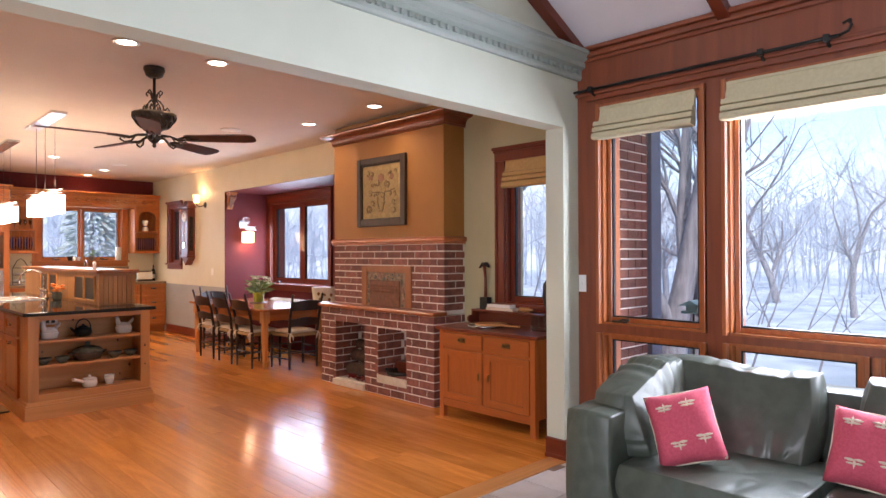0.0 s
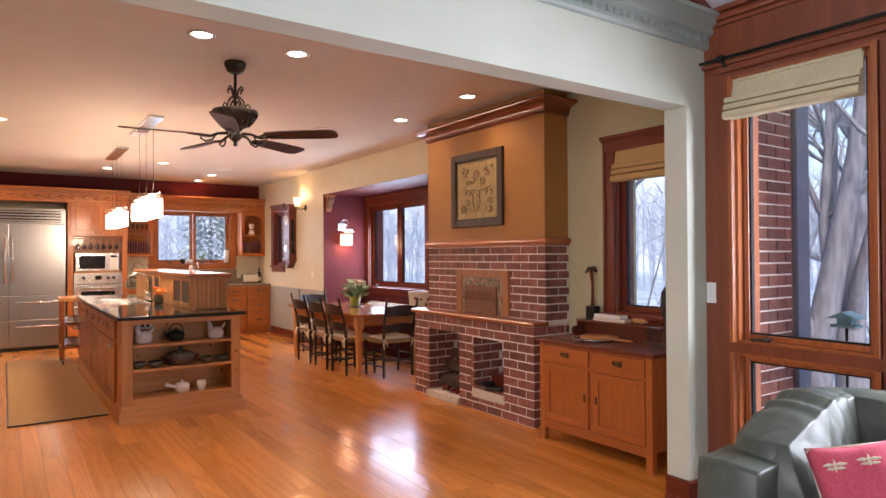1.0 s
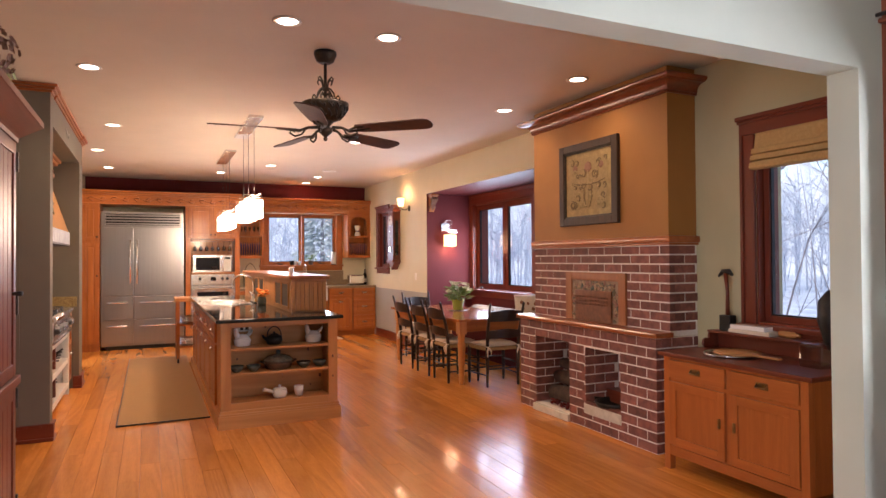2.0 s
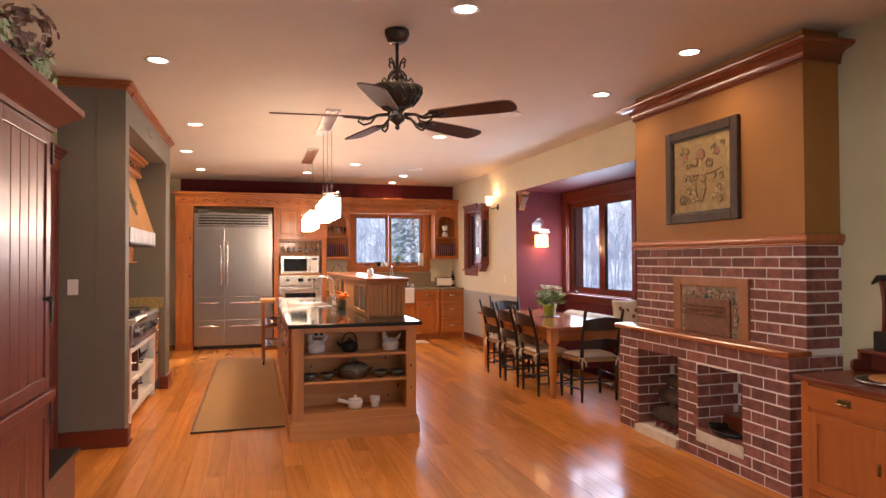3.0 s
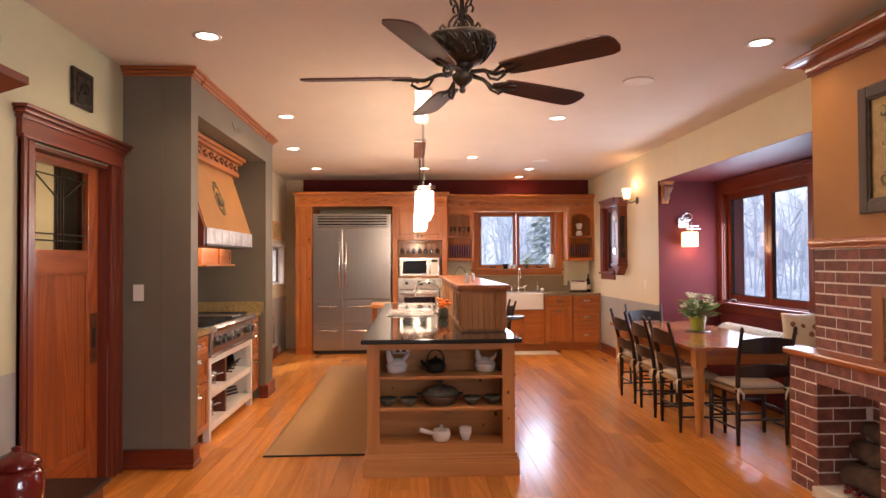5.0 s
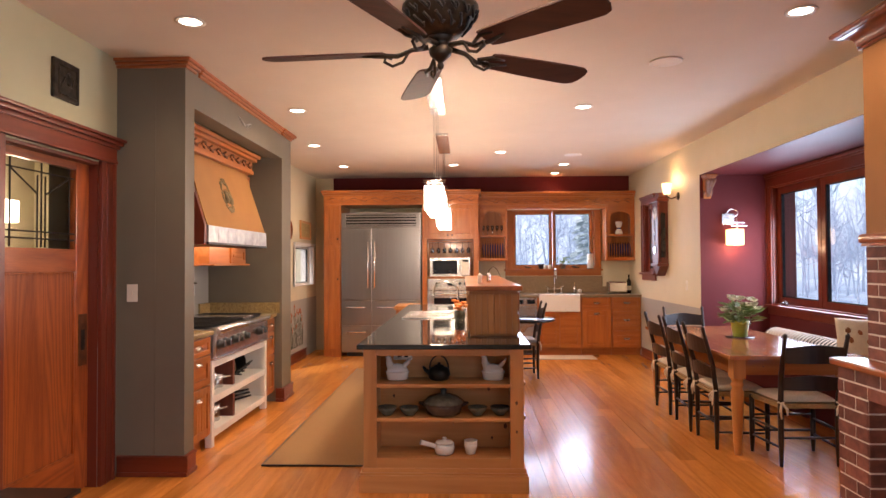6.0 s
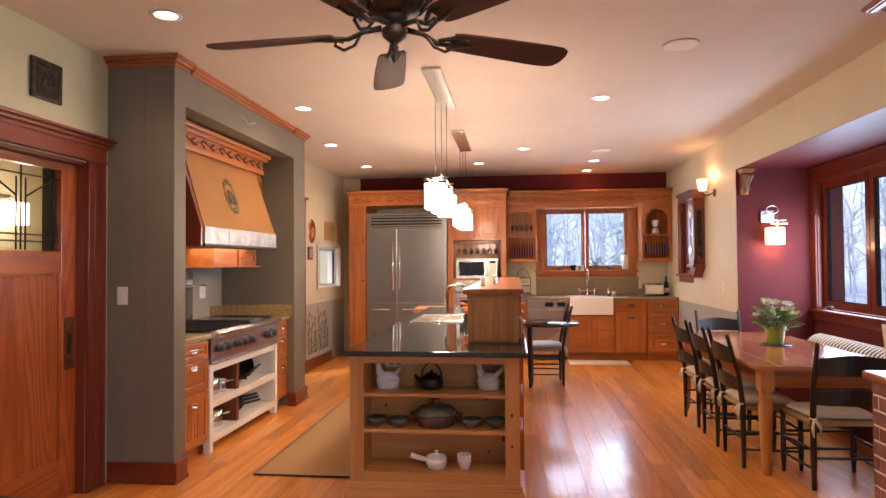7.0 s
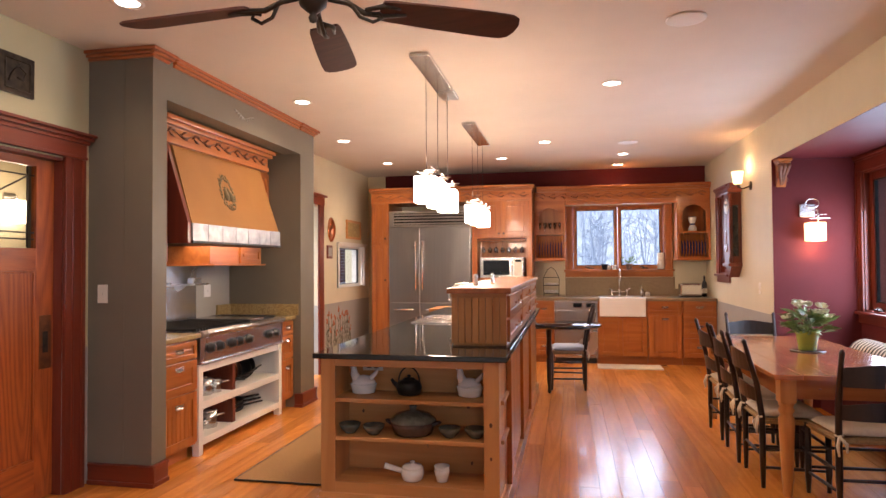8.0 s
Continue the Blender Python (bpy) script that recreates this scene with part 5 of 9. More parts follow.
part("griddle", bx(bmesh.new(), 0.16, RY0 + 0.88, 0.93, 0.74, RY1 - 0.27, 0.955, 0.006), STEEL, rg)
for y in (7.93, 8.06, 8.25, 8.37, 8.53, 8.90, 9.03):
    k = part("control_knob", tube(bmesh.new(), [fe(y, -0.012, 0.80), fe(y, -0.02, 0.80), fe(y, -0.021, 0.80), fe(y, -0.055, 0.80), fe(y, -0.058, 0.80)], [0.042, 0.042, 0.033, 0.029, 0.02], 18), BLACK, rg, "black control knob")
    part("pointer", bo(fe, y - 0.005, -0.064, 0.775, y + 0.005, -0.05, 0.825, 0.002), STEEL, k)
st = thing("pan_stand", "white painted open pan shelf under the range", "shelf", (0.45, 8.48, 0))
for y in (RY0, RY1 - 0.055):
    for x in (0.14, XR - 0.055):
        part("leg", box(x, y, 0, x + 0.055, y + 0.055, 0.68, 0.003), WHITEP, st)
for z in (0.05, 0.32):
    part("shelf", box(0.14, RY0 + 0.01, z + 0.02, XR - 0.004, RY1 - 0.01, z + 0.075, 0.004), WHITEP, st)
part("apron", box(XR - 0.05, RY0 + 0.05, 0.62, XR - 0.01, RY1 - 0.05, 0.68, 0.003), WHITEP, st)
part("back_panel", box(0.14, RY0 + 0.05, 0.06, 0.155, RY1 - 0.05, 0.68), WHITEP, st)
part("side_panel", box(0.19, RY0 + 0.015, 0.1, XR - 0.06, RY0 + 0.03, 0.66), WHITEP, st)
part("side_panel", box(0.19, RY1 - 0.03, 0.1, XR - 0.06, RY1 - 0.015, 0.66), WHITEP, st)
for z in (0.395, 0.125):
    part("divider", box(0.35, 8.34, z, XR - 0.03, 8.385, z + (0.22 if z > 0.3 else 0.195)), MAHOG["z"], st, "dark red wooden divider")


def pot(x, y, z, r, h, mt, label, group="pots under the range"):
    ob = thing("saucepot", label, "pot", (x, y, z), group)
    part("pot", lathe(bmesh.new(), [(r * 0.94, 0), (r, 0.006), (r, h), (r * 0.95, h), (r * 0.93, 0.01), (0, 0.008)], 22, (x, y, z)), mt, ob)
    part("rim", lathe(bmesh.new(), [(r, h - 0.006), (r * 1.05, h - 0.003), (r * 1.05, h + 0.002), (r, h + 0.003)], 22, (x, y, z)), mt, ob)
    part("handle", tube(bmesh.new(), [(x + r, y, z + h * 0.75), (x + r + 0.05, y + 0.04, z + h * 0.8)], 0.008), mt, ob)


pot(0.62, 7.98, 0.395, 0.05, 0.20, STEEL, "tall steel canister under the range")
pot(0.63, 8.13, 0.395, 0.065, 0.13, STEEL, "steel saucepot under the range")
pot(0.66, 8.24, 0.395, 0.05, 0.11, STEEL, "steel saucepot under the range")
pot(0.62, 8.02, 0.125, 0.06, 0.11, STEEL, "steel saucepot on the lower shelf")
pot(0.63, 8.18, 0.125, 0.075, 0.13, STEEL, "steel saucepot on the lower shelf")
for k in range(5):
    y = 8.50 + 0.075 * k
    ob = thing("frying_pan", "copper and black pan stood on edge in a rack", "pan", (0.55, y, 0.395), "pans on edge under the range")
    bm = lathe(bmesh.new(), [(0.085, 0), (0.10, 0.006), (0.11, 0.03), (0.107, 0.03), (0.095, 0.008), (0, 0.006)], 24)
    bmesh.ops.transform(bm, verts=bm.verts, matrix=pose(0.58, y, 0.507, 90, 0, 0) if k < 3 else pose(0.60, y + 0.05, 0.50, 75, 0, 0))
    part("bowl", bm, COPPER if k < 2 else (STEEL if k == 2 else IRON), ob)
    part("handle", tube(bmesh.new(), [(0.66, y, 0.46), (0.77, y + 0.03, 0.45 + 0.02 * k)], 0.008), IRON, ob)
for k in range(3):
    ob = thing("frying_pan", "black frying pan lying on the lower shelf", "pan", (0.5, 8.75, 0.125 + 0.035 * k), "frying pans on the lower shelf")
    o = (0.5, 8.72, 0.125 + 0.035 * k)
    part("bowl", lathe(bmesh.new(), [(0.11, 0), (0.125, 0.008), (0.14, 0.035), (0.136, 0.035), (0.12, 0.01), (0, 0.008)], 24, o), IRON, ob)
    part("handle", tube(bmesh.new(), [(0.58, 8.83, o[2] + 0.03), (0.70, 8.98 - 0.03 * k, o[2] + 0.045)], 0.010), IRON, ob)
# cabinets either side
for nm, y0, y1 in (("a", 7.32, 7.79), ("b", 9.21, 9.48)):
    cb = thing("base_cabinet", "pine base cabinet beside the range", "cabinet", (0.45, (y0 + y1) / 2, 0), "cabinets beside the range")
    part("body", box(0.10, y0, 0.10, XR - 0.022, y1, 0.89, 0.003), PINE["z"], cb)
    part("toe_kick", box(0.10, y0, 0, XR - 0.09, y1, 0.10), PINE["y"], cb)
    fc = lambda a, d, z: (XR - 0.022 - d, a, z)
    for z0, z1, bead in ((0.745, 0.875, 0), (0.51, 0.735, 0), (0.12, 0.50, 0.045)):
        d = door_panel(cb, fc, y0 + 0.01, y1 - 0.01, z0, z1, PINE, "z" if bead else "y", z0 > 0.7, bead, "drawer")
        cup_pull(d, fc, (y0 + y1) / 2, z0 + (z1 - z0) * (0.5 if z1 - z0 < 0.15 else 0.78), 1.0)
    part("stone_top", box(0.10, y0 - 0.01, 0.89, XR + 0.02, y1 + 0.01, 0.925, 0.006), YGRAN, cb, "gold speckled granite top")
    part("upstand", box(0.082, y0, 0.925, 0.105, y1, 1.04, 0.003), YGRAN, cb)
solid("side_splash", box(0.105, 9.462, 0.926, 0.84, 9.489, 1.04, 0.003), YGRAN, "gold speckled granite upstand", "upstand")
ob = thing("steel_splashback", "stainless steel splashback with a shelf", "splashback", (0.09, 8.4, 0.95))
part("sheet", box(0.081, 7.8, 0.93, 0.092, 8.86, 1.60, 0.002), STEEL, ob)
part("shelf", box(0.092, 7.8, 1.255, 0.22, 8.86, 1.27, 0.003), STEEL, ob)
part("stay", box(0.092, 8.28, 1.27, 0.10, 8.33, 1.60, 0.002), STEEL, ob)
for k in range(2):
    solid("spice_tin", bx(bmesh.new(), 0.13, 8.66 + 0.07 * k, 1.2705, 0.19, 8.72 + 0.07 * k, 1.32, 0.005), STEEL, "small steel tin on the splashback shelf", "tin", "tins on the splashback shelf")
solid("alcove_panel", box(0.081, 8.862, 0.93, 0.087, 9.46, 1.60), GREY, "grey glazed wall panel behind the range", "wall panel", kind="structure")
# hood
hd = thing("range_hood", "tan plaster range hood with pewter band and pine crown", "range hood", (0.45, 8.4, 1.45))
HY0, HY1 = 7.56, 9.22
bm = bmesh.new()
q0 = [(0.09, 7.705, 1.75), (XR, 7.705, 1.75), (XR, HY1 - 0.08, 1.75), (0.09, HY1 - 0.08, 1.75)]
q1 = [(0.09, 7.74, 2.345), (0.60, 7.74, 2.345), (0.60, HY1 - 0.10, 2.345), (0.09, HY1 - 0.10, 2.345)]
va, vb = [bm.verts.new(p) for p in q0], [bm.verts.new(p) for p in q1]
bm.faces.new(va[::-1]), bm.faces.new(vb)
for i in range(4):
    bm.faces.new((va[i], va[(i + 1) % 4], vb[(i + 1) % 4], vb[i]))
part("canopy", bm, TAN, hd, "smooth tan plaster canopy")
bm = box(0.09, HY0, 1.46, 0.62, 7.66, 2.345, 0.003)
prism(bm, [(0.09, 1.60), (XR - 0.004, 1.60), (XR - 0.004, 1.75), (0.602, 2.344), (0.09, 2.344)], "y", 7.66, 7.701)
part("side_cheek", bm, CHERRY["z"], hd, "dark stained wood cheek")
bm = bmesh.new()
bx(bm, 0.09, 7.70, 1.60, XR + 0.012, HY1 - 0.06, 1.62, 0.003)
part("liner", bm, IRON, hd)
band = part("band", box(0.09, 7.702, 1.61, XR + 0.004, HY1 - 0.065, 1.752, 0.003), PEWTER, hd, "hammered pewter band")
for k in range(7):
    y = 7.702 + k * (HY1 - 0.065 - 7.702) / 7
    part("plate", box(XR + 0.003, y + 0.002, 1.612, XR + 0.010, y + (HY1 - 0.065 - 7.702) / 7 - 0.002, 1.75, 0.002), PEWTER, band)
bm = bmesh.new()
bx(bm, 0.09, HY0 - 0.0, 2.345, 0.65, HY1, 2.385, 0.005)
bx(bm, 0.09, HY0 - 0.0, 2.385, 0.635, HY1, 2.475, 0.003)
bx(bm, 0.09, HY0 - 0.02, 2.475, 0.68, HY1 + 0.02, 2.505, 0.006)
bx(bm, 0.09, HY0 - 0.035, 2.505, 0.71, HY1 + 0.035, 2.54, 0.008)
part("crown", bm, PINE["y"], hd, "pine crown moulding")


def vine(parent, f, a0, a1, z, amp, mt, name="carved_vine"):
    """A running carved leaf scroll on a frieze."""
    n = max(4, int((a1 - a0) / 0.16))
    bm = bmesh.new()
    st_ = (a1 - a0) / n
    pts = [f(a0 + (a1 - a0) * k / (n * 8), -0.004, z + amp * 0.6 * math.sin(2 * math.pi * k / 16)) for k in range(n * 8 + 1)]
    tube(bm, pts, 0.005, 5)
    for k in range(n):
        c = a0 + (k + 0.5) * st_
        s = 1 if k % 2 else -1
        tube(bm, [f(c - 0.05, -0.004, z + s * amp * 0.2), f(c - 0.02, -0.010, z - s * amp * 0.6), f(c + 0.025, -0.010, z - s * amp * 0.7), f(c + 0.05, -0.006, z - s * amp * 0.1)], [0.003, 0.011, 0.012, 0.003], 6)
        tube(bm, [f(c - 0.03, -0.004, z), f(c, -0.010, z + s * amp * 0.6), f(c + 0.04, -0.006, z + s * amp * 0.85)], [0.003, 0.010, 0.003], 6)
    return part(name, bm, mt, parent)


vine(hd, lambda a, d, z: (0.635 - d, a, z), HY0 + 0.03, HY1 - 0.03, 2.43, 0.035, CARVE)
em = bmesh.new()
sl = (XR - 0.60) / (2.345 - 1.75)
onh = lambda a, z, o=0.006: (XR - (z - 1.75) * sl + o, a, z)
rw = random.Random(12)
for k in range(120):
    t, u = 2 * math.pi * k / 40, rw.uniform(0.75, 1.12)
    a, z = 8.36 + 0.095 * u * math.cos(t), 2.05 + 0.125 * u * math.sin(t)
    t += rw.uniform(-1.2, 1.2)
    tube(em, [onh(a, z, 0.001), onh(a + 0.014 * math.cos(t), z + 0.014 * math.sin(t), 0.004), onh(a + 0.03 * math.cos(t), z + 0.03 * math.sin(t), 0.001)], [0.001, 0.006, 0.001], 5)
for sgn in (-1, 1):
    tube(em, [onh(8.36 + sgn * 0.035, 1.975, 0.001), onh(8.36 + sgn * 0.038, 2.0, 0.004), onh(8.36 + sgn * 0.03, 2.045, 0.004), onh(8.36 + sgn * 0.02, 2.09, 0.001)], [0.012, 0.03, 0.02, 0.006], 8)
for k in range(9):
    t = math.pi * (k - 4) / 9
    tube(em, [onh(8.36, 1.97, 0.001), onh(8.36 + 0.035 * math.sin(t), 2.04, 0.003), onh(8.36 + 0.06 * math.sin(t), 2.06 + 0.05 * math.cos(t), 0.001)], [0.002, 0.005, 0.001], 5)
part("emblem", em, surf("faded_brown_paint", (0.26, 0.20, 0.10), (0.17, 0.14, 0.075), 40, 0.8, bump=0), hd, "faint brown plant emblem")
cb = thing("spice_cabinet", "small pine wall cabinet under the hood", "cabinet", (0.3, 8.9, 1.44))
part("body", box(0.09, 8.34, 1.445, 0.55, HY1 + 0.02, 1.605, 0.003), PINE["y"], cb)
part("lip", box(0.09, 8.32, 1.43, 0.60, HY1 + 0.03, 1.446, 0.004), PINE["y"], cb)
door_panel(cb, lambda a, d, z: (0.55 - d, a, z), 8.82, 9.21, 1.45, 1.60, PINE, "y")
cb = thing("wall_cabinet", "tall pine wall cabinet beside the hood", "cabinet", (0.3, 9.35, 1.6))
part("body", box(0.09, HY1 + 0.045, 1.61, 0.50, 9.485, 2.50, 0.003), PINE["z"], cb)
door_panel(cb, lambda a, d, z: (0.50 - d, a, z), HY1 + 0.05, 9.48, 1.62, 2.36, PINE, "z")
lamp("hood_lamp", "AREA", 3.5, look((0.5, 8.42, 1.595), (0.5, 8.42, 0)), WARM, (0.35, 1.1))
# painted sprig on the header
ob = thing("painted_sprig", "small painted grey sprig on the header", "wall painting", (CX, 8.35, 2.68))
bm = bmesh.new()
for s in (-1, 1):
    tube(bm, [(CX + 0.001, 8.35, 2.66), (CX + 0.002, 8.35 + s * 0.08, 2.69), (CX + 0.001, 8.35 + s * 0.16, 2.71)], 0.005, 5)
    for k in range(4):
        tube(bm, [(CX + 0.001, 8.35 + s * (0.03 + 0.035 * k), 2.675 + 0.01 * k), (CX + 0.002, 8.35 + s * (0.05 + 0.035 * k), 2.64 + 0.015 * k)], [0.008, 0.002], 5)
part("sprig", bm, GREY, ob)

# ---- north wall kitchen ----
YF = 12.66
fk = on_north(YF)
cb = thing("tall_cabinet", "tall narrow pine cabinet beside the refrigerator", "cabinet", (0.73, 13.0, 0))
part("body", box(0.604, YF, 0.0, 0.872, NORTH, 2.36, 0.003), PINE["z"], cb)
for z0, z1 in ((0.12, 1.72), (1.76, 2.33)):
    d = door_panel(cb, fk, 0.625, 0.855, z0, z1, PINE, "z")
    knob(d, fk, 0.83, 1.2 if z0 < 1 else 1.82)
fg = thing("refrigerator", "wide stainless steel refrigerator with double doors", "refrigerator", (1.49, 13.0, 0))
part("body", box(0.88, YF + 0.03, 0.06, 2.115, NORTH - 0.02, 2.23, 0.003), FRIDGE, fg)
part("kick_plate", box(0.95, YF + 0.06, 0.0, 2.05, YF + 0.3, 0.07), BLACK, fg)
XS = 1.355
for a0, a1, hx in ((0.885, XS - 0.003, XS - 0.05), (XS + 0.003, 2.11, XS + 0.05)):
    d = part("door", bo(fk, a0, -0.02, 0.87, a1, 0.04, 1.975, 0.006), FRIDGE, fg)
    part("door_handle", tube(tube(tube(bmesh.new(), [fk(hx, -0.07, 1.06), fk(hx, -0.07, 1.77)], 0.012), [fk(hx, -0.02, 1.1), fk(hx, -0.07, 1.1)], 0.008), [fk(hx, -0.02, 1.73), fk(hx, -0.07, 1.73)], 0.008), CHROME, d)
    for z0, z1 in ((0.49, 0.862), (0.10, 0.482)):
        d = part("drawer", bo(fk, a0, -0.02, z0, a1, 0.04, z1, 0.006), FRIDGE, fg)
        c0, c1 = a0 + 0.09, a1 - 0.09
        zt = z1 - 0.10
        part("drawer_handle", tube(tube(tube(bmesh.new(), [fk(c0, -0.06, zt), fk(c1, -0.06, zt)], 0.012), [fk(c0 + 0.03, -0.02, zt), fk(c0 + 0.03, -0.06, zt)], 0.008), [fk(c1 - 0.03, -0.02, zt), fk(c1 - 0.03, -0.06, zt)], 0.008), CHROME, d)
bm = bo(fk, 0.885, -0.015, 1.985, 2.11, 0.03, 2.015, 0.004)
bm_on(bm, fk, 0.885, -0.015, 2.195, 2.11, 0.03, 2.225, 0.004)
bm_on(bm, fk, 0.885, -0.015, 2.015, 0.95, 0.03, 2.195, 0.004)
bm_on(bm, fk, 2.045, -0.015, 2.015, 2.11, 0.03, 2.195, 0.004)
gr = part("grille", bm, FRIDGE, fg)
part("grille_back", bo(fk, 0.95, 0.02, 2.015, 2.045, 0.029, 2.195), BLACK, gr)
for k in range(4):
    part("slat", bo(fk, 0.95, -0.01, 2.025 + 0.045 * k, 2.045, 0.015, 2.046 + 0.045 * k, 0.004), FRIDGE, gr)
# oven tower
tw = thing("oven_cabinet", "pine tower cabinet with niche over the ovens", "cabinet", (2.58, 13.0, 0))
bm = bo(fk, 2.135, 0, 0.0, 2.215, 0.75, 2.36, 0.003)
bm_on(bm, fk, 2.93, 0, 0.0, 3.01, 0.75, 2.36, 0.003)
bm_on(bm, fk, 2.215, 0.42, 0.0, 2.93, 0.75, 2.36)
bm_on(bm, fk, 2.215, 0, 1.80, 2.93, 0.42, 2.36, 0.003)
bm_on(bm, fk, 2.215, 0, 1.20, 2.93, 0.42, 1.225, 0.003)
bm_on(bm, fk, 2.215, 0, 0.0, 2.93, 0.42, 0.28, 0.003)
part("carcass", bm, PINE["z"], tw)
for a0, a1, kx_ in ((2.175, 2.565, 2.535), (2.575, 2.965, 2.605)):
    d = door_panel(tw, fk, a0, a1, 1.82, 2.335, PINE, "z")
    knob(d, fk, kx_, 1.87)
d = door_panel(tw, fk, 2.16, 2.985, 0.10, 0.29, PINE, "x", True, 0, "drawer")
cup_pull(d, fk, 2.57, 0.2)
part("glass_rail", bo(fk, 2.225, 0.03, 1.765, 2.92, 0.28, 1.785, 0.003), PINE["x"], tw)
gl = thing("wine_glass", "hanging wine glass in the cabinet niche", "wine glass", (0, 0, 0), "hanging wine glasses")
CRYSTAL = clear_glass("drinking_glass", (0.80, 0.82, 0.82), 2.2, 0.02)
part("bowl", lathe(bmesh.new(), [(0.004, 0), (0.005, -0.07), (0.03, -0.10), (0.034, -0.13), (0.026, -0.165), (0.024, -0.165), (0.03, -0.13), (0.024, -0.10), (0.002, -0.075)], 14), CRYSTAL, gl)
part("foot", lathe(bmesh.new(), [(0.034, 0), (0.034, 0.003), (0.004, 0.006)], 14), CRYSTAL, gl)
gl.matrix_basis = Matrix.Translation((2.29, YF + 0.12, 1.757))
for k in range(1, 7):
    copy_thing(gl, Matrix.Translation((2.29 + 0.094 * k, YF + 0.12, 1.757)))
mw = thing("microwave", "steel microwave with dark window in the niche", "microwave", (2.55, 12.8, 1.226))
part("case", bo(fk, 2.25, 0.02, 1.226, 2.88, 0.38, 1.525, 0.006), STEEL, mw)
part("door_window", bo(fk, 2.30, 0.012, 1.27, 2.68, 0.021, 1.48, 0.003), BLACKG, mw)
part("keypad", bo(fk, 2.745, 0.012, 1.25, 2.865, 0.021, 1.505, 0.003), PLASTW, mw)
part("display", bo(fk, 2.76, 0.008, 1.455, 2.85, 0.013, 1.49), BLACKG, mw)
part("door_handle", bo(fk, 2.71, -0.01, 1.26, 2.73, 0.021, 1.49, 0.006), CHROME, mw)
ov = thing("wall_oven", "stainless steel wall oven with knobs", "oven", (2.57, 12.8, 0.3))
part("panel", bo(fk, 2.22, -0.012, 1.02, 2.925, 0.40, 1.198, 0.005), STEEL, ov)
part("clock", bo(fk, 2.53, -0.016, 1.09, 2.62, -0.01, 1.15, 0.003), BLACKG, ov)
for a in (2.36, 2.72, 2.80):
    part("control_knob", tube(bmesh.new(), [fk(a, -0.012, 1.12), fk(a, -0.035, 1.12)], 0.022, 14), BLACK, ov)
for z0, z1 in ((0.66, 1.01), (0.30, 0.65)):
    d = part("door", bo(fk, 2.22, -0.02, z0, 2.925, 0.40, z1, 0.005), STEEL, ov)
    part("door_handle", tube(tube(tube(bmesh.new(), [fk(2.27, -0.07, z1 - 0.05), fk(2.88, -0.07, z1 - 0.05)], 0.013), [fk(2.30, -0.02, z1 - 0.05), fk(2.30, -0.07, z1 - 0.05)], 0.009), [fk(2.85, -0.02, z1 - 0.05), fk(2.85, -0.07, z1 - 0.05)], 0.009), CHROME, d)
    part("oven_window", bo(fk, 2.32, -0.023, z0 + 0.05, 2.82, -0.018, z1 - 0.11, 0.002), BLACKG, d)
# friezes and crowns
fz = thing("carved_frieze", "pine frieze with carved vine and crown moulding", "frieze", (1.8, YF, 2.36))
part("board", bo(fk, 0.604, -0.005, 2.36, 3.01, 0.72, 2.50, 0.003), PINE["x"], fz)
bm = bo(fk, 0.59, -0.03, 2.50, 3.03, 0.74, 2.53, 0.006)
bm_on(bm, fk, 0.57, -0.055, 2.53, 3.05, 0.76, 2.575, 0.01)
bm_on(bm, fk, 0.60, -0.015, 2.345, 3.015, 0.6, 2.362, 0.004)
part("crown", bm, PINE["x"], fz)
vine(fz, lambda a, d, z: fk(a, d - 0.005, z), 0.66, 2.97, 2.43, 0.04, SHADEDPINE)
YU = 13.09
fu = on_north(YU)
fz = thing("carved_frieze", "pine frieze with carved vine over the window", "frieze", (4.26, YU, 2.36))
part("board", bo(fu, 3.015, -0.005, 2.365, 5.515, 0.345, 2.50, 0.003), PINE["x"], fz)
bm = bo(fu, 3.055, -0.03, 2.50, 5.517, 0.345, 2.53, 0.006)
bm_on(bm, fu, 3.055, -0.055, 2.53, 5.517, 0.345, 2.575, 0.01)
for a0, a1 in ((3.012, 3.50), (5.04, 5.517)):
    bm_on(bm, fu, a0 if a0 > 4 else 3.056, -0.045, 2.498, a1, 0.0, 2.532, 0.006)
    bm_on(bm, fu, a0 if a0 > 4 else 3.056, -0.075, 2.531, a1, 0.0, 2.578, 0.01)
part("crown", bm, PINE["x"], fz)
vine(fz, lambda a, d, z: fu(a, d - 0.005, z), 3.05, 5.48, 2.43, 0.04, SHADEDPINE)


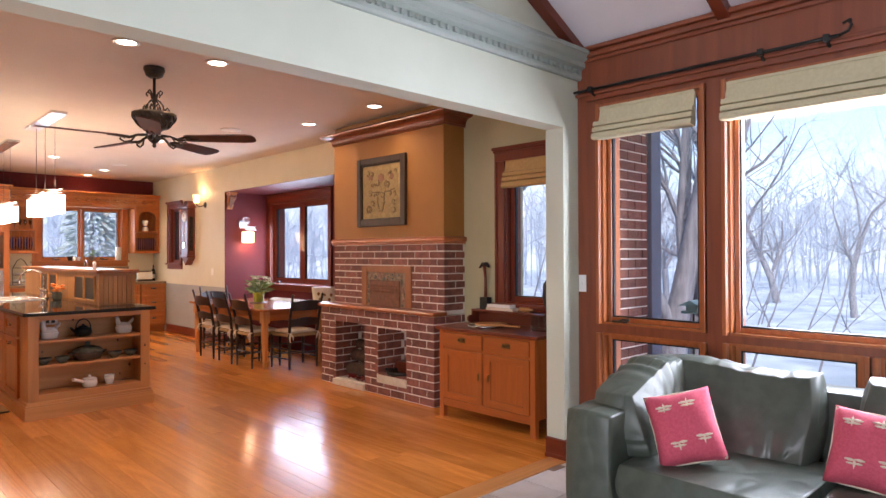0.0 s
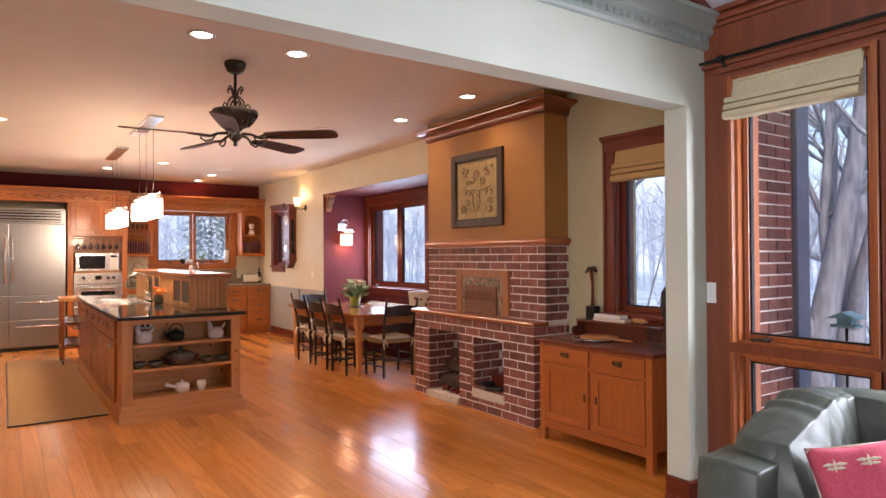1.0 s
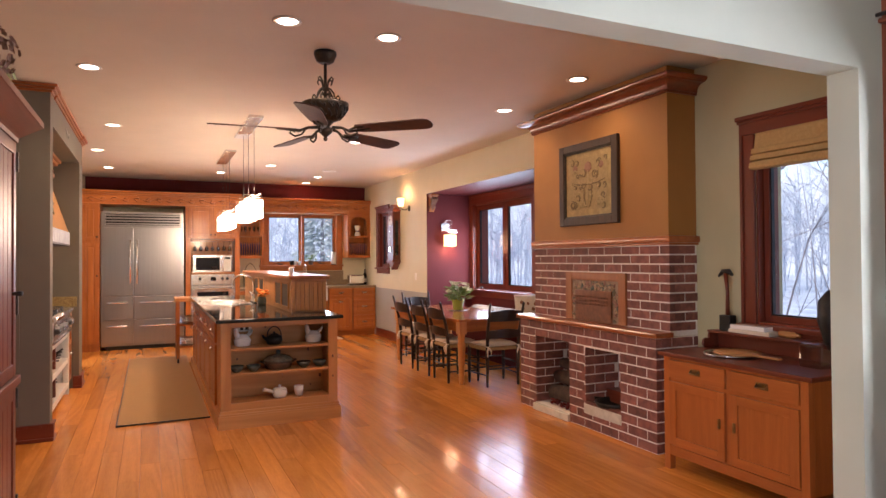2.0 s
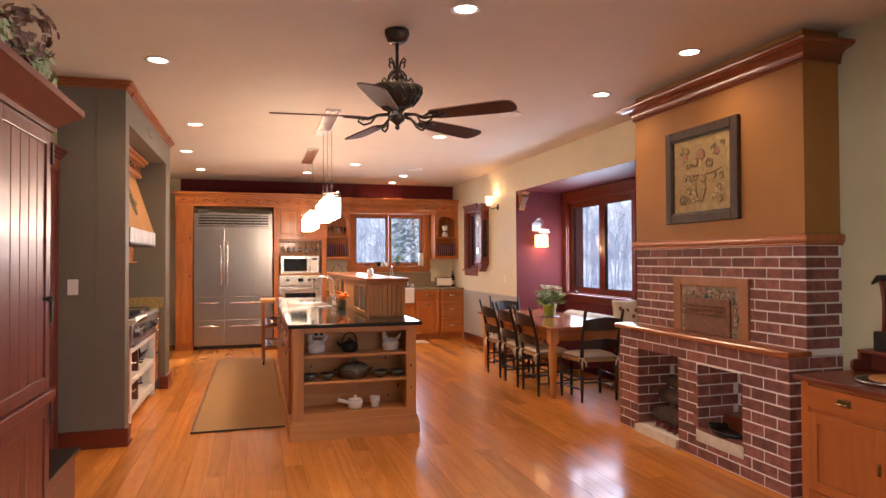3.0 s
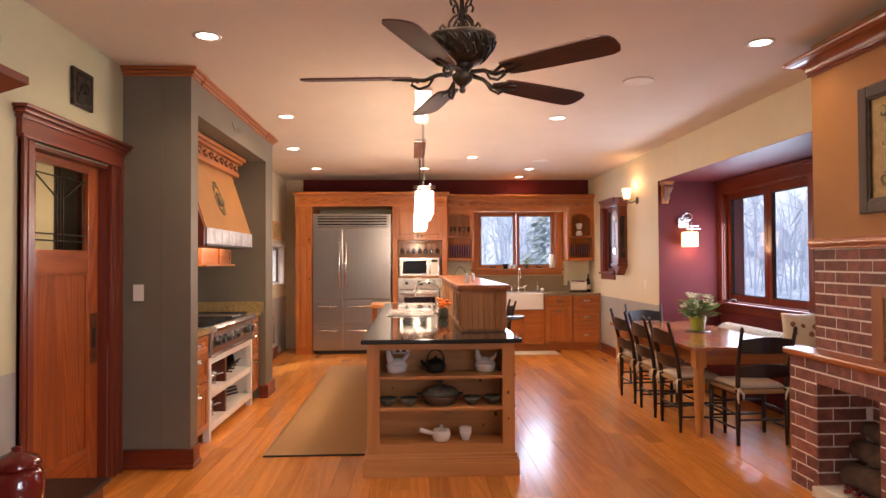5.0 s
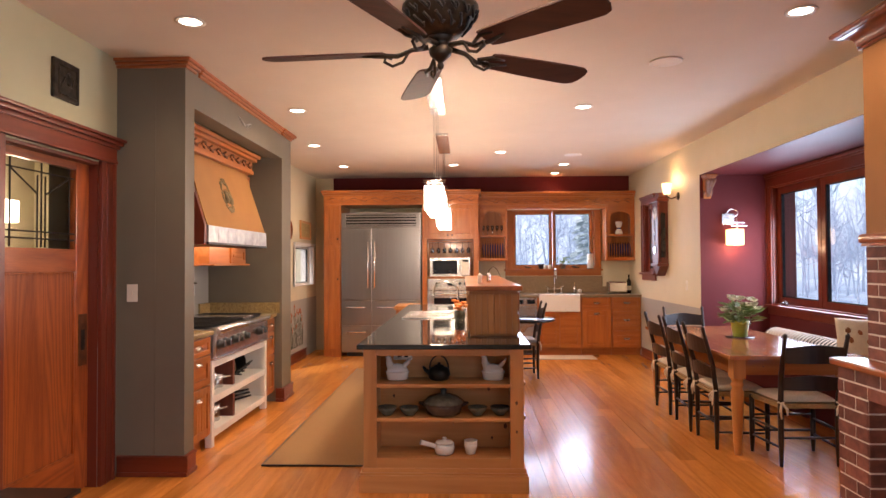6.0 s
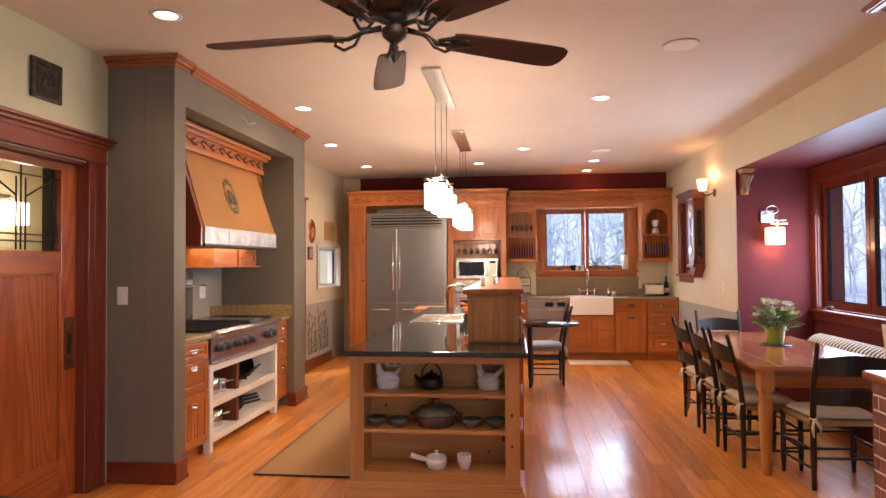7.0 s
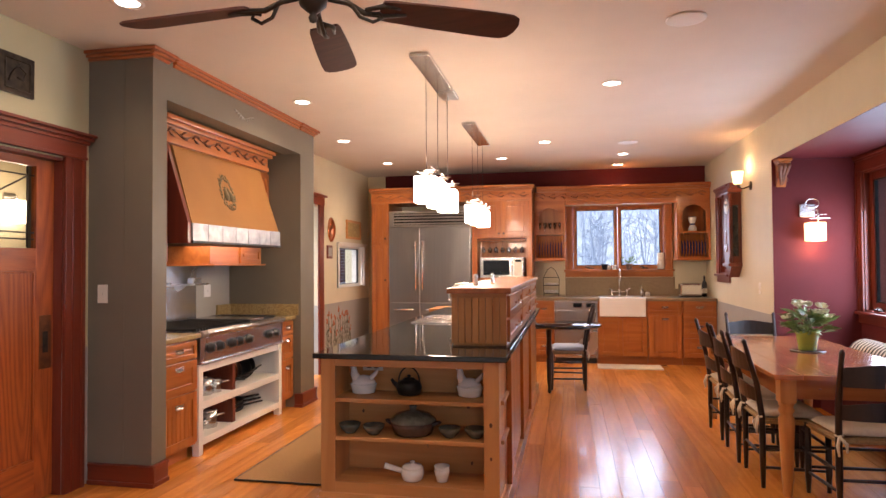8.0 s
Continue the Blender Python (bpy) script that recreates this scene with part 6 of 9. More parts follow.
def plate_cabinet(a0, a1, label):
    """A small upper cabinet: arched niche above, plate rack below."""
    cb = thing("plate_cabinet", label, "cabinet", ((a0 + a1) / 2, 13.25, 1.48), "upper cabinets by the window")
    bm = bo(fu, a0, 0, 1.49, a0 + 0.03, 0.345, 2.365, 0.003)
    bm_on(bm, fu, a1 - 0.03, 0, 1.49, a1, 0.345, 2.365, 0.003)
    for z in (1.49, 1.86):
        bm_on(bm, fu, a0 + 0.03, 0, z, a1 - 0.03, 0.345, z + 0.025, 0.003)
    bm_on(bm, fu, a0 + 0.03, 0.30, 1.515, a1 - 0.03, 0.345, 2.365)
    bm_on(bm, fu, a0 - 0.01, -0.02, 1.465, a1 + (0.01 if a1 < 5 else 0), 0.345, 1.492, 0.005)
    part("carcass", bm, PINE["z"], cb)
    ac, w_ = (a0 + a1) / 2, (a1 - a0) / 2 - 0.065
    pts = [(a0 + 0.03, 1.885), (a0 + 0.065, 1.885)] + [(ac - w_ * math.cos(math.pi * k / 12), 2.12 + 0.14 * math.sin(math.pi * k / 12)) for k in range(13)] + [(a1 - 0.065, 1.885), (a1 - 0.03, 1.885), (a1 - 0.03, 2.365), (a0 + 0.03, 2.365)]
    bm = bmesh.new()
    prism(bm, pts, "y", YU - 0.012, YU + 0.01)
    bmesh.ops.triangulate(bm, faces=[g for g in bm.faces if len(g.verts) > 4])
    part("arch", bm, PINE["x"], cb)
    n = 10
    for k in range(n):
        a = a0 + 0.05 + (a1 - a0 - 0.10) * k / (n - 1)
        part("peg", tube(bmesh.new(), [fu(a, 0.01, 1.515), fu(a, 0.01, 1.86)], 0.006, 6), PINE["z"], cb)
    for k in range(n - 1):
        a = a0 + 0.05 + (a1 - a0 - 0.10) * (k + 0.5) / (n - 1)
        bm = lathe(bmesh.new(), [(0, -0.004), (0.07, -0.003), (0.125, 0.006), (0.125, 0.010), (0.07, 0.004), (0, 0.003)], 24)
        bmesh.ops.transform(bm, verts=bm.verts, matrix=Matrix.Translation(fu(a, 0.155, 1.641)) @ Matrix.Rotation(math.pi / 2, 4, "Y"))
        ob = solid("plate", bm, BLUEP, "dark blue plate standing in the rack", "plate", "plates in the racks")
    return cb


plate_cabinet(3.02, 3.48, "pine plate rack cabinet with arched niche of glasses")
plate_cabinet(5.06, 5.515, "pine plate rack cabinet with arched niche and vase")
for k in range(5):
    a = 3.10 + 0.075 * k
    ob = thing("drinking_glass", "clear stemmed glass in the arched niche", "glass", (a, 13.2, 1.885), "glasses in the niche")
    part("bowl", lathe(bmesh.new(), [(0.026, 0), (0.026, 0.004), (0.004, 0.01), (0.004, 0.06), (0.022, 0.09), (0.026, 0.16), (0.024, 0.16), (0.018, 0.09), (0.0, 0.07)], 14, (a, 13.2, 1.885)), CRYSTAL, ob)
ob = thing("vase", "white and blue ceramic vase in the niche", "vase", (5.29, 13.2, 1.885))
part("body", lathe(bmesh.new(), [(0.045, 0), (0.06, 0.01), (0.055, 0.05), (0.03, 0.10), (0.05, 0.15), (0.058, 0.19), (0.05, 0.21), (0.0, 0.2)], 22, (5.29, 13.2, 1.885)), CERAMIC, ob)
part("band", lathe(bmesh.new(), [(0.035, 0.09), (0.0325, 0.10), (0.036, 0.11)], 22, (5.29, 13.2, 1.885)), BLUEP, ob)
solid("window_valance", bo(fu, 3.482, 0.0, 2.30, 5.058, 0.03, 2.364, 0.004), PINE["x"], "pine valance board over the window", "valance")
# base run
YB = 12.78
fbz = on_north(YB)


def base_unit(a0, a1, rows, label):
    cb = thing("base_cabinet", label, "cabinet", ((a0 + a1) / 2, 13.1, 0), "base cabinets under the window")
    part("body", bo(fbz, a0, 0, 0.10, a1, NORTH - YB, 0.895, 0.003), PINE["z"], cb)
    part("toe_kick", bo(fbz, a0, 0.06, 0.0, a1, 0.6, 0.10), PINE["x"], cb)
    for z0, z1, cols, kind in rows:
        wd_ = (a1 - a0 - 0.02) / cols
        for c in range(cols):
            p, q = a0 + 0.01 + c * wd_ + 0.004, a0 + 0.01 + (c + 1) * wd_ - 0.004
            d = door_panel(cb, fbz, p, q, z0, z1, PINE, "z" if kind == "door" else "x", z1 - z0 > 0.2, 0, "cabinet_door" if kind == "door" else "drawer")
            if kind != "plain":
                cup_pull(d, fbz, (p + q) / 2, (z0 + z1) / 2 if kind == "drawer" else z1 - 0.05)
    return cb


base_unit(3.02, 3.31, [(0.12, 0.36, 1, "drawer"), (0.38, 0.64, 1, "drawer"), (0.66, 0.885, 1, "drawer")], "pine drawer cabinet beside the dishwasher")
dw = thing("dishwasher", "stainless steel dishwasher in the cabinet run", "dishwasher", (3.6, 13.1, 0))
part("body", bo(fbz, 3.315, 0.0, 0.08, 3.915, 0.6, 0.895, 0.003), STEEL, dw)
part("door", bo(fbz, 3.32, -0.02, 0.12, 3.91, 0, 0.76, 0.005), STEEL, dw)
part("control_panel", bo(fbz, 3.32, -0.02, 0.77, 3.91, 0, 0.885, 0.005), STEEL, dw)
for a in (3.58, 3.76):
    part("display", bo(fbz, a, -0.023, 0.80, a + 0.12, -0.019, 0.86), BLACKG, dw)
part("toe_kick", bo(fbz, 3.33, 0.05, 0.0, 3.90, 0.3, 0.08), BLACK, dw)
base_unit(3.92, 4.60, [(0.12, 0.655, 2, "plain")], "pine sink cabinet with two raised doors")
base_unit(4.605, 5.06, [(0.12, 0.69, 1, "door"), (0.72, 0.885, 1, "drawer")], "pine cabinet with a drawer over a door")
base_unit(5.065, 5.515, [(0.12, 0.38, 1, "drawer"), (0.40, 0.68, 1, "drawer"), (0.72, 0.885, 1, "drawer")], "pine three drawer cabinet")
sk = thing("farmhouse_sink", "white ceramic farmhouse sink", "sink", (4.26, 12.9, 0.67))
part("apron", bo(fbz, 3.945, -0.05, 0.675, 4.575, 0.45, 0.945, 0.012), CERAMIC, sk)
bm = bo(fbz, 3.0, -0.03, 0.896, 3.942, NORTH - YB, 0.935, 0.005)
bm_on(bm, fbz, 4.578, -0.03, 0.896, WR - 0.003, NORTH - YB, 0.935, 0.005)
bm_on(bm, fbz, 3.942, 0.452, 0.896, 4.578, NORTH - YB, 0.935, 0.003)
solid("worktop", bm, STONE, "brown stone worktop along the window wall", "worktop")
solid("backsplash", bm_on(bo(on_north(NORTH), 3.47, -0.02, 0.936, 5.07, -0.002, 1.215, 0.003), on_north(NORTH), 5.07, -0.02, 0.936, WR - 0.004, -0.002, 1.04, 0.003), STONE, "brown stone backsplash under the window", "backsplash")
tap("bridge_tap", (4.26, 13.30, 0.936), -90, 0.40, 0.2, "polished chrome bridge tap at the sink")
for i, (x, r_, h, mt, lab) in enumerate(((4.58, 0.025, 0.13, STEEL, "steel soap dispenser beside the sink"), (4.66, 0.035, 0.07, CERAMIC, "small white sponge pot beside the sink"))):
    ob = thing("soap_dispenser" if i == 0 else "sponge_pot", lab, "soap" if i == 0 else "pot", (x, 13.26, 0.936))
    part("body", lathe(bmesh.new(), [(r_, 0), (r_, h * 0.8), (r_ * 0.5, h * 0.9), (r_ * 0.35, h)], 16, (x, 13.26, 0.936)), mt, ob)
    if i == 0:
        part("pump", tube(bmesh.new(), [(x, 13.26, 0.936 + h), (x, 13.26, 0.98 + h), (x, 13.22, 0.98 + h)], 0.006), CHROME, ob)
ts = thing("toaster", "chrome toaster on the stone worktop", "toaster", (5.22, 13.15, 0.936))
part("shell", box(5.08, 13.05, 0.95, 5.38, 13.22, 1.13, 0.025), CHROME, ts)
part("base", box(5.085, 13.055, 0.936, 5.375, 13.215, 0.952, 0.003), BLACK, ts)
for y in (13.10, 13.16):
    part("slot", box(5.11, y, 1.128, 5.35, y + 0.025, 1.132), BLACK, ts)
part("lever", box(5.38, 13.12, 1.05, 5.40, 13.15, 1.065, 0.004), BLACK, ts)
ob = thing("wine_bottle", "dark wine bottle with a pale label", "bottle", (5.44, 13.2, 0.936))
part("bottle", lathe(bmesh.new(), [(0.034, 0), (0.037, 0.01), (0.037, 0.18), (0.03, 0.21), (0.014, 0.235), (0.013, 0.295), (0.016, 0.30), (0.0, 0.305)], 20, (5.44, 13.2, 0.936)), BLACKG, ob)
part("label", lathe(bmesh.new(), [(0.0372, 0.05), (0.038, 0.052), (0.038, 0.12), (0.0372, 0.122)], 20, (5.44, 13.2, 0.936)), PLASTW, ob)
ob = thing("plate_stand", "wire stand with stacked plates on the worktop", "plate stand", (3.26, 13.2, 0.936))
bm = bmesh.new()
for s in (-1, 1):
    tube(bm, [(3.26 + s * 0.11, 13.2, 0.938), (3.26 + s * 0.12, 13.2, 1.2), (3.26 + s * 0.06, 13.2, 1.33), (3.26, 13.2, 1.38)], 0.005, 6)
for z in (0.98, 1.10, 1.22):
    tube(bm, [(3.26 + 0.12 * math.cos(t), 13.2 + 0.1 * math.sin(t), z) for t in [2 * math.pi * k / 20 for k in range(21)]], 0.004, 6, False)
part("wire_frame", bm, IRON, ob)
for z in (0.985, 1.0, 1.015, 1.105, 1.12):
    part("plate", lathe(bmesh.new(), [(0.06, 0), (0.11, 0.012), (0.11, 0.015), (0.06, 0.005), (0, 0.004)], 24, (3.26, 13.2, z)), CERAMIC, ob)
# sill things
for i, (x, lab) in enumerate(((4.42, "terracotta pot with a small plant on the sill"), (4.06, "small dark pot on the sill"))):
    ob = thing("potted_plant" if i == 0 else "sill_pot", lab, "plant" if i == 0 else "pot", (x, 13.42, 1.33))
    part("pot", lathe(bmesh.new(), [(0.035, 0), (0.05, 0.07), (0.054, 0.072), (0.054, 0.085), (0.0, 0.08)], 18, (x, 13.425, 1.331)), DTILE if i == 0 else IRON, ob)
    if i == 0:
        bm = bmesh.new()
        for k in range(26):
            t, e = r2.uniform(0, 6.28), r2.uniform(0.04, 0.12)
            c = (x + e * math.cos(t), 13.425 + 0.4 * e * math.sin(t), 1.41 + r2.uniform(0.02, 0.11))
            tube(bm, [(x, 13.425, 1.41), c], [0.002, 0.001], 4)
            lathe(bm, [(0, -0.01), (0.02, 0), (0, 0.012)], 6, c, (1, 0.5))
        part("leaves", bm, LEAF, ob)
for a in (4.12, 4.20):
    solid("tumbler", lathe(bmesh.new(), [(0.03, 0), (0.034, 0.07), (0.032, 0.07), (0.028, 0.004), (0, 0.004)], 14, (a, 13.43, 1.331)), CERAMIC, "small white tumbler on the window sill", "tumbler", "tumblers on the sill")
ob = thing("paper_towel", "paper towel roll on a stand by the window", "paper towel", (4.87, 13.4, 1.33))
part("roll", lathe(bmesh.new(), [(0.012, 0.01), (0.05, 0.01), (0.05, 0.25), (0.012, 0.25)], 20, (4.87, 13.41, 1.331)), WHITEP, ob)
part("stand", lathe(bmesh.new(), [(0.055, 0), (0.055, 0.01), (0.011, 0.012), (0.011, 0.28), (0, 0.29)], 16, (4.87, 13.41, 1.331)), IRON, ob)
solid("bath_mat", box(3.9, 12.35, 0.0, 4.75, 12.72, 0.012, 0.005), LINEN, "pale cotton mat in front of the sink", "mat")
# left wall pictures and stencil
fo = lambda a, d, z: (0.302 - d, a, z)
ob = thing("copper_pan_lid", "round copper mould hung on the wall", "copper mould", (0.31, 11.75, 1.9))
bm = lathe(bmesh.new(), [(0.0, 0.035), (0.05, 0.04), (0.10, 0.03), (0.14, 0.012), (0.15, 0.0), (0, 0.001)], 28, squash=(1.15, 0.95))
bmesh.ops.transform(bm, verts=bm.verts, matrix=Matrix.Translation((0.303, 11.78, 1.92)) @ Matrix.Rotation(math.pi / 2, 4, "Y"))
part("disc", bm, COPPER, ob)
ob = thing("small_picture", "small framed still life on the cream wall", "picture", (0.31, 12.5, 1.95))
bm = bo(fo, 12.36, -0.025, 1.82, 12.40, 0, 2.10, 0.004)
for q in ((12.96, 1.82, 13.0, 2.10),):
    bm_on(bm, fo, q[0], -0.025, q[1], q[2], 0, q[3], 0.004)
bm_on(bm, fo, 12.40, -0.025, 1.82, 12.96, 0, 1.855, 0.004), bm_on(bm, fo, 12.40, -0.025, 2.065, 12.96, 0, 2.10, 0.004)
part("frame", bm, KNOTTY["y"], ob)
part("print", bo(fo, 12.40, -0.012, 1.855, 12.96, 0, 2.065), PARCH, ob)
bm = bmesh.new()
for k in range(16):
    lathe(bm, [(0, -0.02), (0.03, -0.008), (0.03, 0.008), (0, 0.02)], 8, (0.3155, 12.5 + r2.uniform(0, 0.34), 1.9 + r2.uniform(0, 0.11)), (0.1, 1))
tagged(part("painted_fruit", bm, PARCH2, ob), kind="stuff")
ob = thing("small_picture", "tiny dark framed plaque on the cream wall", "picture", (0.31, 11.7, 1.6))
part("frame", bo(fo, 11.60, -0.02, 1.52, 11.78, 0, 1.70, 0.005), MAHOG["z"], ob)
part("print", bo(fo, 11.63, -0.022, 1.55, 11.75, -0.018, 1.67), GREY, ob)
RUST = surf("rust_paint", (0.42, 0.13, 0.05), (0.34, 0.10, 0.04), 30, 0.8, bump=0)
STEMG = surf("stencil_green", (0.13, 0.14, 0.10), (0.10, 0.11, 0.08), 30, 0.8, bump=0)
ob = thing("stencilled_flowers", "stencilled red flowers on the grey lower wall", "wall painting", (0.305, 12.1, 0.2))
bs, bf = bmesh.new(), bmesh.new()
for k in range(16):
    a = 11.62 + 0.062 * k + r2.uniform(-0.02, 0.02)
    h = r2.uniform(0.45, 0.82)
    tube(bs, [fo(a, -0.001, 0.2), fo(a + r2.uniform(-0.03, 0.03), -0.001, h)], 0.0035, 4)
    for j in range(6):
        z = 0.22 + (h - 0.3) * j / 6
        tube(bs, [fo(a, -0.001, z), fo(a + r2.uniform(-0.07, 0.07), -0.001, z + 0.06)], [0.010, 0.001], 4)
    for j in range(5):
        lathe(bf, [(0, -0.022), (0.026, 0), (0, 0.022)], 7, fo(a + r2.uniform(-0.03, 0.03), -0.001, h + r2.uniform(-0.03, 0.04)), (0.1, 1))
part("stems", bs, STEMG, ob)
part("blossoms", bf, RUST, ob)

# ---- dining ----
TX0, TX1, TY0, TY1, TZ = 4.73, 5.70, 7.60, 9.78, 0.75
tb = thing("dining_table", "polished reddish pine farmhouse dining table", "table", (5.2, 8.7, 0))
TABW = {a: wood("table_pine_" + a, (0.48, 0.18, 0.06), (0.36, 0.12, 0.038), a, 12, 0.2, 0.15, 0.5, 0.06) for a in "xyz"}
for k in range(6):
    w_ = (TX1 - TX0) / 6
    part("plank", box(TX0 + k * w_ + 0.0006, TY0, TZ - 0.028, TX0 + (k + 1) * w_ - 0.0006, TY1, TZ, 0.004 if k in (0, 5) else 0.002), TABW["y"], tb)
bm = box(TX0 + 0.06, TY0 + 0.06, 0.60, TX1 - 0.06, TY0 + 0.085, 0.722)
part("apron", bm, TABW["x"], tb)
part("apron", box(TX0 + 0.06, TY1 - 0.085, 0.60, TX1 - 0.06, TY1 - 0.06, 0.722), TABW["x"], tb)
part("apron", box(TX0 + 0.06, TY0 + 0.085, 0.60, TX0 + 0.085, TY1 - 0.085, 0.722), TABW["y"], tb)
part("apron", box(TX1 - 0.085, TY0 + 0.085, 0.60, TX1 - 0.06, TY1 - 0.085, 0.722), TABW["y"], tb)
for x in (TX0 + 0.09, TX1 - 0.09):
    for y in (TY0 + 0.09, TY1 - 0.09):
        bm = bx(bmesh.new(), x - 0.046, y - 0.046, 0.575, x + 0.046, y + 0.046, 0.722, 0.003)
        lathe(bm, [(0.022, 0), (0.026, 0.02), (0.032, 0.10), (0.044, 0.40), (0.046, 0.47), (0.034, 0.50), (0.044, 0.515), (0.046, 0.53), (0.036, 0.545), (0.044, 0.56), (0.044, 0.578)], 20, (x, y, 0))
        part("leg", bm, KNOTTY["z"], tb, "turned honey pine leg")
part("peg", lathe(bmesh.new(), [(0.006, 0), (0.006, 0.004)], 8, (5.0, TY0 + 0.057, 0.66)), DARKW, tb)


def chair(cushion, label, group="ladder-back dining chairs"):
    """A ladder-back chair that faces +y, its back posts at y 0."""
    ch = thing("dining_chair", label, "chair", (0, 0, 0), group)
    W, D, SH = 0.20, 0.37, 0.44
    for s in (-1, 1):
        part("back_post", tube(bmesh.new(), [(s * W, 0, 0), (s * W, 0, 0.2), (s * W, 0, SH), (s * (W + 0.008), -0.03, 0.65), (s * (W + 0.015), -0.10, 0.91), (s * (W + 0.015), -0.104, 0.925), (s * (W + 0.016), -0.11, 0.945)], [0.013, 0.019, 0.019, 0.018, 0.014, 0.017, 0.006], 10), DARKW, ch)
        part("front_leg", tube(bmesh.new(), [(s * (W + 0.03), D, 0), (s * (W + 0.03), D, 0.12), (s * (W + 0.03), D, SH - 0.01)], [0.012, 0.019, 0.018], 10), DARKW, ch)
        for z in (0.13, 0.25):
            part("stretcher", tube(bmesh.new(), [(s * W, 0, z), (s * (W + 0.015), D / 2, z), (s * (W + 0.03), D, z)], [0.008, 0.011, 0.008], 8), DARKW, ch)
    for z in (0.16, 0.28):
        part("stretcher", tube(bmesh.new(), [(-W - 0.03, D, z), (0, D, z), (W + 0.03, D, z)], [0.008, 0.011, 0.008], 8), DARKW, ch)
    part("stretcher", tube(bmesh.new(), [(-W, 0, 0.2), (0, 0, 0.2), (W, 0, 0.2)], [0.008, 0.011, 0.008], 8), DARKW, ch)
    for z, h, yb in ((0.79, 0.11, -0.075), (0.585, 0.085, -0.028)):
        bm = bmesh.new()
        rows = []
        for i in range(9):
            t = i / 8
            x = -W - 0.005 + (2 * W + 0.01) * t
            bow = 0.035 * math.sin(math.pi * t)
            top = z + h / 2 + 0.022 * math.sin(math.pi * t) ** 1.5
            rows.append([bm.verts.new((x, yb - bow - 0.006 * k - 0.1 * dz, z_)) for k, z_, dz in ((0, z - h / 2, -h / 2), (0, top, h / 2), (1, top, h / 2), (1, z - h / 2, -h / 2))])
        for r, q in zip(rows, rows[1:]):
            for j in range(4):
                bm.faces.new((r[j], q[j], q[(j + 1) % 4], r[(j + 1) % 4]))
        bm.faces.new(rows[0]), bm.faces.new(rows[-1][::-1])
        bmesh.ops.recalc_face_normals(bm, faces=bm.faces)
        part("slat", bm, DARKW, ch)
    bm = bmesh.new()
    prism(bm, [(-W - 0.012, -0.012), (W + 0.012, -0.012), (W + 0.045, D + 0.018), (-W - 0.045, D + 0.018)], "z", SH - 0.035, SH)
    bmesh.ops.bevel(bm, geom=bm.edges[:], offset=0.012, segments=2, affect="EDGES")
    part("seat", bm, RUSH, ch, "woven rush seat")
    if cushion:
        bm = bmesh.new()
        n = 12
        grid = []
        for i in range(n + 1):
            row = []
            for j in range(n + 1):
                u, v = i / n * 2 - 1, j / n * 2 - 1
                e = max(0.0, (1 - u ** 6) * (1 - v ** 6)) ** 0.5
                row.append((u * (W + 0.005 + 0.02 * (v + 1) / 2), D / 2 + v * (D / 2 + 0.005), e))
            grid.append(row)
        up = [[bm.verts.new((x, y, SH + 0.016 + 0.034 * e)) for x, y, e in r] for r in grid]
        dn = [[bm.verts.new((x, y, SH + 0.016 - 0.015 * e)) for x, y, e in r] for r in grid]
        for i in range(n):
            for j in range(n):
                bm.faces.new((up[i][j], up[i + 1][j], up[i + 1][j + 1], up[i][j + 1])).smooth = True
                bm.faces.new((dn[i][j], dn[i][j + 1], dn[i + 1][j + 1], dn[i + 1][j])).smooth = True
        bmesh.ops.remove_doubles(bm, verts=bm.verts, dist=0.0008)
        cu = part("cushion", bm, cushion, ch, "soft tied seat cushion")
        for s in (-1, 1):
            bm = tube(bmesh.new(), [(s * (W - 0.03), 0.01, SH + 0.02), (s * (W + 0.022), -0.01, SH + 0.012), (s * (W + 0.012), -0.026, SH + 0.008), (s * (W - 0.02), -0.012, SH + 0.014)], 0.007, 6)
            tube(bm, [(s * (W + 0.005), -0.026, SH + 0.01), (s * (W + 0.02), -0.04, SH - 0.04), (s * (W + 0.012), -0.036, SH - 0.10)], [0.008, 0.010, 0.005], 6)
            tube(bm, [(s * (W + 0.005), -0.026, SH + 0.01), (s * (W - 0.025), -0.042, SH - 0.03), (s * (W - 0.03), -0.036, SH - 0.075)], [0.008, 0.010, 0.005], 6)
            part("tie", bm, CREAMF, cu)
    return ch


c = chair(LINEN, "dark ladder-back chair with a cream cushion")
c.matrix_basis = pose(5.205, 7.42, 0, 0, 0, 1)
for x, y, a in ((4.72, 8.03, -90), (4.71, 8.55, -92), (4.72, 9.14, -89), (5.24, 9.98, 182)):
    copy_thing(c, pose(x, y, 0, 0, 0, a))
# bistro table and chair by the island
bt = thing("bistro_table", "round black topped leaf table joined to the island", "table", (3.47, 10.5, 0))
part("top", lathe(bmesh.new(), [(0.0, 0.745), (0.35, 0.745), (0.365, 0.755), (0.365, 0.770), (0.355, 0.778), (0.0, 0.779)], 40, (3.50, 10.5, 0)), BLACKG, bt)
part("leg", lathe(bmesh.new(), [(0.016, 0), (0.022, 0.03), (0.016, 0.06), (0.026, 0.14), (0.03, 0.36), (0.02, 0.40), (0.032, 0.44), (0.026, 0.60), (0.034, 0.72), (0.034, 0.746)], 16, (3.30, 10.6, 0)), DARKW, bt)
part("bracket", box(3.165, 10.47, 0.715, 3.34, 10.53, 0.746, 0.004), DARKW, bt)
c2 = chair(BLUECUSH, "dark ladder-back chair with a pale blue cushion", "chair at the bistro table")
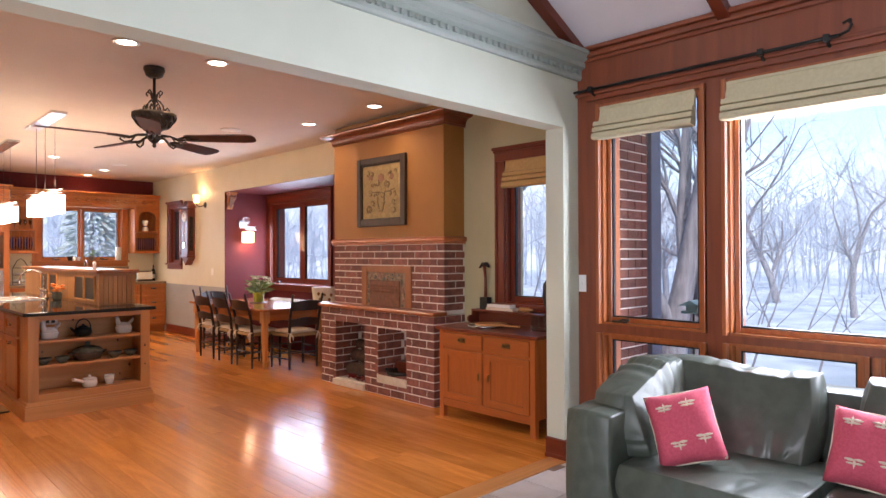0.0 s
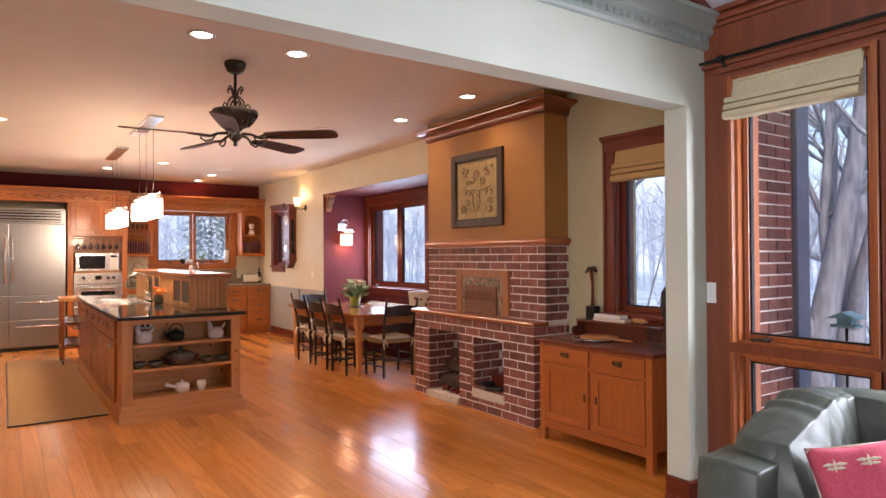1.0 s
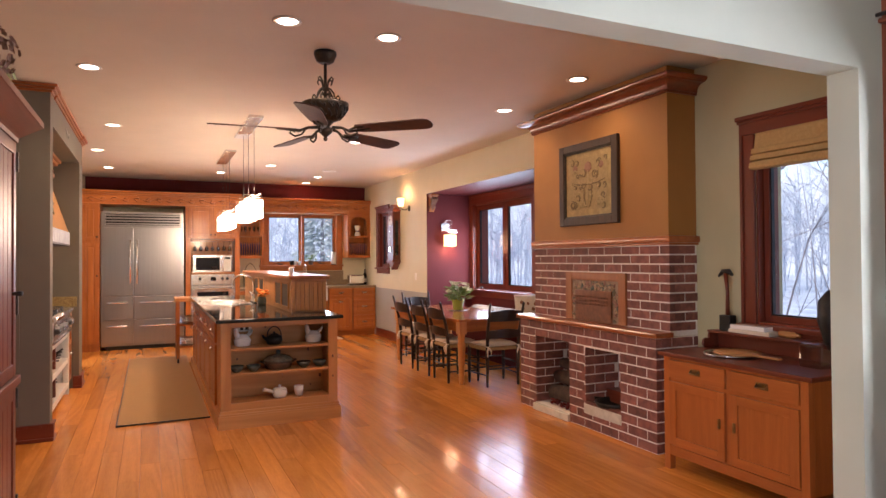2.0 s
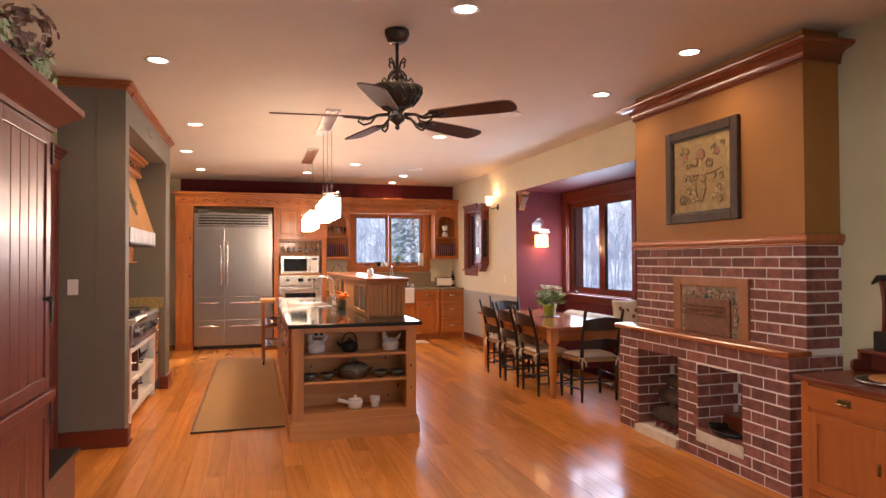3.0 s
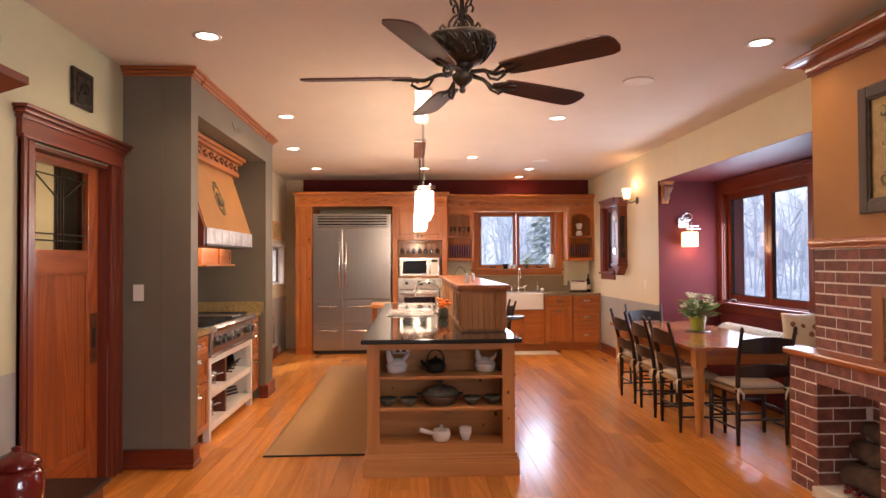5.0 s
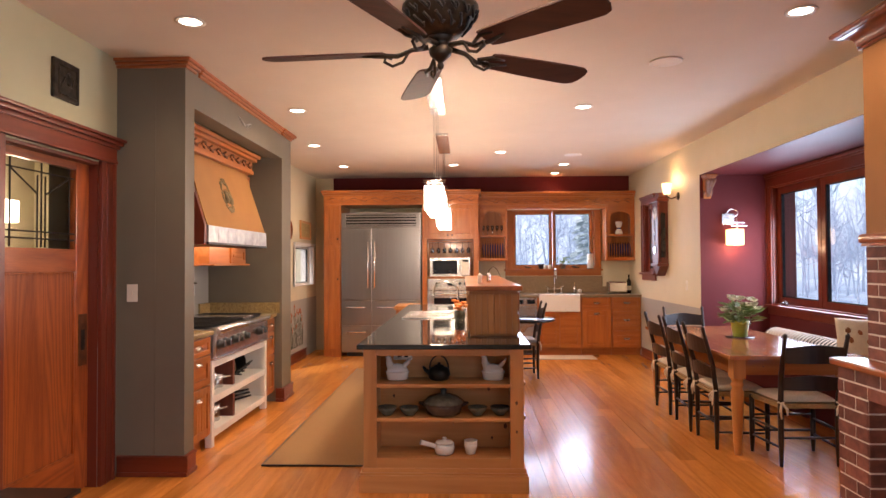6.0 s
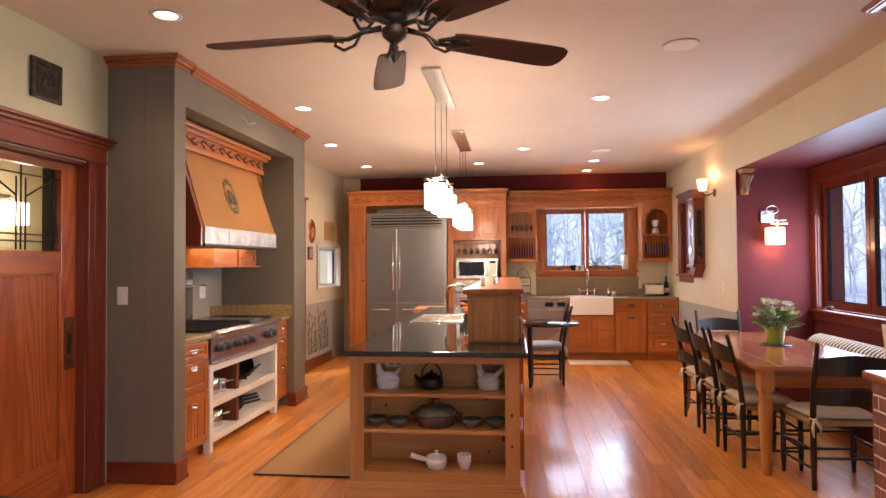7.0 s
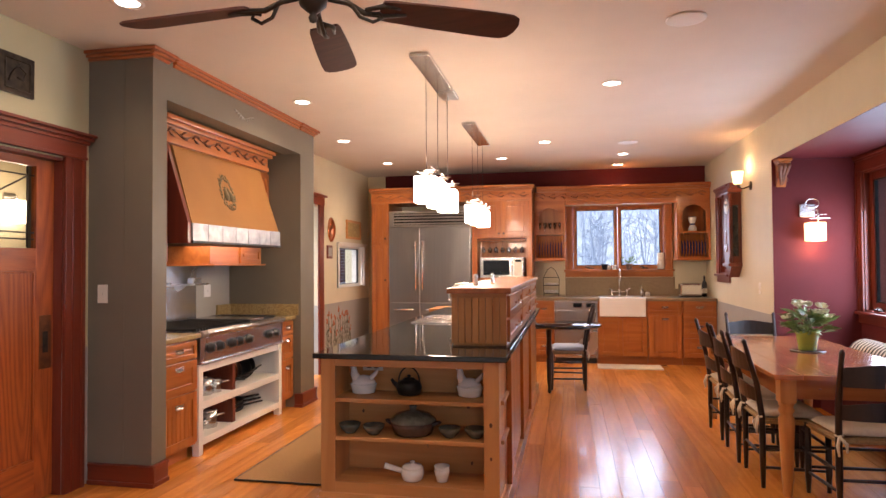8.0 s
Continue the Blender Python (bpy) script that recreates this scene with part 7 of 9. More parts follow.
c2.matrix_basis = pose(3.69, 11.0, 0, 0, 0, 91)

# flower pot on the table
FP_ = (5.30, 8.75, TZ)
ob = thing("table_mat", "round dark trivet under the flower pot", "trivet", FP_)
part("disc", lathe(bmesh.new(), [(0.12, 0), (0.125, 0.004), (0.12, 0.009), (0, 0.009)], 28, FP_), CELADON, ob)
pl = thing("flower_pot", "white hellebore in a lime green pot", "plant", (FP_[0], FP_[1], TZ + 0.009))
o = (FP_[0], FP_[1], TZ + 0.009)
part("pot", lathe(bmesh.new(), [(0.055, 0), (0.062, 0.005), (0.078, 0.12), (0.084, 0.125), (0.084, 0.145), (0.075, 0.146), (0.07, 0.13), (0, 0.128)], 28, o), LIMEG, pl)
bs = bmesh.new()
r3 = random.Random(11)


def leaf(bm, base, tip, wid, r):
    """A bent, pointed leaf between two points."""
    b, t = Vector(base), Vector(tip)
    d = t - b
    s = d.cross(Vector((r.uniform(-1, 1), r.uniform(-1, 1), r.uniform(0.2, 1)))).normalized() * wid
    n_ = s.cross(d).normalized() * wid * 0.4
    m1, m2 = b + d * 0.35, b + d * 0.7
    v = [bm.verts.new(p) for p in (b, m1 + s + n_, m1, m1 - s + n_, m2 + s * 0.8 + n_, m2, m2 - s * 0.8 + n_, t)]
    for q in ((0, 1, 2), (0, 2, 3), (1, 4, 5, 2), (2, 5, 6, 3), (4, 7, 5), (5, 7, 6)):
        bm.faces.new([v[i] for i in q])


lv = bmesh.new()
for k in range(120):
    t, e, h = r3.uniform(0, 6.283), r3.uniform(0.02, 0.17), r3.uniform(0.14, 0.30)
    p = (o[0] + 0.6 * e * math.cos(t), o[1] + 0.6 * e * math.sin(t), o[2] + h - 0.02)
    q = (o[0] + (e + 0.05) * math.cos(t + r3.uniform(-0.4, 0.4)), o[1] + (e + 0.05) * math.sin(t + r3.uniform(-0.4, 0.4)), o[2] + h + r3.uniform(-0.05, 0.05))
    leaf(lv, p, q, r3.uniform(0.012, 0.022), r3)
    if k % 5 == 0:
        tube(bs, [(o[0] + r3.uniform(-0.03, 0.03), o[1] + r3.uniform(-0.03, 0.03), o[2] + 0.12), p], 0.003, 5)
part("stems", bs, LEAF, pl)
tagged(part("foliage", lv, LEAF, pl, "fresh green leaves"), kind="stuff")
for k in range(26):
    t, e = r3.uniform(0, 6.283), r3.uniform(0.03, 0.20)
    p = Vector((o[0] + e * math.cos(t), o[1] + e * math.sin(t), o[2] + r3.uniform(0.22, 0.36)))
    bm = bmesh.new()
    for j in range(5):
        u = j * 1.2566 + r3.uniform(-0.2, 0.2)
        leaf(bm, p, p + Vector((0.042 * math.cos(u), 0.042 * math.sin(u), 0.018)), 0.018, r3)
    part("blossom", bm, PETAL, pl, "pale white-green blossom")

# bay bench
bn = thing("bay_bench", "burgundy painted bench under the bay window", "bench", (6.1, 8.2, 0))
part("base", box(5.92, 6.15, 0, BX - 0.004, 10.28, 0.43, 0.004), BURGUNDY, bn)
part("seat_board", box(5.89, 6.15, 0.43, BX - 0.004, 10.28, 0.455, 0.006), CHERRY["y"], bn)
STR1 = surf("dark_stripe_cloth", (0.07, 0.06, 0.045), (0.05, 0.045, 0.035), 80, 0.9, bump=0.3)
ob = thing("striped_bolster", "dark and cream striped bolster on the bay bench", "cushion", (6.1, 8.9, 0.455))
n = 46
for k in range(n):
    y0, y1 = 8.42 + 1.32 * k / n, 8.42 + 1.32 * (k + 1) / n
    b = tube(bmesh.new(), [(6.10, y0, 0.60), (6.10, y1, 0.60)], 0.145, 16, k in (0, n - 1))
    part("stripe", b, STR1 if k % 2 else CREAMF, ob)


def cushion(name, size, thick, mt, label, n=14):
    """A plump square cushion standing in the x-z plane, its base at the origin."""
    ob = thing(name, label, "cushion", (0, 0, 0))
    bm = bmesh.new()
    sides = []
    for s in (-1, 1):
        g = []
        for i in range(n + 1):
            row = []
            for j in range(n + 1):
                u, v = i / n * 2 - 1, j / n * 2 - 1
                e = max(0.0, (1 - u * u) * (1 - v * v)) ** 0.42
                pin = 1 - 0.07 * (1 - abs(u)) * abs(v) - 0.0
                pin2 = 1 - 0.07 * (1 - abs(v)) * abs(u)
                row.append(bm.verts.new((u * size[0] / 2 * pin2, s * thick / 2 * e + 0.006 * math.sin(7 * u + 3 * v) * e, size[1] / 2 + v * size[1] / 2 * pin)))
            g.append(row)
        sides.append(g)
    for s, g in enumerate(sides):
        for i in range(n):
            for j in range(n):
                q = (g[i][j], g[i + 1][j], g[i + 1][j + 1], g[i][j + 1])
                bm.faces.new(q if s == 0 else q[::-1]).smooth = True
    bmesh.ops.remove_doubles(bm, verts=bm.verts, dist=0.0005)
    part("cover", bm, mt, ob)
    return ob


pw = cushion("throw_pillow", (0.36, 0.34), 0.13, CREAMF, "cream pillow with small printed brown flowers")
BROWNP = surf("brown_print_cloth", (0.22, 0.08, 0.04), (0.30, 0.14, 0.05), 40, 0.9, bump=0.2)
for k, (a, z) in enumerate(((-0.07, 0.14), (0.06, 0.13), (-0.01, 0.2), (0.09, 0.2), (-0.09, 0.22))):
    part("printed_flower", lathe(bmesh.new(), [(0, -0.028), (0.022, -0.01), (0.022, 0.012), (0, 0.03)], 9, (a, -0.0605, z), (1, 0.25)), BROWNP, pw)
pw.matrix_basis = pose(6.09, 8.27, 0.455, -16, 0, -25)
pw.location.z = 0.63
ob = solid("seat_cushion", box(5.92, 6.5, 0.456, 6.26, 8.40, 0.63, 0.04), CREAMF, "pale box cushion on the bay bench", "cushion")
# corbel
cr = thing("corbel", "carved wooden corbel at the bay opening", "corbel", (5.53, 10.2, 2.2))
bm = box(5.535, 10.13, 2.415, 5.665, 10.292, 2.442, 0.006)
bx(bm, 5.545, 10.15, 2.395, 5.655, 10.29, 2.417, 0.005)
prism(bm, [(10.289, 2.17), (10.289, 2.396), (10.165, 2.396), (10.185, 2.35), (10.235, 2.30), (10.24, 2.25), (10.262, 2.20)], "x", 5.555, 5.645)
bmesh.ops.bevel(bm, geom=bm.edges[:], offset=0.004, segments=1, affect="EDGES")
part("bracket", bm, PINE["z"], cr)
bm = bmesh.new()
for s_ in (-1, 0, 1):
    tube(bm, [(5.60 + s_ * 0.034, 10.15, 2.385), (5.60 + s_ * 0.036, 10.165, 2.355), (5.60 + s_ * 0.03, 10.205, 2.31), (5.60 + s_ * 0.018, 10.23, 2.255), (5.60 + s_ * 0.006, 10.255, 2.19)], [0.014, 0.022, 0.019, 0.014, 0.006], 8)
for s_ in (-1, 1):
    tube(bm, [(5.60 + s_ * 0.05, 10.17 + 0.02 * math.cos(t), 2.365 + 0.02 * math.sin(t)) for t in [0.6 * k for k in range(10)]], 0.007, 6)
    tube(bm, [(5.60 + s_ * 0.046, 10.25 + 0.016 * math.cos(t), 2.24 + 0.016 * math.sin(t)) for t in [0.6 * k for k in range(10)]], 0.006, 6)
part("acanthus", bm, CARVE, cr, "carved darker leaf scrolls")


# ---- wall lamps ----
sc = thing("wall_sconce", "bay sconce with a square lit glass shade", "wall lamp", (5.86, 10.29, 1.75))
part("back_plate", box(5.76, 10.27, 1.87, 5.90, 10.297, 2.0, 0.006), STEEL, sc)
part("shade", box(5.79, 10.12, 1.63, 5.95, 10.25, 1.81, 0.015), SCONG, sc, "glowing frosted glass shade")
bm = tube(bmesh.new(), [(5.88, 10.27, 1.93), (5.9, 10.19, 1.93), (5.9, 10.19, 1.81)], 0.006)
tube(bm, [(5.86 + 0.06 * math.cos(t), 10.22, 2.0 + 0.045 * math.sin(t)) for t in [2 * math.pi * k / 16 for k in range(17)]], 0.005, 6, False)
bx(bm, 5.80, 10.11, 1.84, 5.97, 10.125, 1.85), bx(bm, 5.80, 10.11, 1.875, 5.95, 10.125, 1.885)
part("arm", bm, CHROME, sc)
for z in (1.845, 1.595):
    lamp("sconce_lamp", "POINT", 0.4 if z > 1.7 else 2.2, Matrix.Translation((5.87, 10.16, z)), (1, 0.60, 0.30), 0.03)
s2 = thing("wall_sconce", "wall sconce with an upward lit glass shade", "wall lamp", (5.5, 11.0, 2.3))
bm = lathe(bmesh.new(), [(0.0, 0), (0.05, 0.002), (0.05, 0.012), (0.0, 0.02)], 18)
bmesh.ops.transform(bm, verts=bm.verts, matrix=Matrix.Translation((WR, 11.02, 2.28)) @ Matrix.Rotation(-math.pi / 2, 4, "Y"))
part("back_plate", bm, BRONZE, s2)
part("arm", tube(bmesh.new(), [(WR, 11.02, 2.28), (5.44, 11.06, 2.25), (5.40, 11.10, 2.28), (5.40, 11.10, 2.31)], 0.008), BRONZE, s2)
part("shade", lathe(bmesh.new(), [(0.035, 2.31), (0.045, 2.32), (0.062, 2.43), (0.064, 2.45), (0.058, 2.45), (0.04, 2.33), (0, 2.325)], 20, (5.40, 11.10, 0)), SCONG, s2, "lit pleated glass shade")
lamp("sconce_lamp", "POINT", 2.2, Matrix.Translation((5.40, 11.10, 2.49)), (1, 0.62, 0.30), 0.03)
# pendulum clock
ck = thing("wall_clock", "dark carved wooden pendulum clock", "clock", (5.46, 11.6, 1.3))
cy0, cy1, cx0, cx1 = 11.42, 11.74, 5.36, WR - 0.002
part("case", bx(bmesh.new(), cx0 + 0.025, cy0 + 0.02, 1.42, cx1, cy1 - 0.02, 2.25, 0.004), MAHOG["z"], ck)
bm = bmesh.new()
bx(bm, cx0, cy0 - 0.02, 2.25, cx1, cy1 + 0.02, 2.29, 0.008), bx(bm, cx0 + 0.03, cy0 + 0.02, 2.29, cx1, cy1 - 0.02, 2.32, 0.008)
prism(bm, [(cy0 + 0.04, 2.32), (cy1 - 0.04, 2.32), (11.62, 2.38), (11.54, 2.38)], "x", cx0 + 0.05, cx1)
part("hood", bm, MAHOG["y"], ck)
for y in (cy0 + 0.012, cy1 - 0.012):
    part("turned_column", lathe(bmesh.new(), [(0.018, 1.43), (0.022, 1.47), (0.012, 1.5), (0.016, 1.8), (0.012, 2.15), (0.022, 2.19), (0.02, 2.25)], 12, (cx0 + 0.03, y, 0)), MAHOG["z"], ck)
bm = bmesh.new()
bx(bm, cx0 + 0.005, cy0, 1.38, cx1, cy1, 1.42, 0.008)
prism(bm, [(cy0 + 0.02, 1.38), (cy1 - 0.02, 1.38), (11.62, 1.29), (11.58, 1.25), (11.54, 1.29)], "x", cx0 + 0.04, cx1)
part("foot", bm, MAHOG["y"], ck)
bm = lathe(bmesh.new(), [(0, 0.004), (0.09, 0.004), (0.095, 0)], 28)
bmesh.ops.transform(bm, verts=bm.verts, matrix=Matrix.Translation((cx0 + 0.022, 11.58, 2.10)) @ Matrix.Rotation(-math.pi / 2, 4, "Y"))
dl = part("dial", bm, PLASTW, ck, "pale round dial")
bm = bmesh.new()
for k in range(12):
    t = math.pi * k / 6
    tube(bm, [(cx0 + 0.017, 11.58 + 0.07 * math.sin(t), 2.10 + 0.07 * math.cos(t)), (cx0 + 0.017, 11.58 + 0.085 * math.sin(t), 2.10 + 0.085 * math.cos(t))], 0.003, 4)
tube(bm, [(cx0 + 0.015, 11.58, 2.10), (cx0 + 0.015, 11.60, 2.145)], 0.003, 4), tube(bm, [(cx0 + 0.015, 11.58, 2.10), (cx0 + 0.015, 11.52, 2.12)], 0.002, 4)
part("clock_hand", bm, IRON, dl)
bm = tube(bmesh.new(), [(cx0 + 0.02, 11.58, 2.0), (cx0 + 0.02, 11.58, 1.62)], 0.005)
tube(bm, [(cx0 + 0.028, 11.58, 1.60), (cx0 + 0.012, 11.58, 1.60)], 0.05, 20)
part("pendulum", bm, CHROME, ck, "silver pendulum")
part("glass_side", box(cx0 + 0.06, cy0 + 0.016, 1.5, cx0 + 0.12, cy0 + 0.021, 2.1), BLACKG, ck)

# ---- pendants over the island ----
def pendant(y0, y1, label):
    pn_ = thing("pendant_light", label, "pendant light", (2.55, (y0 + y1) / 2, 1.85), "pendant lights over the island")
    part("canopy", box(2.475, y0, H - 0.03, 2.615, y1, H - 0.002, 0.004), STEEL, pn_, "brushed steel canopy")
    n = 3
    yc = (y0 + y1) / 2
    for k in range(n):
        y = yc - 0.40 + 0.40 * k
        x = 2.55
        part("cord", tube(bmesh.new(), [(x, y, H - 0.03), (x, y, 2.07)], 0.002, 6), IRON, pn_)
        sh = part("shade", bx(bmesh.new(), x - 0.075, y - 0.075, 1.86, x + 0.075, y + 0.075, 2.045, 0.006), SHADEG, pn_, "glowing white glass cube")
        bm = bx(bmesh.new(), x - 0.02, y - 0.02, 2.045, x + 0.02, y + 0.02, 2.08, 0.004)
        for s, z in ((-1, 2.07), (1, 2.10)):
            tube(bm, [(x - 0.09, y + s * 0.05, z), (x + 0.09, y + s * 0.05, z)], 0.004, 6)
            tube(bm, [(x + s * 0.05, y - 0.09, z + 0.006), (x + s * 0.05, y + 0.09, z + 0.006)], 0.004, 6)
        part("rods", bm, CHROME, sh, "crossed chrome rods")
    part("spine", tube(bmesh.new(), [(2.55, yc - 0.48, 2.085), (2.55, yc + 0.48, 2.085)], 0.005, 6), CHROME, pn_)
    for k in range(3):
        lamp("pendant_lamp", "POINT", 8, Matrix.Translation((2.55, yc - 0.40 + 0.40 * k, 1.80)), (1.0, 0.76, 0.48), 0.07)
        lamp("pendant_lamp", "POINT", 2.8, Matrix.Translation((2.55, yc - 0.40 + 0.40 * k, 2.14)), (1.0, 0.76, 0.48), 0.05)


pendant(7.61, 8.80, "chrome pendant with three lit glass cubes")
pendant(9.78, 11.0, "chrome pendant with three lit glass cubes")
# ceiling speakers
for x, y in ((4.22, 7.37), (4.23, 11.28)):
    ob = thing("ceiling_speaker", "round white flush ceiling speaker", "speaker", (x, y, H), "ceiling speakers")
    part("grille", lathe(bmesh.new(), [(0.10, -0.001), (0.115, -0.002), (0.115, -0.008), (0.10, -0.010), (0, -0.007)], 32, (x, y, H)), WHITEP, ob)

# ---- ceiling fan ----
FC = (2.685, 5.46)
fn = thing("ceiling_fan", "bronze scrollwork ceiling fan with five brown blades", "ceiling fan", (FC[0], FC[1], 2.3))
c3 = (FC[0], FC[1], 0)
part("canopy", lathe(bmesh.new(), [(0.035, 2.785), (0.06, 2.80), (0.078, 2.845), (0.075, 2.866)], 24, c3), BRONZE, fn)
part("down_rod", lathe(bmesh.new(), [(0.011, 2.50), (0.011, 2.79)], 12, c3), BRONZE, fn)
for k in range(4):
    t = math.pi / 2 * k + 0.6
    bm = bmesh.new()
    p = lambda r, z: (FC[0] + r * math.cos(t), FC[1] + r * math.sin(t), z)
    tube(bm, [p(0.015, 2.60), p(0.03, 2.665), p(0.055, 2.685), p(0.07, 2.67), p(0.06, 2.65)], 0.006, 6)
    tube(bm, [p(0.02, 2.62), p(0.05, 2.60), p(0.075, 2.57), p(0.085, 2.53), p(0.10, 2.51)], 0.006, 6)
    tube(bm, [p(0.085, 2.53), p(0.115, 2.55), p(0.13, 2.53), p(0.12, 2.51), p(0.105, 2.52)], 0.006, 6)
    tube(bm, [p(0.03, 2.50), p(0.045, 2.56), p(0.03, 2.585), p(0.015, 2.57)], 0.005, 6)
    part("scroll", bm, BRONZE, fn)
part("motor_bowl", lathe(bmesh.new(), [(0.05, 2.385), (0.085, 2.395), (0.12, 2.43), (0.145, 2.475), (0.158, 2.495), (0.16, 2.51), (0.13, 2.52), (0.04, 2.53)], 32, c3), BRONZE, fn)
for k in range(16):
    bm = bmesh.new()
    t = 2 * math.pi * k / 16
    q = lambda r, z, dt: (FC[0] + r * math.cos(t + dt), FC[1] + r * math.sin(t + dt), z)
    tube(bm, [q(0.158, 2.49, -0.12), q(0.148, 2.47, 0.02), q(0.142, 2.455, 0.10), q(0.150, 2.47, 0.14), q(0.155, 2.482, 0.08)], 0.006, 6)
    tube(bm, [q(0.136, 2.448, -0.1), q(0.118, 2.425, 0.04), q(0.10, 2.405, 0.1), q(0.112, 2.42, 0.18)], 0.006, 6)
    part("bowl_scroll", bm, IRON, fn)
part("hub", lathe(bmesh.new(), [(0.0, 2.25), (0.012, 2.255), (0.016, 2.27), (0.01, 2.28), (0.022, 2.29), (0.045, 2.31), (0.05, 2.335), (0.03, 2.35), (0.04, 2.365), (0.055, 2.38), (0.05, 2.39)], 22, c3), BRONZE, fn)
BLADE = wood("fan_blade_brown", (0.085, 0.028, 0.015), (0.048, 0.016, 0.009), "x", 22, 0.62, 0.0, 0.0)
for k in range(5):
    t = radians(31 + 72 * k)
    bl = bmesh.new()
    out = [(0.235, -0.052), (0.27, -0.060), (0.45, -0.070), (0.65, -0.076), (0.72, -0.074), (0.75, -0.058), (0.763, -0.025), (0.763, 0.025), (0.75, 0.058), (0.72, 0.074), (0.65, 0.076), (0.45, 0.070), (0.27, 0.060), (0.235, 0.052)]
    prism(bl, out, "z", -0.004, 0.004)
    m = Matrix.Translation((FC[0], FC[1], 2.325)) @ Matrix.Rotation(t, 4, "Z") @ Matrix.Rotation(radians(-12), 4, "X")
    bmesh.ops.transform(bl, verts=bl.verts, matrix=m)
    b = part("blade", bl, BLADE, fn)
    ir = bmesh.new()
    tube(ir, [(0.05, 0, 0.02), (0.12, 0.0, 0.012), (0.18, 0.012, -0.012), (0.25, 0.02, -0.006), (0.33, 0, -0.006)], [0.012, 0.010, 0.010, 0.010, 0.006], 8)
    tube(ir, [(0.13, 0, 0.01), (0.16, 0.0, -0.035), (0.205, 0.0, -0.05), (0.24, 0.0, -0.03), (0.23, 0, -0.012), (0.205, 0, -0.02)], 0.007, 6)
    tube(ir, [(0.18, 0, -0.006), (0.24, -0.035, -0.006), (0.30, -0.03, -0.006)], [0.008, 0.010, 0.005], 6)
    bmesh.ops.transform(ir, verts=ir.verts, matrix=m)
    part("blade_iron", ir, BRONZE, b)

# ---- picture over the fireplace ----
WALNUT = surf("walnut_frame", (0.060, 0.034, 0.020), (0.036, 0.021, 0.013), 24, 0.6, bump=0.12, stretch=(1, 1, 0.1), rand=0.1)
pc = thing("framed_print", "dark framed tan parchment print of plants", "picture", (5.06, 5.68, 1.73))
fq = lambda a, d, z: (FPU + d, a, z)
for q in ((5.275, 1.725, 5.345, 2.455), (6.01, 1.725, 6.08, 2.455)):
    part("frame_side", bo(fq, q[0], -0.035, q[1], q[2], 0, q[3], 0.008), WALNUT, pc)
for z in (1.725, 2.385):
    part("frame_rail", bo(fq, 5.345, -0.035, z, 6.01, 0, z + 0.07, 0.008), WALNUT, pc)
part("mat", bo(fq, 5.345, -0.012, 1.795, 6.01, 0, 2.385), PARCH, pc)
for q in ((5.345, 1.795, 5.36, 2.385), (5.995, 1.795, 6.01, 2.385)):
    part("inner_slip", bo(fq, q[0], -0.026, q[1], q[2], -0.011, q[3], 0.003), BRONZE, pc)
for z in (1.795, 2.37):
    part("inner_slip", bo(fq, 5.36, -0.026, z, 5.995, -0.011, z + 0.015, 0.003), BRONZE, pc)
part("print", bo(fq, 5.41, -0.0145, 1.86, 5.945, -0.012, 2.32), PARCH2, pc)
drawing = [bmesh.new() for _ in range(3)]


def scroll(bm, a, z, r, turn, flip):
    """One curled stem of the print."""
    pts = []
    for k in range(11):
        t = turn + flip * 0.55 * k
        q = r * (1 - 0.075 * k)
        pts.append(fq(a + q * math.cos(t), -0.0155, z + q * math.sin(t)))
    tube(bm, pts, [0.002 + 0.006 * math.sin(math.pi * k / 10) for k in range(11)], 5)


rq = random.Random(9)
for s_ in (-1, 1):
    for k in range(24):
        u, v = rq.uniform(0.03, 0.235), rq.uniform(1.89, 2.29)
        scroll(drawing[k % 2], 5.6775 + s_ * u, v, rq.uniform(0.022, 0.05), rq.uniform(0, 6.28) if k % 3 else s_ * 1.2, s_)
    tube(drawing[1], [fq(5.6775, -0.0155, 2.08), fq(5.6775 + s_ * 0.12, -0.0155, 2.085), fq(5.6775 + s_ * 0.23, -0.0155, 2.11)], [0.005, 0.007, 0.003], 5)
    tube(drawing[1], [fq(5.6775 + s_ * 0.05, -0.0155, 2.06), fq(5.6775 + s_ * 0.055, -0.0155, 1.97), fq(5.6775 + s_ * 0.02, -0.0155, 1.88)], [0.004, 0.008, 0.003], 5)
tube(drawing[0], [fq(5.6775, -0.0155, 1.87), fq(5.6775, -0.0155, 2.20)], 0.007, 5)
for a, z, r_ in ((5.6775, 2.23, 0.052), (5.50, 2.235, 0.034), (5.855, 2.235, 0.034)):
    lathe(drawing[2], [(0, -r_), (r_, -0.3 * r_), (0.85 * r_, 0.6 * r_), (0, r_)], 12, fq(a, -0.0155, z), (0.08, 1))
for g, c1, c2, nm in ((drawing[0], (0.44, 0.33, 0.16), (0.38, 0.28, 0.13), "pale_ink"), (drawing[1], (0.20, 0.145, 0.065), (0.16, 0.11, 0.05), "brown_ink"), (drawing[2], (0.30, 0.155, 0.095), (0.25, 0.13, 0.08), "rose_ink")):
    tagged(part("plant_drawing", g, surf(nm, c1, c2, 30, 0.8, bump=0), pc), kind="stuff")

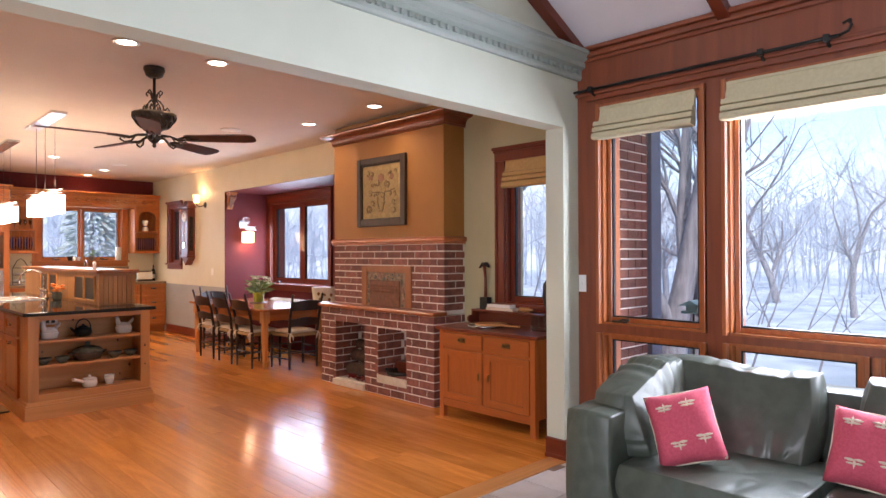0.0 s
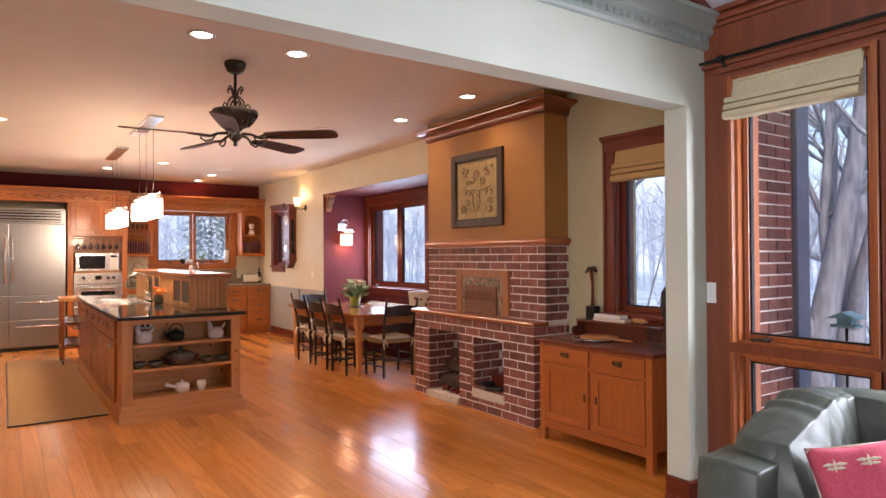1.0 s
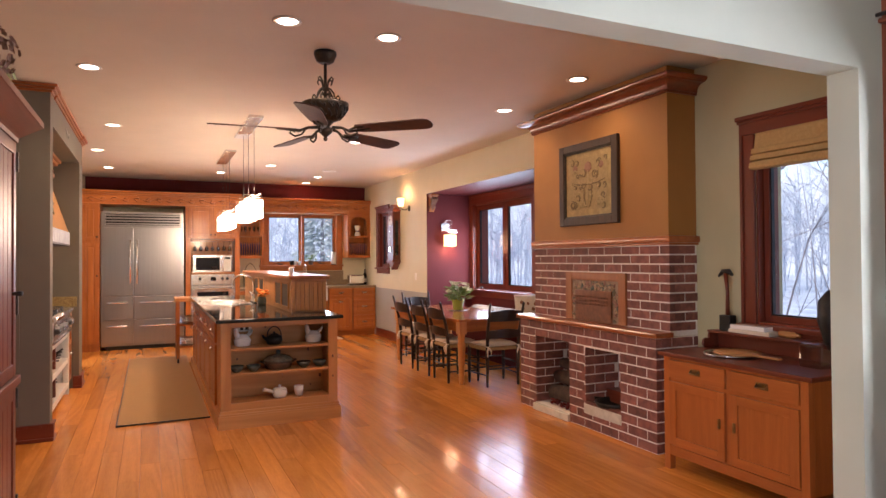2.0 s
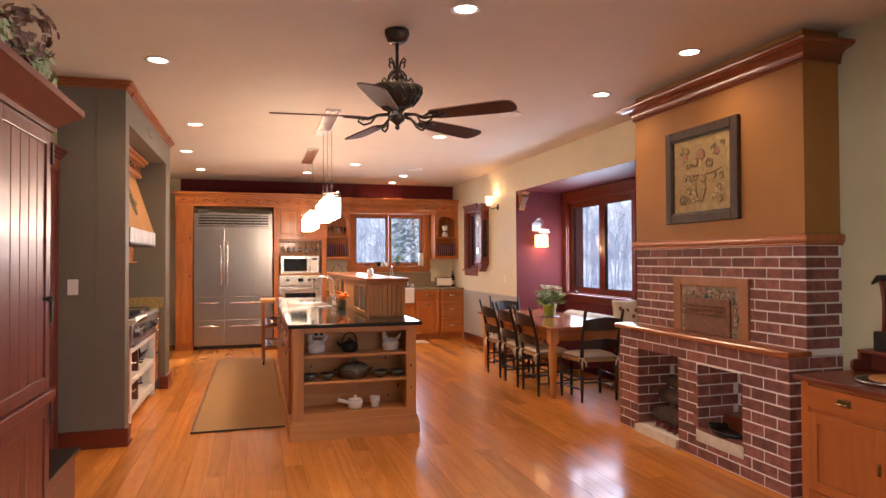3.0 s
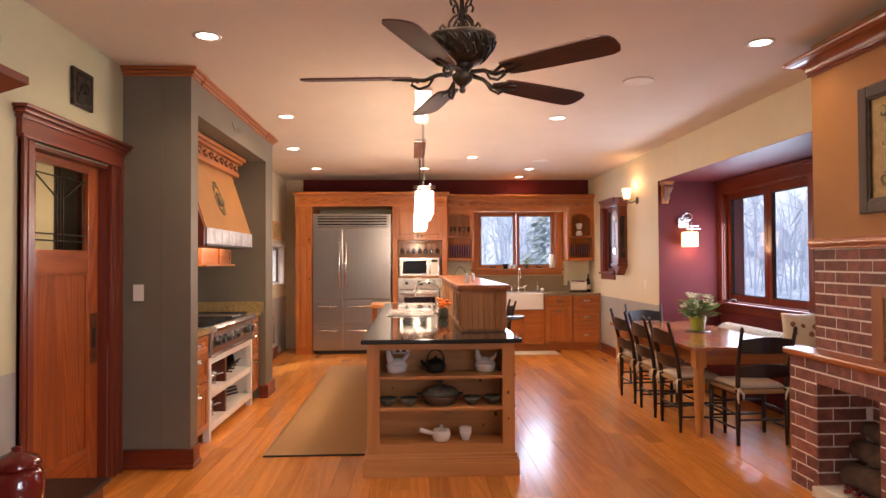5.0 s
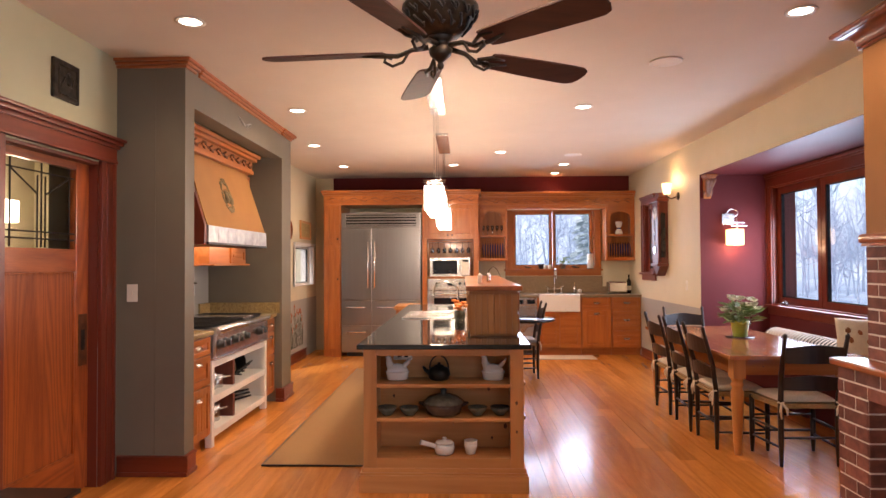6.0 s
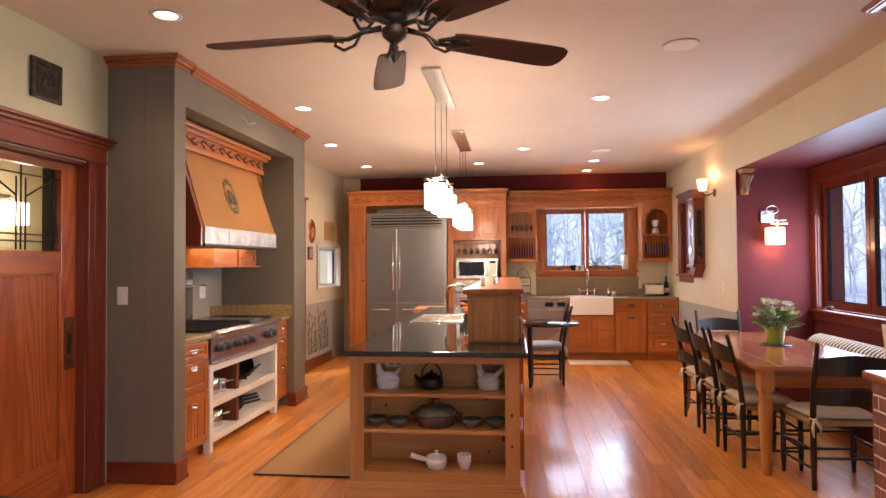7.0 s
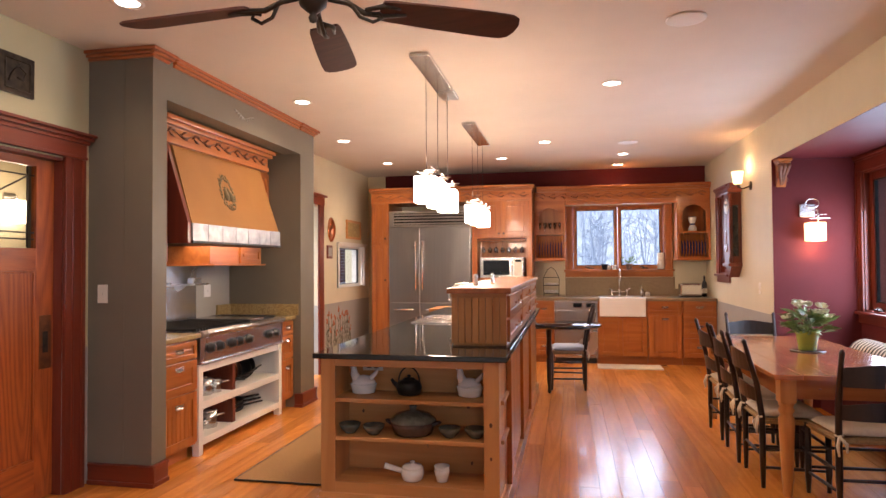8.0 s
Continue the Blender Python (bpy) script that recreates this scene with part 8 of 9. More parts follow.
# ---- sideboard ----
sb = thing("sideboard", "oak sideboard with reddish top and two doors", "sideboard", (5.08, 4.0, 0))
SX0, SX1, SY0, SY1 = 4.80, 5.33, 3.46, 4.52
fs = on_east(SX0)
for x in (SX0, SX1 - 0.05):
    for y in (SY0, SY1 - 0.05):
        part("leg", box(x, y, 0, x + 0.05, y + 0.05, 0.765, 0.004), SIDEB["z"], sb)
part("body", box(SX0 + 0.012, SY0 + 0.012, 0.13, SX1, SY1 - 0.012, 0.765, 0.003), SIDEB["z"], sb)
part("bottom_rail", bo(fs, SY0 + 0.05, 0.002, 0.10, SY1 - 0.05, 0.03, 0.165, 0.004), SIDEB["y"], sb)
ym = (SY0 + SY1) / 2
for a0, a1, hx in ((SY0 + 0.055, ym - 0.02, ym - 0.055), (ym + 0.02, SY1 - 0.055, ym + 0.055)):
    fd = on_east(SX0 + 0.012)
    d = part("cabinet_door", bo(fd, a0 + 0.05, -0.008, 0.225, a1 - 0.05, 0, 0.55), SIDEB["z"], sb)
    for p in (a0, a1 - 0.055):
        part("stile", bo(fd, p, -0.02, 0.175, p + 0.055, 0, 0.60, 0.003), SIDEB["z"], d)
    for p in (0.175, 0.545):
        part("rail", bo(fd, a0 + 0.055, -0.02, p, a1 - 0.055, 0, p + 0.055, 0.003), SIDEB["y"], d)
    part("pull", bo(on_east(SX0 - 0.008), hx - 0.008, -0.012, 0.375, hx + 0.008, 0.0, 0.435, 0.004), BRASS, d, "aged brass pull")
    d = part("drawer", bo(fs, a0, -0.006, 0.625, a1, 0.014, 0.745, 0.004), SIDEB["y"], sb)
    c_ = (a0 + a1) / 2
    part("pull", tube(bo(fs, c_ - 0.04, -0.010, 0.67, c_ + 0.04, -0.005, 0.71, 0.002), [fs(c_ - 0.03, -0.010, 0.70), fs(c_ - 0.03, -0.028, 0.685), fs(c_ + 0.03, -0.028, 0.685), fs(c_ + 0.03, -0.010, 0.70)], 0.005, 6), BRASS, d, "aged brass pull")
part("top", bx(bmesh.new(), SX0 - 0.03, SY0 - 0.04, 0.765, SX1 + 0.01, SY1 + 0.03, 0.795, 0.008), MAHOG["y"], sb, "polished reddish top")
bm = bmesh.new()
bx(bm, SX1 - 0.03, SY0, 0.795, SX1 + 0.01, SY1, 0.90, 0.004), bx(bm, SX1 - 0.12, SY0, 0.90, SX1 + 0.01, SY1, 0.92, 0.006)
part("upstand", bm, MAHOG["y"], sb)
part("scroll_end", tube(bx(bmesh.new(), SX1 - 0.12, SY1 - 0.02, 0.795, SX1 - 0.03, SY1, 0.90, 0.01), [(SX1 - 0.14, SY1 - 0.02, 0.83), (SX1 - 0.14, SY1, 0.83)], 0.035, 14), MAHOG["y"], sb)
ob = thing("serving_board", "round steel tray with a pale wooden board", "tray", (5.0, 4.16, 0.795))
part("tray", lathe(bmesh.new(), [(0.15, 0), (0.165, 0.006), (0.17, 0.018), (0.163, 0.018), (0.15, 0.006), (0, 0.005)], 32, (5.03, 4.16, 0.795)), STEEL, ob)
part("paddle", bx(lathe(bmesh.new(), [(0.14, 0), (0.145, 0.006), (0.14, 0.012), (0, 0.012)], 28, (5.04, 4.12, 0.8135)), 5.01, 3.80, 0.8145, 5.05, 3.98, 0.8255, 0.004), KNOTTY["y"], ob, "pale paddle board")
ob = thing("book_stack", "two pale books lying on the sideboard ledge", "books", (5.25, 4.25, 0.92))
part("book", box(5.215, 4.02, 0.92, 5.335, 4.34, 0.945, 0.003), LINEN, ob)
part("book", box(5.22, 4.06, 0.946, 5.33, 4.33, 0.975, 0.003), CERAMIC, ob)
solid("rolling_pin", tube(bmesh.new(), [(5.29, 3.86, 0.94), (5.29, 3.89, 0.94), (5.29, 3.90, 0.94), (5.29, 4.0, 0.94)], [0.010, 0.010, 0.02, 0.02], 12), KNOTTY["y"], "small wooden rolling pin on the ledge", "rolling pin")
ob = thing("hammer_ornament", "dark iron hammer standing on a small base", "ornament", (5.28, 4.40, 0.92))
part("base", box(5.25, 4.36, 0.92, 5.32, 4.45, 1.03, 0.008), IRON, ob)
part("shaft", tube(bmesh.new(), [(5.285, 4.405, 1.0), (5.28, 4.40, 1.2), (5.285, 4.42, 1.33)], [0.016, 0.012, 0.016], 10), MAHOG["z"], ob)
part("head", tube(bmesh.new(), [(5.285, 4.36, 1.31), (5.285, 4.39, 1.335), (5.285, 4.44, 1.335), (5.285, 4.48, 1.30)], [0.01, 0.02, 0.018, 0.008], 10), IRON, ob)
ob = thing("glass_jar", "clear square glass jar on the sideboard", "jar", (5.12, 3.6, 0.795))
g_ = part("jar", box(5.02, 3.54, 0.796, 5.16, 3.68, 0.94, 0.02), CRYSTAL, ob)
ob = thing("bronze_figure", "dark rounded bronze sculpture on the sideboard", "sculpture", (5.2, 3.54, 0.795))
part("form", tube(lathe(bmesh.new(), [(0.05, 0), (0.055, 0.01), (0.03, 0.03), (0.04, 0.08)], 18, (5.22, 3.56, 0.795)), [(5.22, 3.56, 0.84), (5.22, 3.56, 0.95), (5.21, 3.58, 1.08), (5.20, 3.60, 1.19), (5.20, 3.61, 1.24)], [0.04, 0.085, 0.095, 0.065, 0.01], 18), IRON, ob)

# ---- armoire, urn and chest ----
am = thing("armoire", "tall reddish cherry armoire with panelled doors", "armoire", (0.68, 4.1, 0))
AX, AY0, AY1 = 1.04, 3.35, 4.65
fa = lambda a, d, z: (AX - d, a, z)
part("carcass", box(WL + 0.004, AY0, 0.08, AX - 0.022, AY1, 2.03, 0.004), MAHOG["z"], am)
part("plinth", box(WL + 0.004, AY0 - 0.02, 0, AX + 0.01, AY1 + 0.02, 0.10, 0.006), MAHOG["y"], am)
bm = bmesh.new()
rows = [[bm.verts.new(p) for p in ((WL + 0.004, AY0 - o_, z), (AX + o_ - 0.02, AY0 - o_, z), (AX + o_ - 0.02, AY1 + o_, z), (WL + 0.004, AY1 + o_, z))] for o_, z in ((0.0, 1.99), (0.016, 1.99), (0.016, 2.01), (0.024, 2.018), (0.10, 2.078), (0.105, 2.08), (0.105, 2.108), (0.0, 2.11))]
for p, q in zip(rows, rows[1:]):
    for j in range(4):
        bm.faces.new((p[j], p[(j + 1) % 4], q[(j + 1) % 4], q[j]))
bm.faces.new(rows[0]), bm.faces.new(rows[-1])
bmesh.ops.recalc_face_normals(bm, faces=bm.faces)
part("cornice", bm, MAHOG["y"], am)
for a0, a1, hx in ((AY0 + 0.03, 4.015, 3.97), (4.025, AY1 - 0.05, 4.07)):
    for z0, z1 in ((0.93, 1.98), (0.14, 0.88)):
        d = door_panel(am, lambda a, d_, z: (AX - 0.022 - d_, a, z), a0, a1, z0, z1, MAHOG, "z", False, 0.09)
        if z0 > 0.5:
            part("knob", tube(bmesh.new(), [fa(4.50 if hx > 4 else 3.5, -0.0, 1.30), fa(4.50 if hx > 4 else 3.5, -0.025, 1.30), fa(4.50 if hx > 4 else 3.5, -0.04, 1.30)], [0.006, 0.012, 0.01], 10), BRONZE, d)
part("rail", box(AX - 0.03, AY0 + 0.02, 0.885, AX + 0.012, AY1 - 0.01, 0.925, 0.006), MAHOG["y"], am)
for z in (0.3, 0.78, 1.2, 1.85):
    part("hinge", bo(fa, AY1 - 0.055, -0.006, z, AY1 - 0.035, 0.01, z + 0.09, 0.003), BRONZE, am)
# dried flowers on top
df = thing("dried_flowers", "dried hydrangea heads on top of the armoire", "dried flowers", (0.75, 4.35, 2.11))
r4 = random.Random(3)
for k, (x, y, z, r_, mt) in enumerate(((0.80, 4.42, 2.30, 0.13, GREENFL), (0.86, 4.62, 2.22, 0.11, DRYFL), (0.75, 4.25, 2.25, 0.13, DRYFL), (0.9, 4.5, 2.17, 0.09, DRYFL), (0.7, 4.5, 2.42, 0.12, GREENFL), (0.88, 4.68, 2.17, 0.07, DRYFL), (0.90, 4.74, 2.27, 0.12, GREENFL), (0.92, 4.66, 2.40, 0.12, DRYFL), (0.84, 4.80, 2.20, 0.09, DRYFL), (0.80, 4.60, 2.36, 0.13, GREENFL))):
    bm = bmesh.new()
    for j in range(130):
        d = Vector((r4.gauss(0, 1), r4.gauss(0, 1), r4.gauss(0, 1))).normalized()
        p = Vector((x, y, z)) + d * r_ * r4.uniform(0.75, 1.05)
        side = d.orthogonal().normalized() * 0.02
        up_ = d.cross(side)
        c_ = bm.verts.new(p)
        ring = [bm.verts.new(p + d * 0.006 + side * math.cos(u) + up_ * math.sin(u)) for u in (r4.uniform(0, 0.8), 1.6, 3.1, 4.7)]
        for i in range(4):
            bm.faces.new((c_, ring[i], ring[(i + 1) % 4]))
    part("flower_head", bm, mt, df, "papery dried flower head")
    part("stem", tube(bmesh.new(), [(0.7, 4.4, 2.112), (x, y, z)], 0.005, 5), DRYFL, df)
ur = thing("red_urn", "glossy dark red lacquer jar with a lid", "jar", (0.67, 5.46, 0.305))
UC = (0.67, 5.46, 0.305)
part("jar", lathe(bmesh.new(), [(0.07, 0), (0.092, 0.012), (0.112, 0.09), (0.116, 0.15), (0.104, 0.22), (0.085, 0.25)], 32, UC), REDLAC, ur)
part("lid", lathe(bmesh.new(), [(0.098, 0.25), (0.10, 0.262), (0.085, 0.29), (0.03, 0.315), (0.018, 0.322), (0.022, 0.335), (0, 0.345)], 32, UC), REDLAC, ur)
bm = bmesh.new()
cs = thing("low_chest", "low dark lacquered chest against the wall", "chest", (0.55, 5.55, 0))
part("body", box(WL + 0.035, 5.15, 0.0, 0.79, 6.02, 0.28, 0.008), MAHOG["y"], cs)
part("top", box(WL + 0.035, 5.12, 0.28, 0.81, 6.06, 0.304, 0.006), BLACK, cs, "black lacquered top")

# ---- sofa ----
def soft(bm, x0, y0, z0, x1, y1, z1, k=0.35, crease=0.0, n=14, seed=0.0):
    """A plump rounded block with slack folds."""
    c = Vector(((x0 + x1) / 2, (y0 + y1) / 2, (z0 + z1) / 2))
    h = Vector(((x1 - x0) / 2, (y1 - y0) / 2, (z1 - z0) / 2))
    first = len(bm.verts)
    made = []
    for ax in range(3):
        for s in (-1, 1):
            g = []
            for i in range(n + 1):
                row = []
                for j in range(n + 1):
                    p = [0, 0, 0]
                    p[ax], p[(ax + 1) % 3], p[(ax + 2) % 3] = s, i / n * 2 - 1, j / n * 2 - 1
                    a, b, d = (q * q for q in p)
                    q = Vector((p[0] * math.sqrt(1 - k * (b + d) / 2 + k * k * b * d / 3), p[1] * math.sqrt(1 - k * (a + d) / 2 + k * k * a * d / 3), p[2] * math.sqrt(1 - k * (a + b) / 2 + k * k * a * b / 3)))
                    w_ = c + Vector((q.x * h.x, q.y * h.y, q.z * h.z))
                    if crease:
                        e = 0.6 * noise.noise(Vector((w_.x * 4 + seed, w_.y * 5, w_.z * 4))) - 0.7 * (1 - abs(noise.noise(Vector((w_.x * 7 + w_.y * 3, w_.y * 9 + seed, w_.z * 5))))) ** 6
                        w_ += q.normalized() * crease * e
                    row.append(bm.verts.new(w_))
                g.append(row)
            for i in range(n):
                for j in range(n):
                    q = (g[i][j], g[i + 1][j], g[i + 1][j + 1], g[i][j + 1])
                    f_ = bm.faces.new(q if s == 1 else q[::-1])
                    f_.smooth = True
                    made.append(f_)
    bmesh.ops.remove_doubles(bm, verts=bm.verts[:] if first == 0 else bm.verts[first:], dist=0.0004)
    return bm


def crease(bm, plane, seed, count, depth, width=0.016, fan=None):
    """Pull slack folds into a cushion: long soft grooves with a raised lip, across a plane of axes."""
    rg_ = random.Random(seed)
    i, j = plane
    lo = [min(v.co[k] for v in bm.verts) for k in range(3)]
    hi = [max(v.co[k] for v in bm.verts) for k in range(3)]
    mid = Vector([(p + q) / 2 for p, q in zip(lo, hi)])
    folds = []
    for k in range(count):
        a, b = rg_.uniform(lo[i], hi[i]), rg_.uniform(lo[j], hi[j])
        t = fan + rg_.gauss(0, 0.45) if fan is not None else rg_.uniform(0, math.pi)
        folds.append((a, b, math.cos(t), math.sin(t), rg_.uniform(0.08, 0.24), rg_.uniform(0.5, 1.0), rg_.uniform(-1.6, 1.6)))
    for v in bm.verts:
        e = 0.0
        for a, b, cx, cy, ln, am, bend in folds:
            p, q = v.co[i] - a, v.co[j] - b
            al = p * cx + q * cy
            ac = -p * cy + q * cx + bend * al * al
            f_ = math.exp(-(al / ln) ** 2) * am
            e += f_ * (0.55 * math.exp(-((ac - 1.7 * width) / width) ** 2) - math.exp(-(ac / width) ** 2))
        v.co += (v.co - mid).normalized() * depth * max(-1.5, min(1.2, e))
    return bm


so = thing("sofa", "dark green leather sofa below the windows", "sofa", (4.0, 0.9, 0))
part("base_frame", soft(bmesh.new(), 3.56, -0.35, 0.06, 4.46, 2.02, 0.34, 0.06, 0.003), LEATHER, so)
part("arm", crease(soft(bmesh.new(), 3.44, 2.0, 0.05, 4.48, 2.25, 0.70, 0.16, 0.006, 40), (0, 2), 4, 6, 0.004, 0.03), LEATHER, so)
part("back", soft(bmesh.new(), 4.28, -0.35, 0.10, 4.52, 2.22, 0.78, 0.12, 0.006), LEATHER, so)
for i, (y0, y1) in enumerate(((1.22, 2.00), (0.43, 1.21), (-0.36, 0.42))):
    part("seat_cushion", crease(soft(bmesh.new(), 3.46, y0, 0.29, 4.20, y1, 0.475, 0.17, 0.007, 54, i * 3.1), (0, 1), 20 + i, 9, 0.006, 0.028), LEATHER, so)
    bc = crease(soft(bmesh.new(), 3.99, y0 - 0.02 if i else y0 + 0.10, 0.44, 4.38, y1 + (0.14 if i == 0 else -0.02), 0.885, 0.30, 0.006, 64, i * 5.7), (1, 2), 31 + i, 16, 0.010, 0.022, 1.9)
    for v in bc.verts:
        f_ = (v.co.z - 0.44) / 0.445
        v.co.x = 4.38 - (4.38 - v.co.x) * (1 - 0.5 * f_)
        v.co.z -= 0.035 * f_ * (1 - math.cos(6.28 * (v.co.y - y0) / (y1 - y0))) / 2
    part("back_cushion", bc, LEATHER, so)
ac = crease(soft(bmesh.new(), 3.60, 1.86, 0.45, 4.30, 2.21, 0.885, 0.32, 0.007, 64, 9.3), (0, 2), 47, 16, 0.010, 0.022, 1.2)
for v in ac.verts:
    v.co.y = 2.21 - (2.21 - v.co.y) * (1 - 0.35 * (v.co.z - 0.45) / 0.43)
    v.co.z -= 0.13 * max(0.0, (4.0 - v.co.x) / 0.4) * max(0.0, (v.co.z - 0.45) / 0.425)
part("arm_cushion", ac, LEATHER, so, "slack creased leather cushion")
for x in (3.6, 4.38):
    for y in (-0.28, 2.1):
        part("foot", lathe(bmesh.new(), [(0.025, 0), (0.03, 0.02), (0.03, 0.07)], 12, (x, y, 0)), DARKW, so)


def cover_y(x, z):
    """The cushion's front face at a place on it."""
    u, v = x / 0.215, (z - 0.215) / 0.215
    e = max(0.0, (1 - u * u) * (1 - v * v)) ** 0.42
    return -0.11 * e + 0.006 * math.sin(7 * u + 3 * v) * e


def pink_pillow(m, label):
    ob = cushion("throw_pillow", (0.43, 0.43), 0.22, PINKF, label)
    e = 0.205
    piping = [(-e, 0, 0.01), (0, 0, 0.012), (e, 0, 0.01), (e - 0.005, 0, 0.215), (e, 0, 0.42), (0, 0, 0.418), (-e, 0, 0.42), (-e + 0.005, 0, 0.215), (-e, 0, 0.01)]
    part("piping", tube(bmesh.new(), piping, 0.006, 6, False), CREAMF, ob, "cream piping")
    for a, z in ((-0.10, 0.32), (0.05, 0.33), (0.10, 0.13), (-0.06, 0.11)):
        bm = bmesh.new()
        for dx, dz, sx, sz in ((0, 0, 0.008, 0.035), (-0.025, 0.012, 0.028, 0.009), (0.025, 0.012, 0.028, 0.009), (-0.02, -0.006, 0.022, 0.007), (0.02, -0.006, 0.022, 0.007)):
            lathe(bm, [(0, -sz), (sx, -0.3 * sz), (sx, 0.3 * sz), (0, sz)], 10, (a + dx, cover_y(a + dx, z + dz), z + dz), (1, 0.28))
        part("woven_dragonfly", bm, CREAMF, ob, "cream woven insect motif")
    ob.matrix_basis = m @ Matrix.Diagonal((0.69, 0.9, 0.77, 1))
    return ob


pink_pillow(pose(3.68, 1.70, 0.482, -24, -14, -60), "pink pillow with cream motifs, leaning in the sofa corner")
pink_pillow(pose(3.86, 1.09, 0.476, -30, 5, -84), "pink pillow with cream motifs, leaning on the sofa back")

# ---- outside ----
ground = solid("ground", bx(bmesh.new(), -400, -400, -0.75, 400, 400, -0.7), SNOW, "snow covered lawn", "ground", kind="structure")
# brick outer corner beside the family room
XW = thing("outer_wall", "red-brown brick outer wall beside the window", "wall", (5.3, 3.0, 0))
tagged(XW, kind="structure")
part("backing", box(4.99, 2.965, -0.7, 5.62, 3.018, 3.2), MORTAR, XW)
solid("outer_post", box(5.64, 2.93, -0.7, 5.80, 3.09, 3.2, 0.006), surf("blue_grey_paint", (0.12, 0.14, 0.19), (0.10, 0.12, 0.165), 5, 0.6), "blue-grey painted corner post outside", "post")
solid("outer_roof", box(4.6, -6, 3.1, 6.2, 3.3, 3.2), WHITEP, "roof overhang above the windows", "roof", kind="structure")
ob = thing("bird_feeder", "small teal hopper bird feeder on a pole", "bird feeder", (7.4, 3.39, -0.7))
part("pole", tube(bmesh.new(), [(7.4, 3.39, -0.7), (7.4, 3.39, 0.80)], 0.012), IRON, ob)
TEALP = surf("teal_paint", (0.16, 0.30, 0.32), (0.13, 0.25, 0.27), 6, 0.6)
bm = bx(bmesh.new(), 7.32, 3.29, 0.80, 7.48, 3.49, 0.825, 0.005)
bx(bm, 7.35, 3.33, 0.825, 7.45, 3.45, 0.88, 0.004)
prism(bm, [(3.26, 0.88), (3.52, 0.88), (3.39, 0.94)], "x", 7.30, 7.50)
part("hopper", bm, TEALP, ob)


def limb(bm, tw, p, d, ln, r, depth, rg_):
    """A bending limb with its side branches; thin ones go to the twigs."""
    segs = 4 if depth > 1 else 3
    pts, rs = [p], [r]
    for k in range(segs):
        d = (d + Vector((rg_.gauss(0, 0.13), rg_.gauss(0, 0.13), rg_.gauss(0.03, 0.09)))).normalized()
        p = p + d * ln / segs
        pts.append(p)
        rs.append(r * (1 - 0.62 * (k + 1) / segs))
    tube(bm if depth > 2 else tw, pts, rs, 7 if depth > 3 else (4 if depth > 1 else 3), False)
    if depth <= 0:
        return
    for k in range(rg_.choice((3, 4, 4, 5))):
        i = rg_.randint(1 if depth > 3 else 1, segs)
        t = Vector((rg_.gauss(0, 1), rg_.gauss(0, 1), rg_.gauss(0.35, 0.6))).normalized()
        nd = (d * 0.75 + t * 0.85).normalized()
        limb(bm, tw, pts[i], nd, ln * rg_.uniform(0.5, 0.74), rs[i] * rg_.uniform(0.5, 0.75), depth - 1, rg_)


def bare_tree(seed, h, r, label):
    rg_ = random.Random(seed)
    tr = thing("bare_tree", label, "tree", (0, 0, 0), "bare winter trees")
    bm, tw = bmesh.new(), bmesh.new()
    limb(bm, tw, Vector((0, 0, -0.05)), Vector((rg_.gauss(0, 0.06), rg_.gauss(0, 0.06), 1)).normalized(), h * 0.5, r, 5, rg_)
    part("trunk", bm, BARK, tr)
    tagged(part("crown", tw, TWIG, tr, "bare leafless twigs"), kind="stuff")
    return tr


protos = [bare_tree(1, 9, 0.20, "tall bare grey-barked tree in snow"), bare_tree(2, 7, 0.12, "slender bare tree in snow"), bare_tree(3, 8, 0.16, "bare spreading tree in snow"), bare_tree(8, 4.8, 0.021, "small bare shrub tree in snow")]
rg5 = random.Random(21)
spots = [(9.5, 4.2), (12, 2.0), (13.5, 5.8), (16, -1.5), (15, 8.5), (18, 3.5), (11, 9.5), (20, 10), (22, 0), (14, 12.5), (25, 6), (24, 14), (19, 17), (28, -4), (30, 10), (17, -7), (12.5, 16), (29, 20), (0, 30), (8, 31), (5, 36), (10, 38), (11.5, 6.5), (9.2, 7.4), (10, 11.5), (13, -3.5), (8.6, 24)]
shrubs = [(10.5 + 1.1 * (k % 5) + 0.35 * (k % 3), -2.2 + 1.15 * ((k * 5) % 11)) for k in range(11)]
shrubs += [(12.5 + 2.1 * (k % 6) + 0.6 * (k % 4), -3.5 + 1.37 * ((k * 7) % 13)) for k in range(26)]
for i, (x, y) in enumerate(spots + shrubs):
    m = pose(x, y, -0.7, 0, 0, rg5.uniform(0, 360)) @ Matrix.Diagonal((1, 1, rg5.uniform(0.85, 1.2), 1))
    src = protos[3] if 22 <= i <= 26 or i >= len(spots) or (x > 9.6 and -4 < y < 4.6) or y > 15 else protos[i % 3]
    q = copy_thing(src, m)
    q.scale = (1, 1, rg5.uniform(0.85, 1.2))
for i, p in enumerate(protos):
    p.matrix_basis = pose((9.0, 19, 21, 9.4)[i], (4.45, 7.5, -9, 1.9)[i], -0.7, 0, 0, 40 * i)
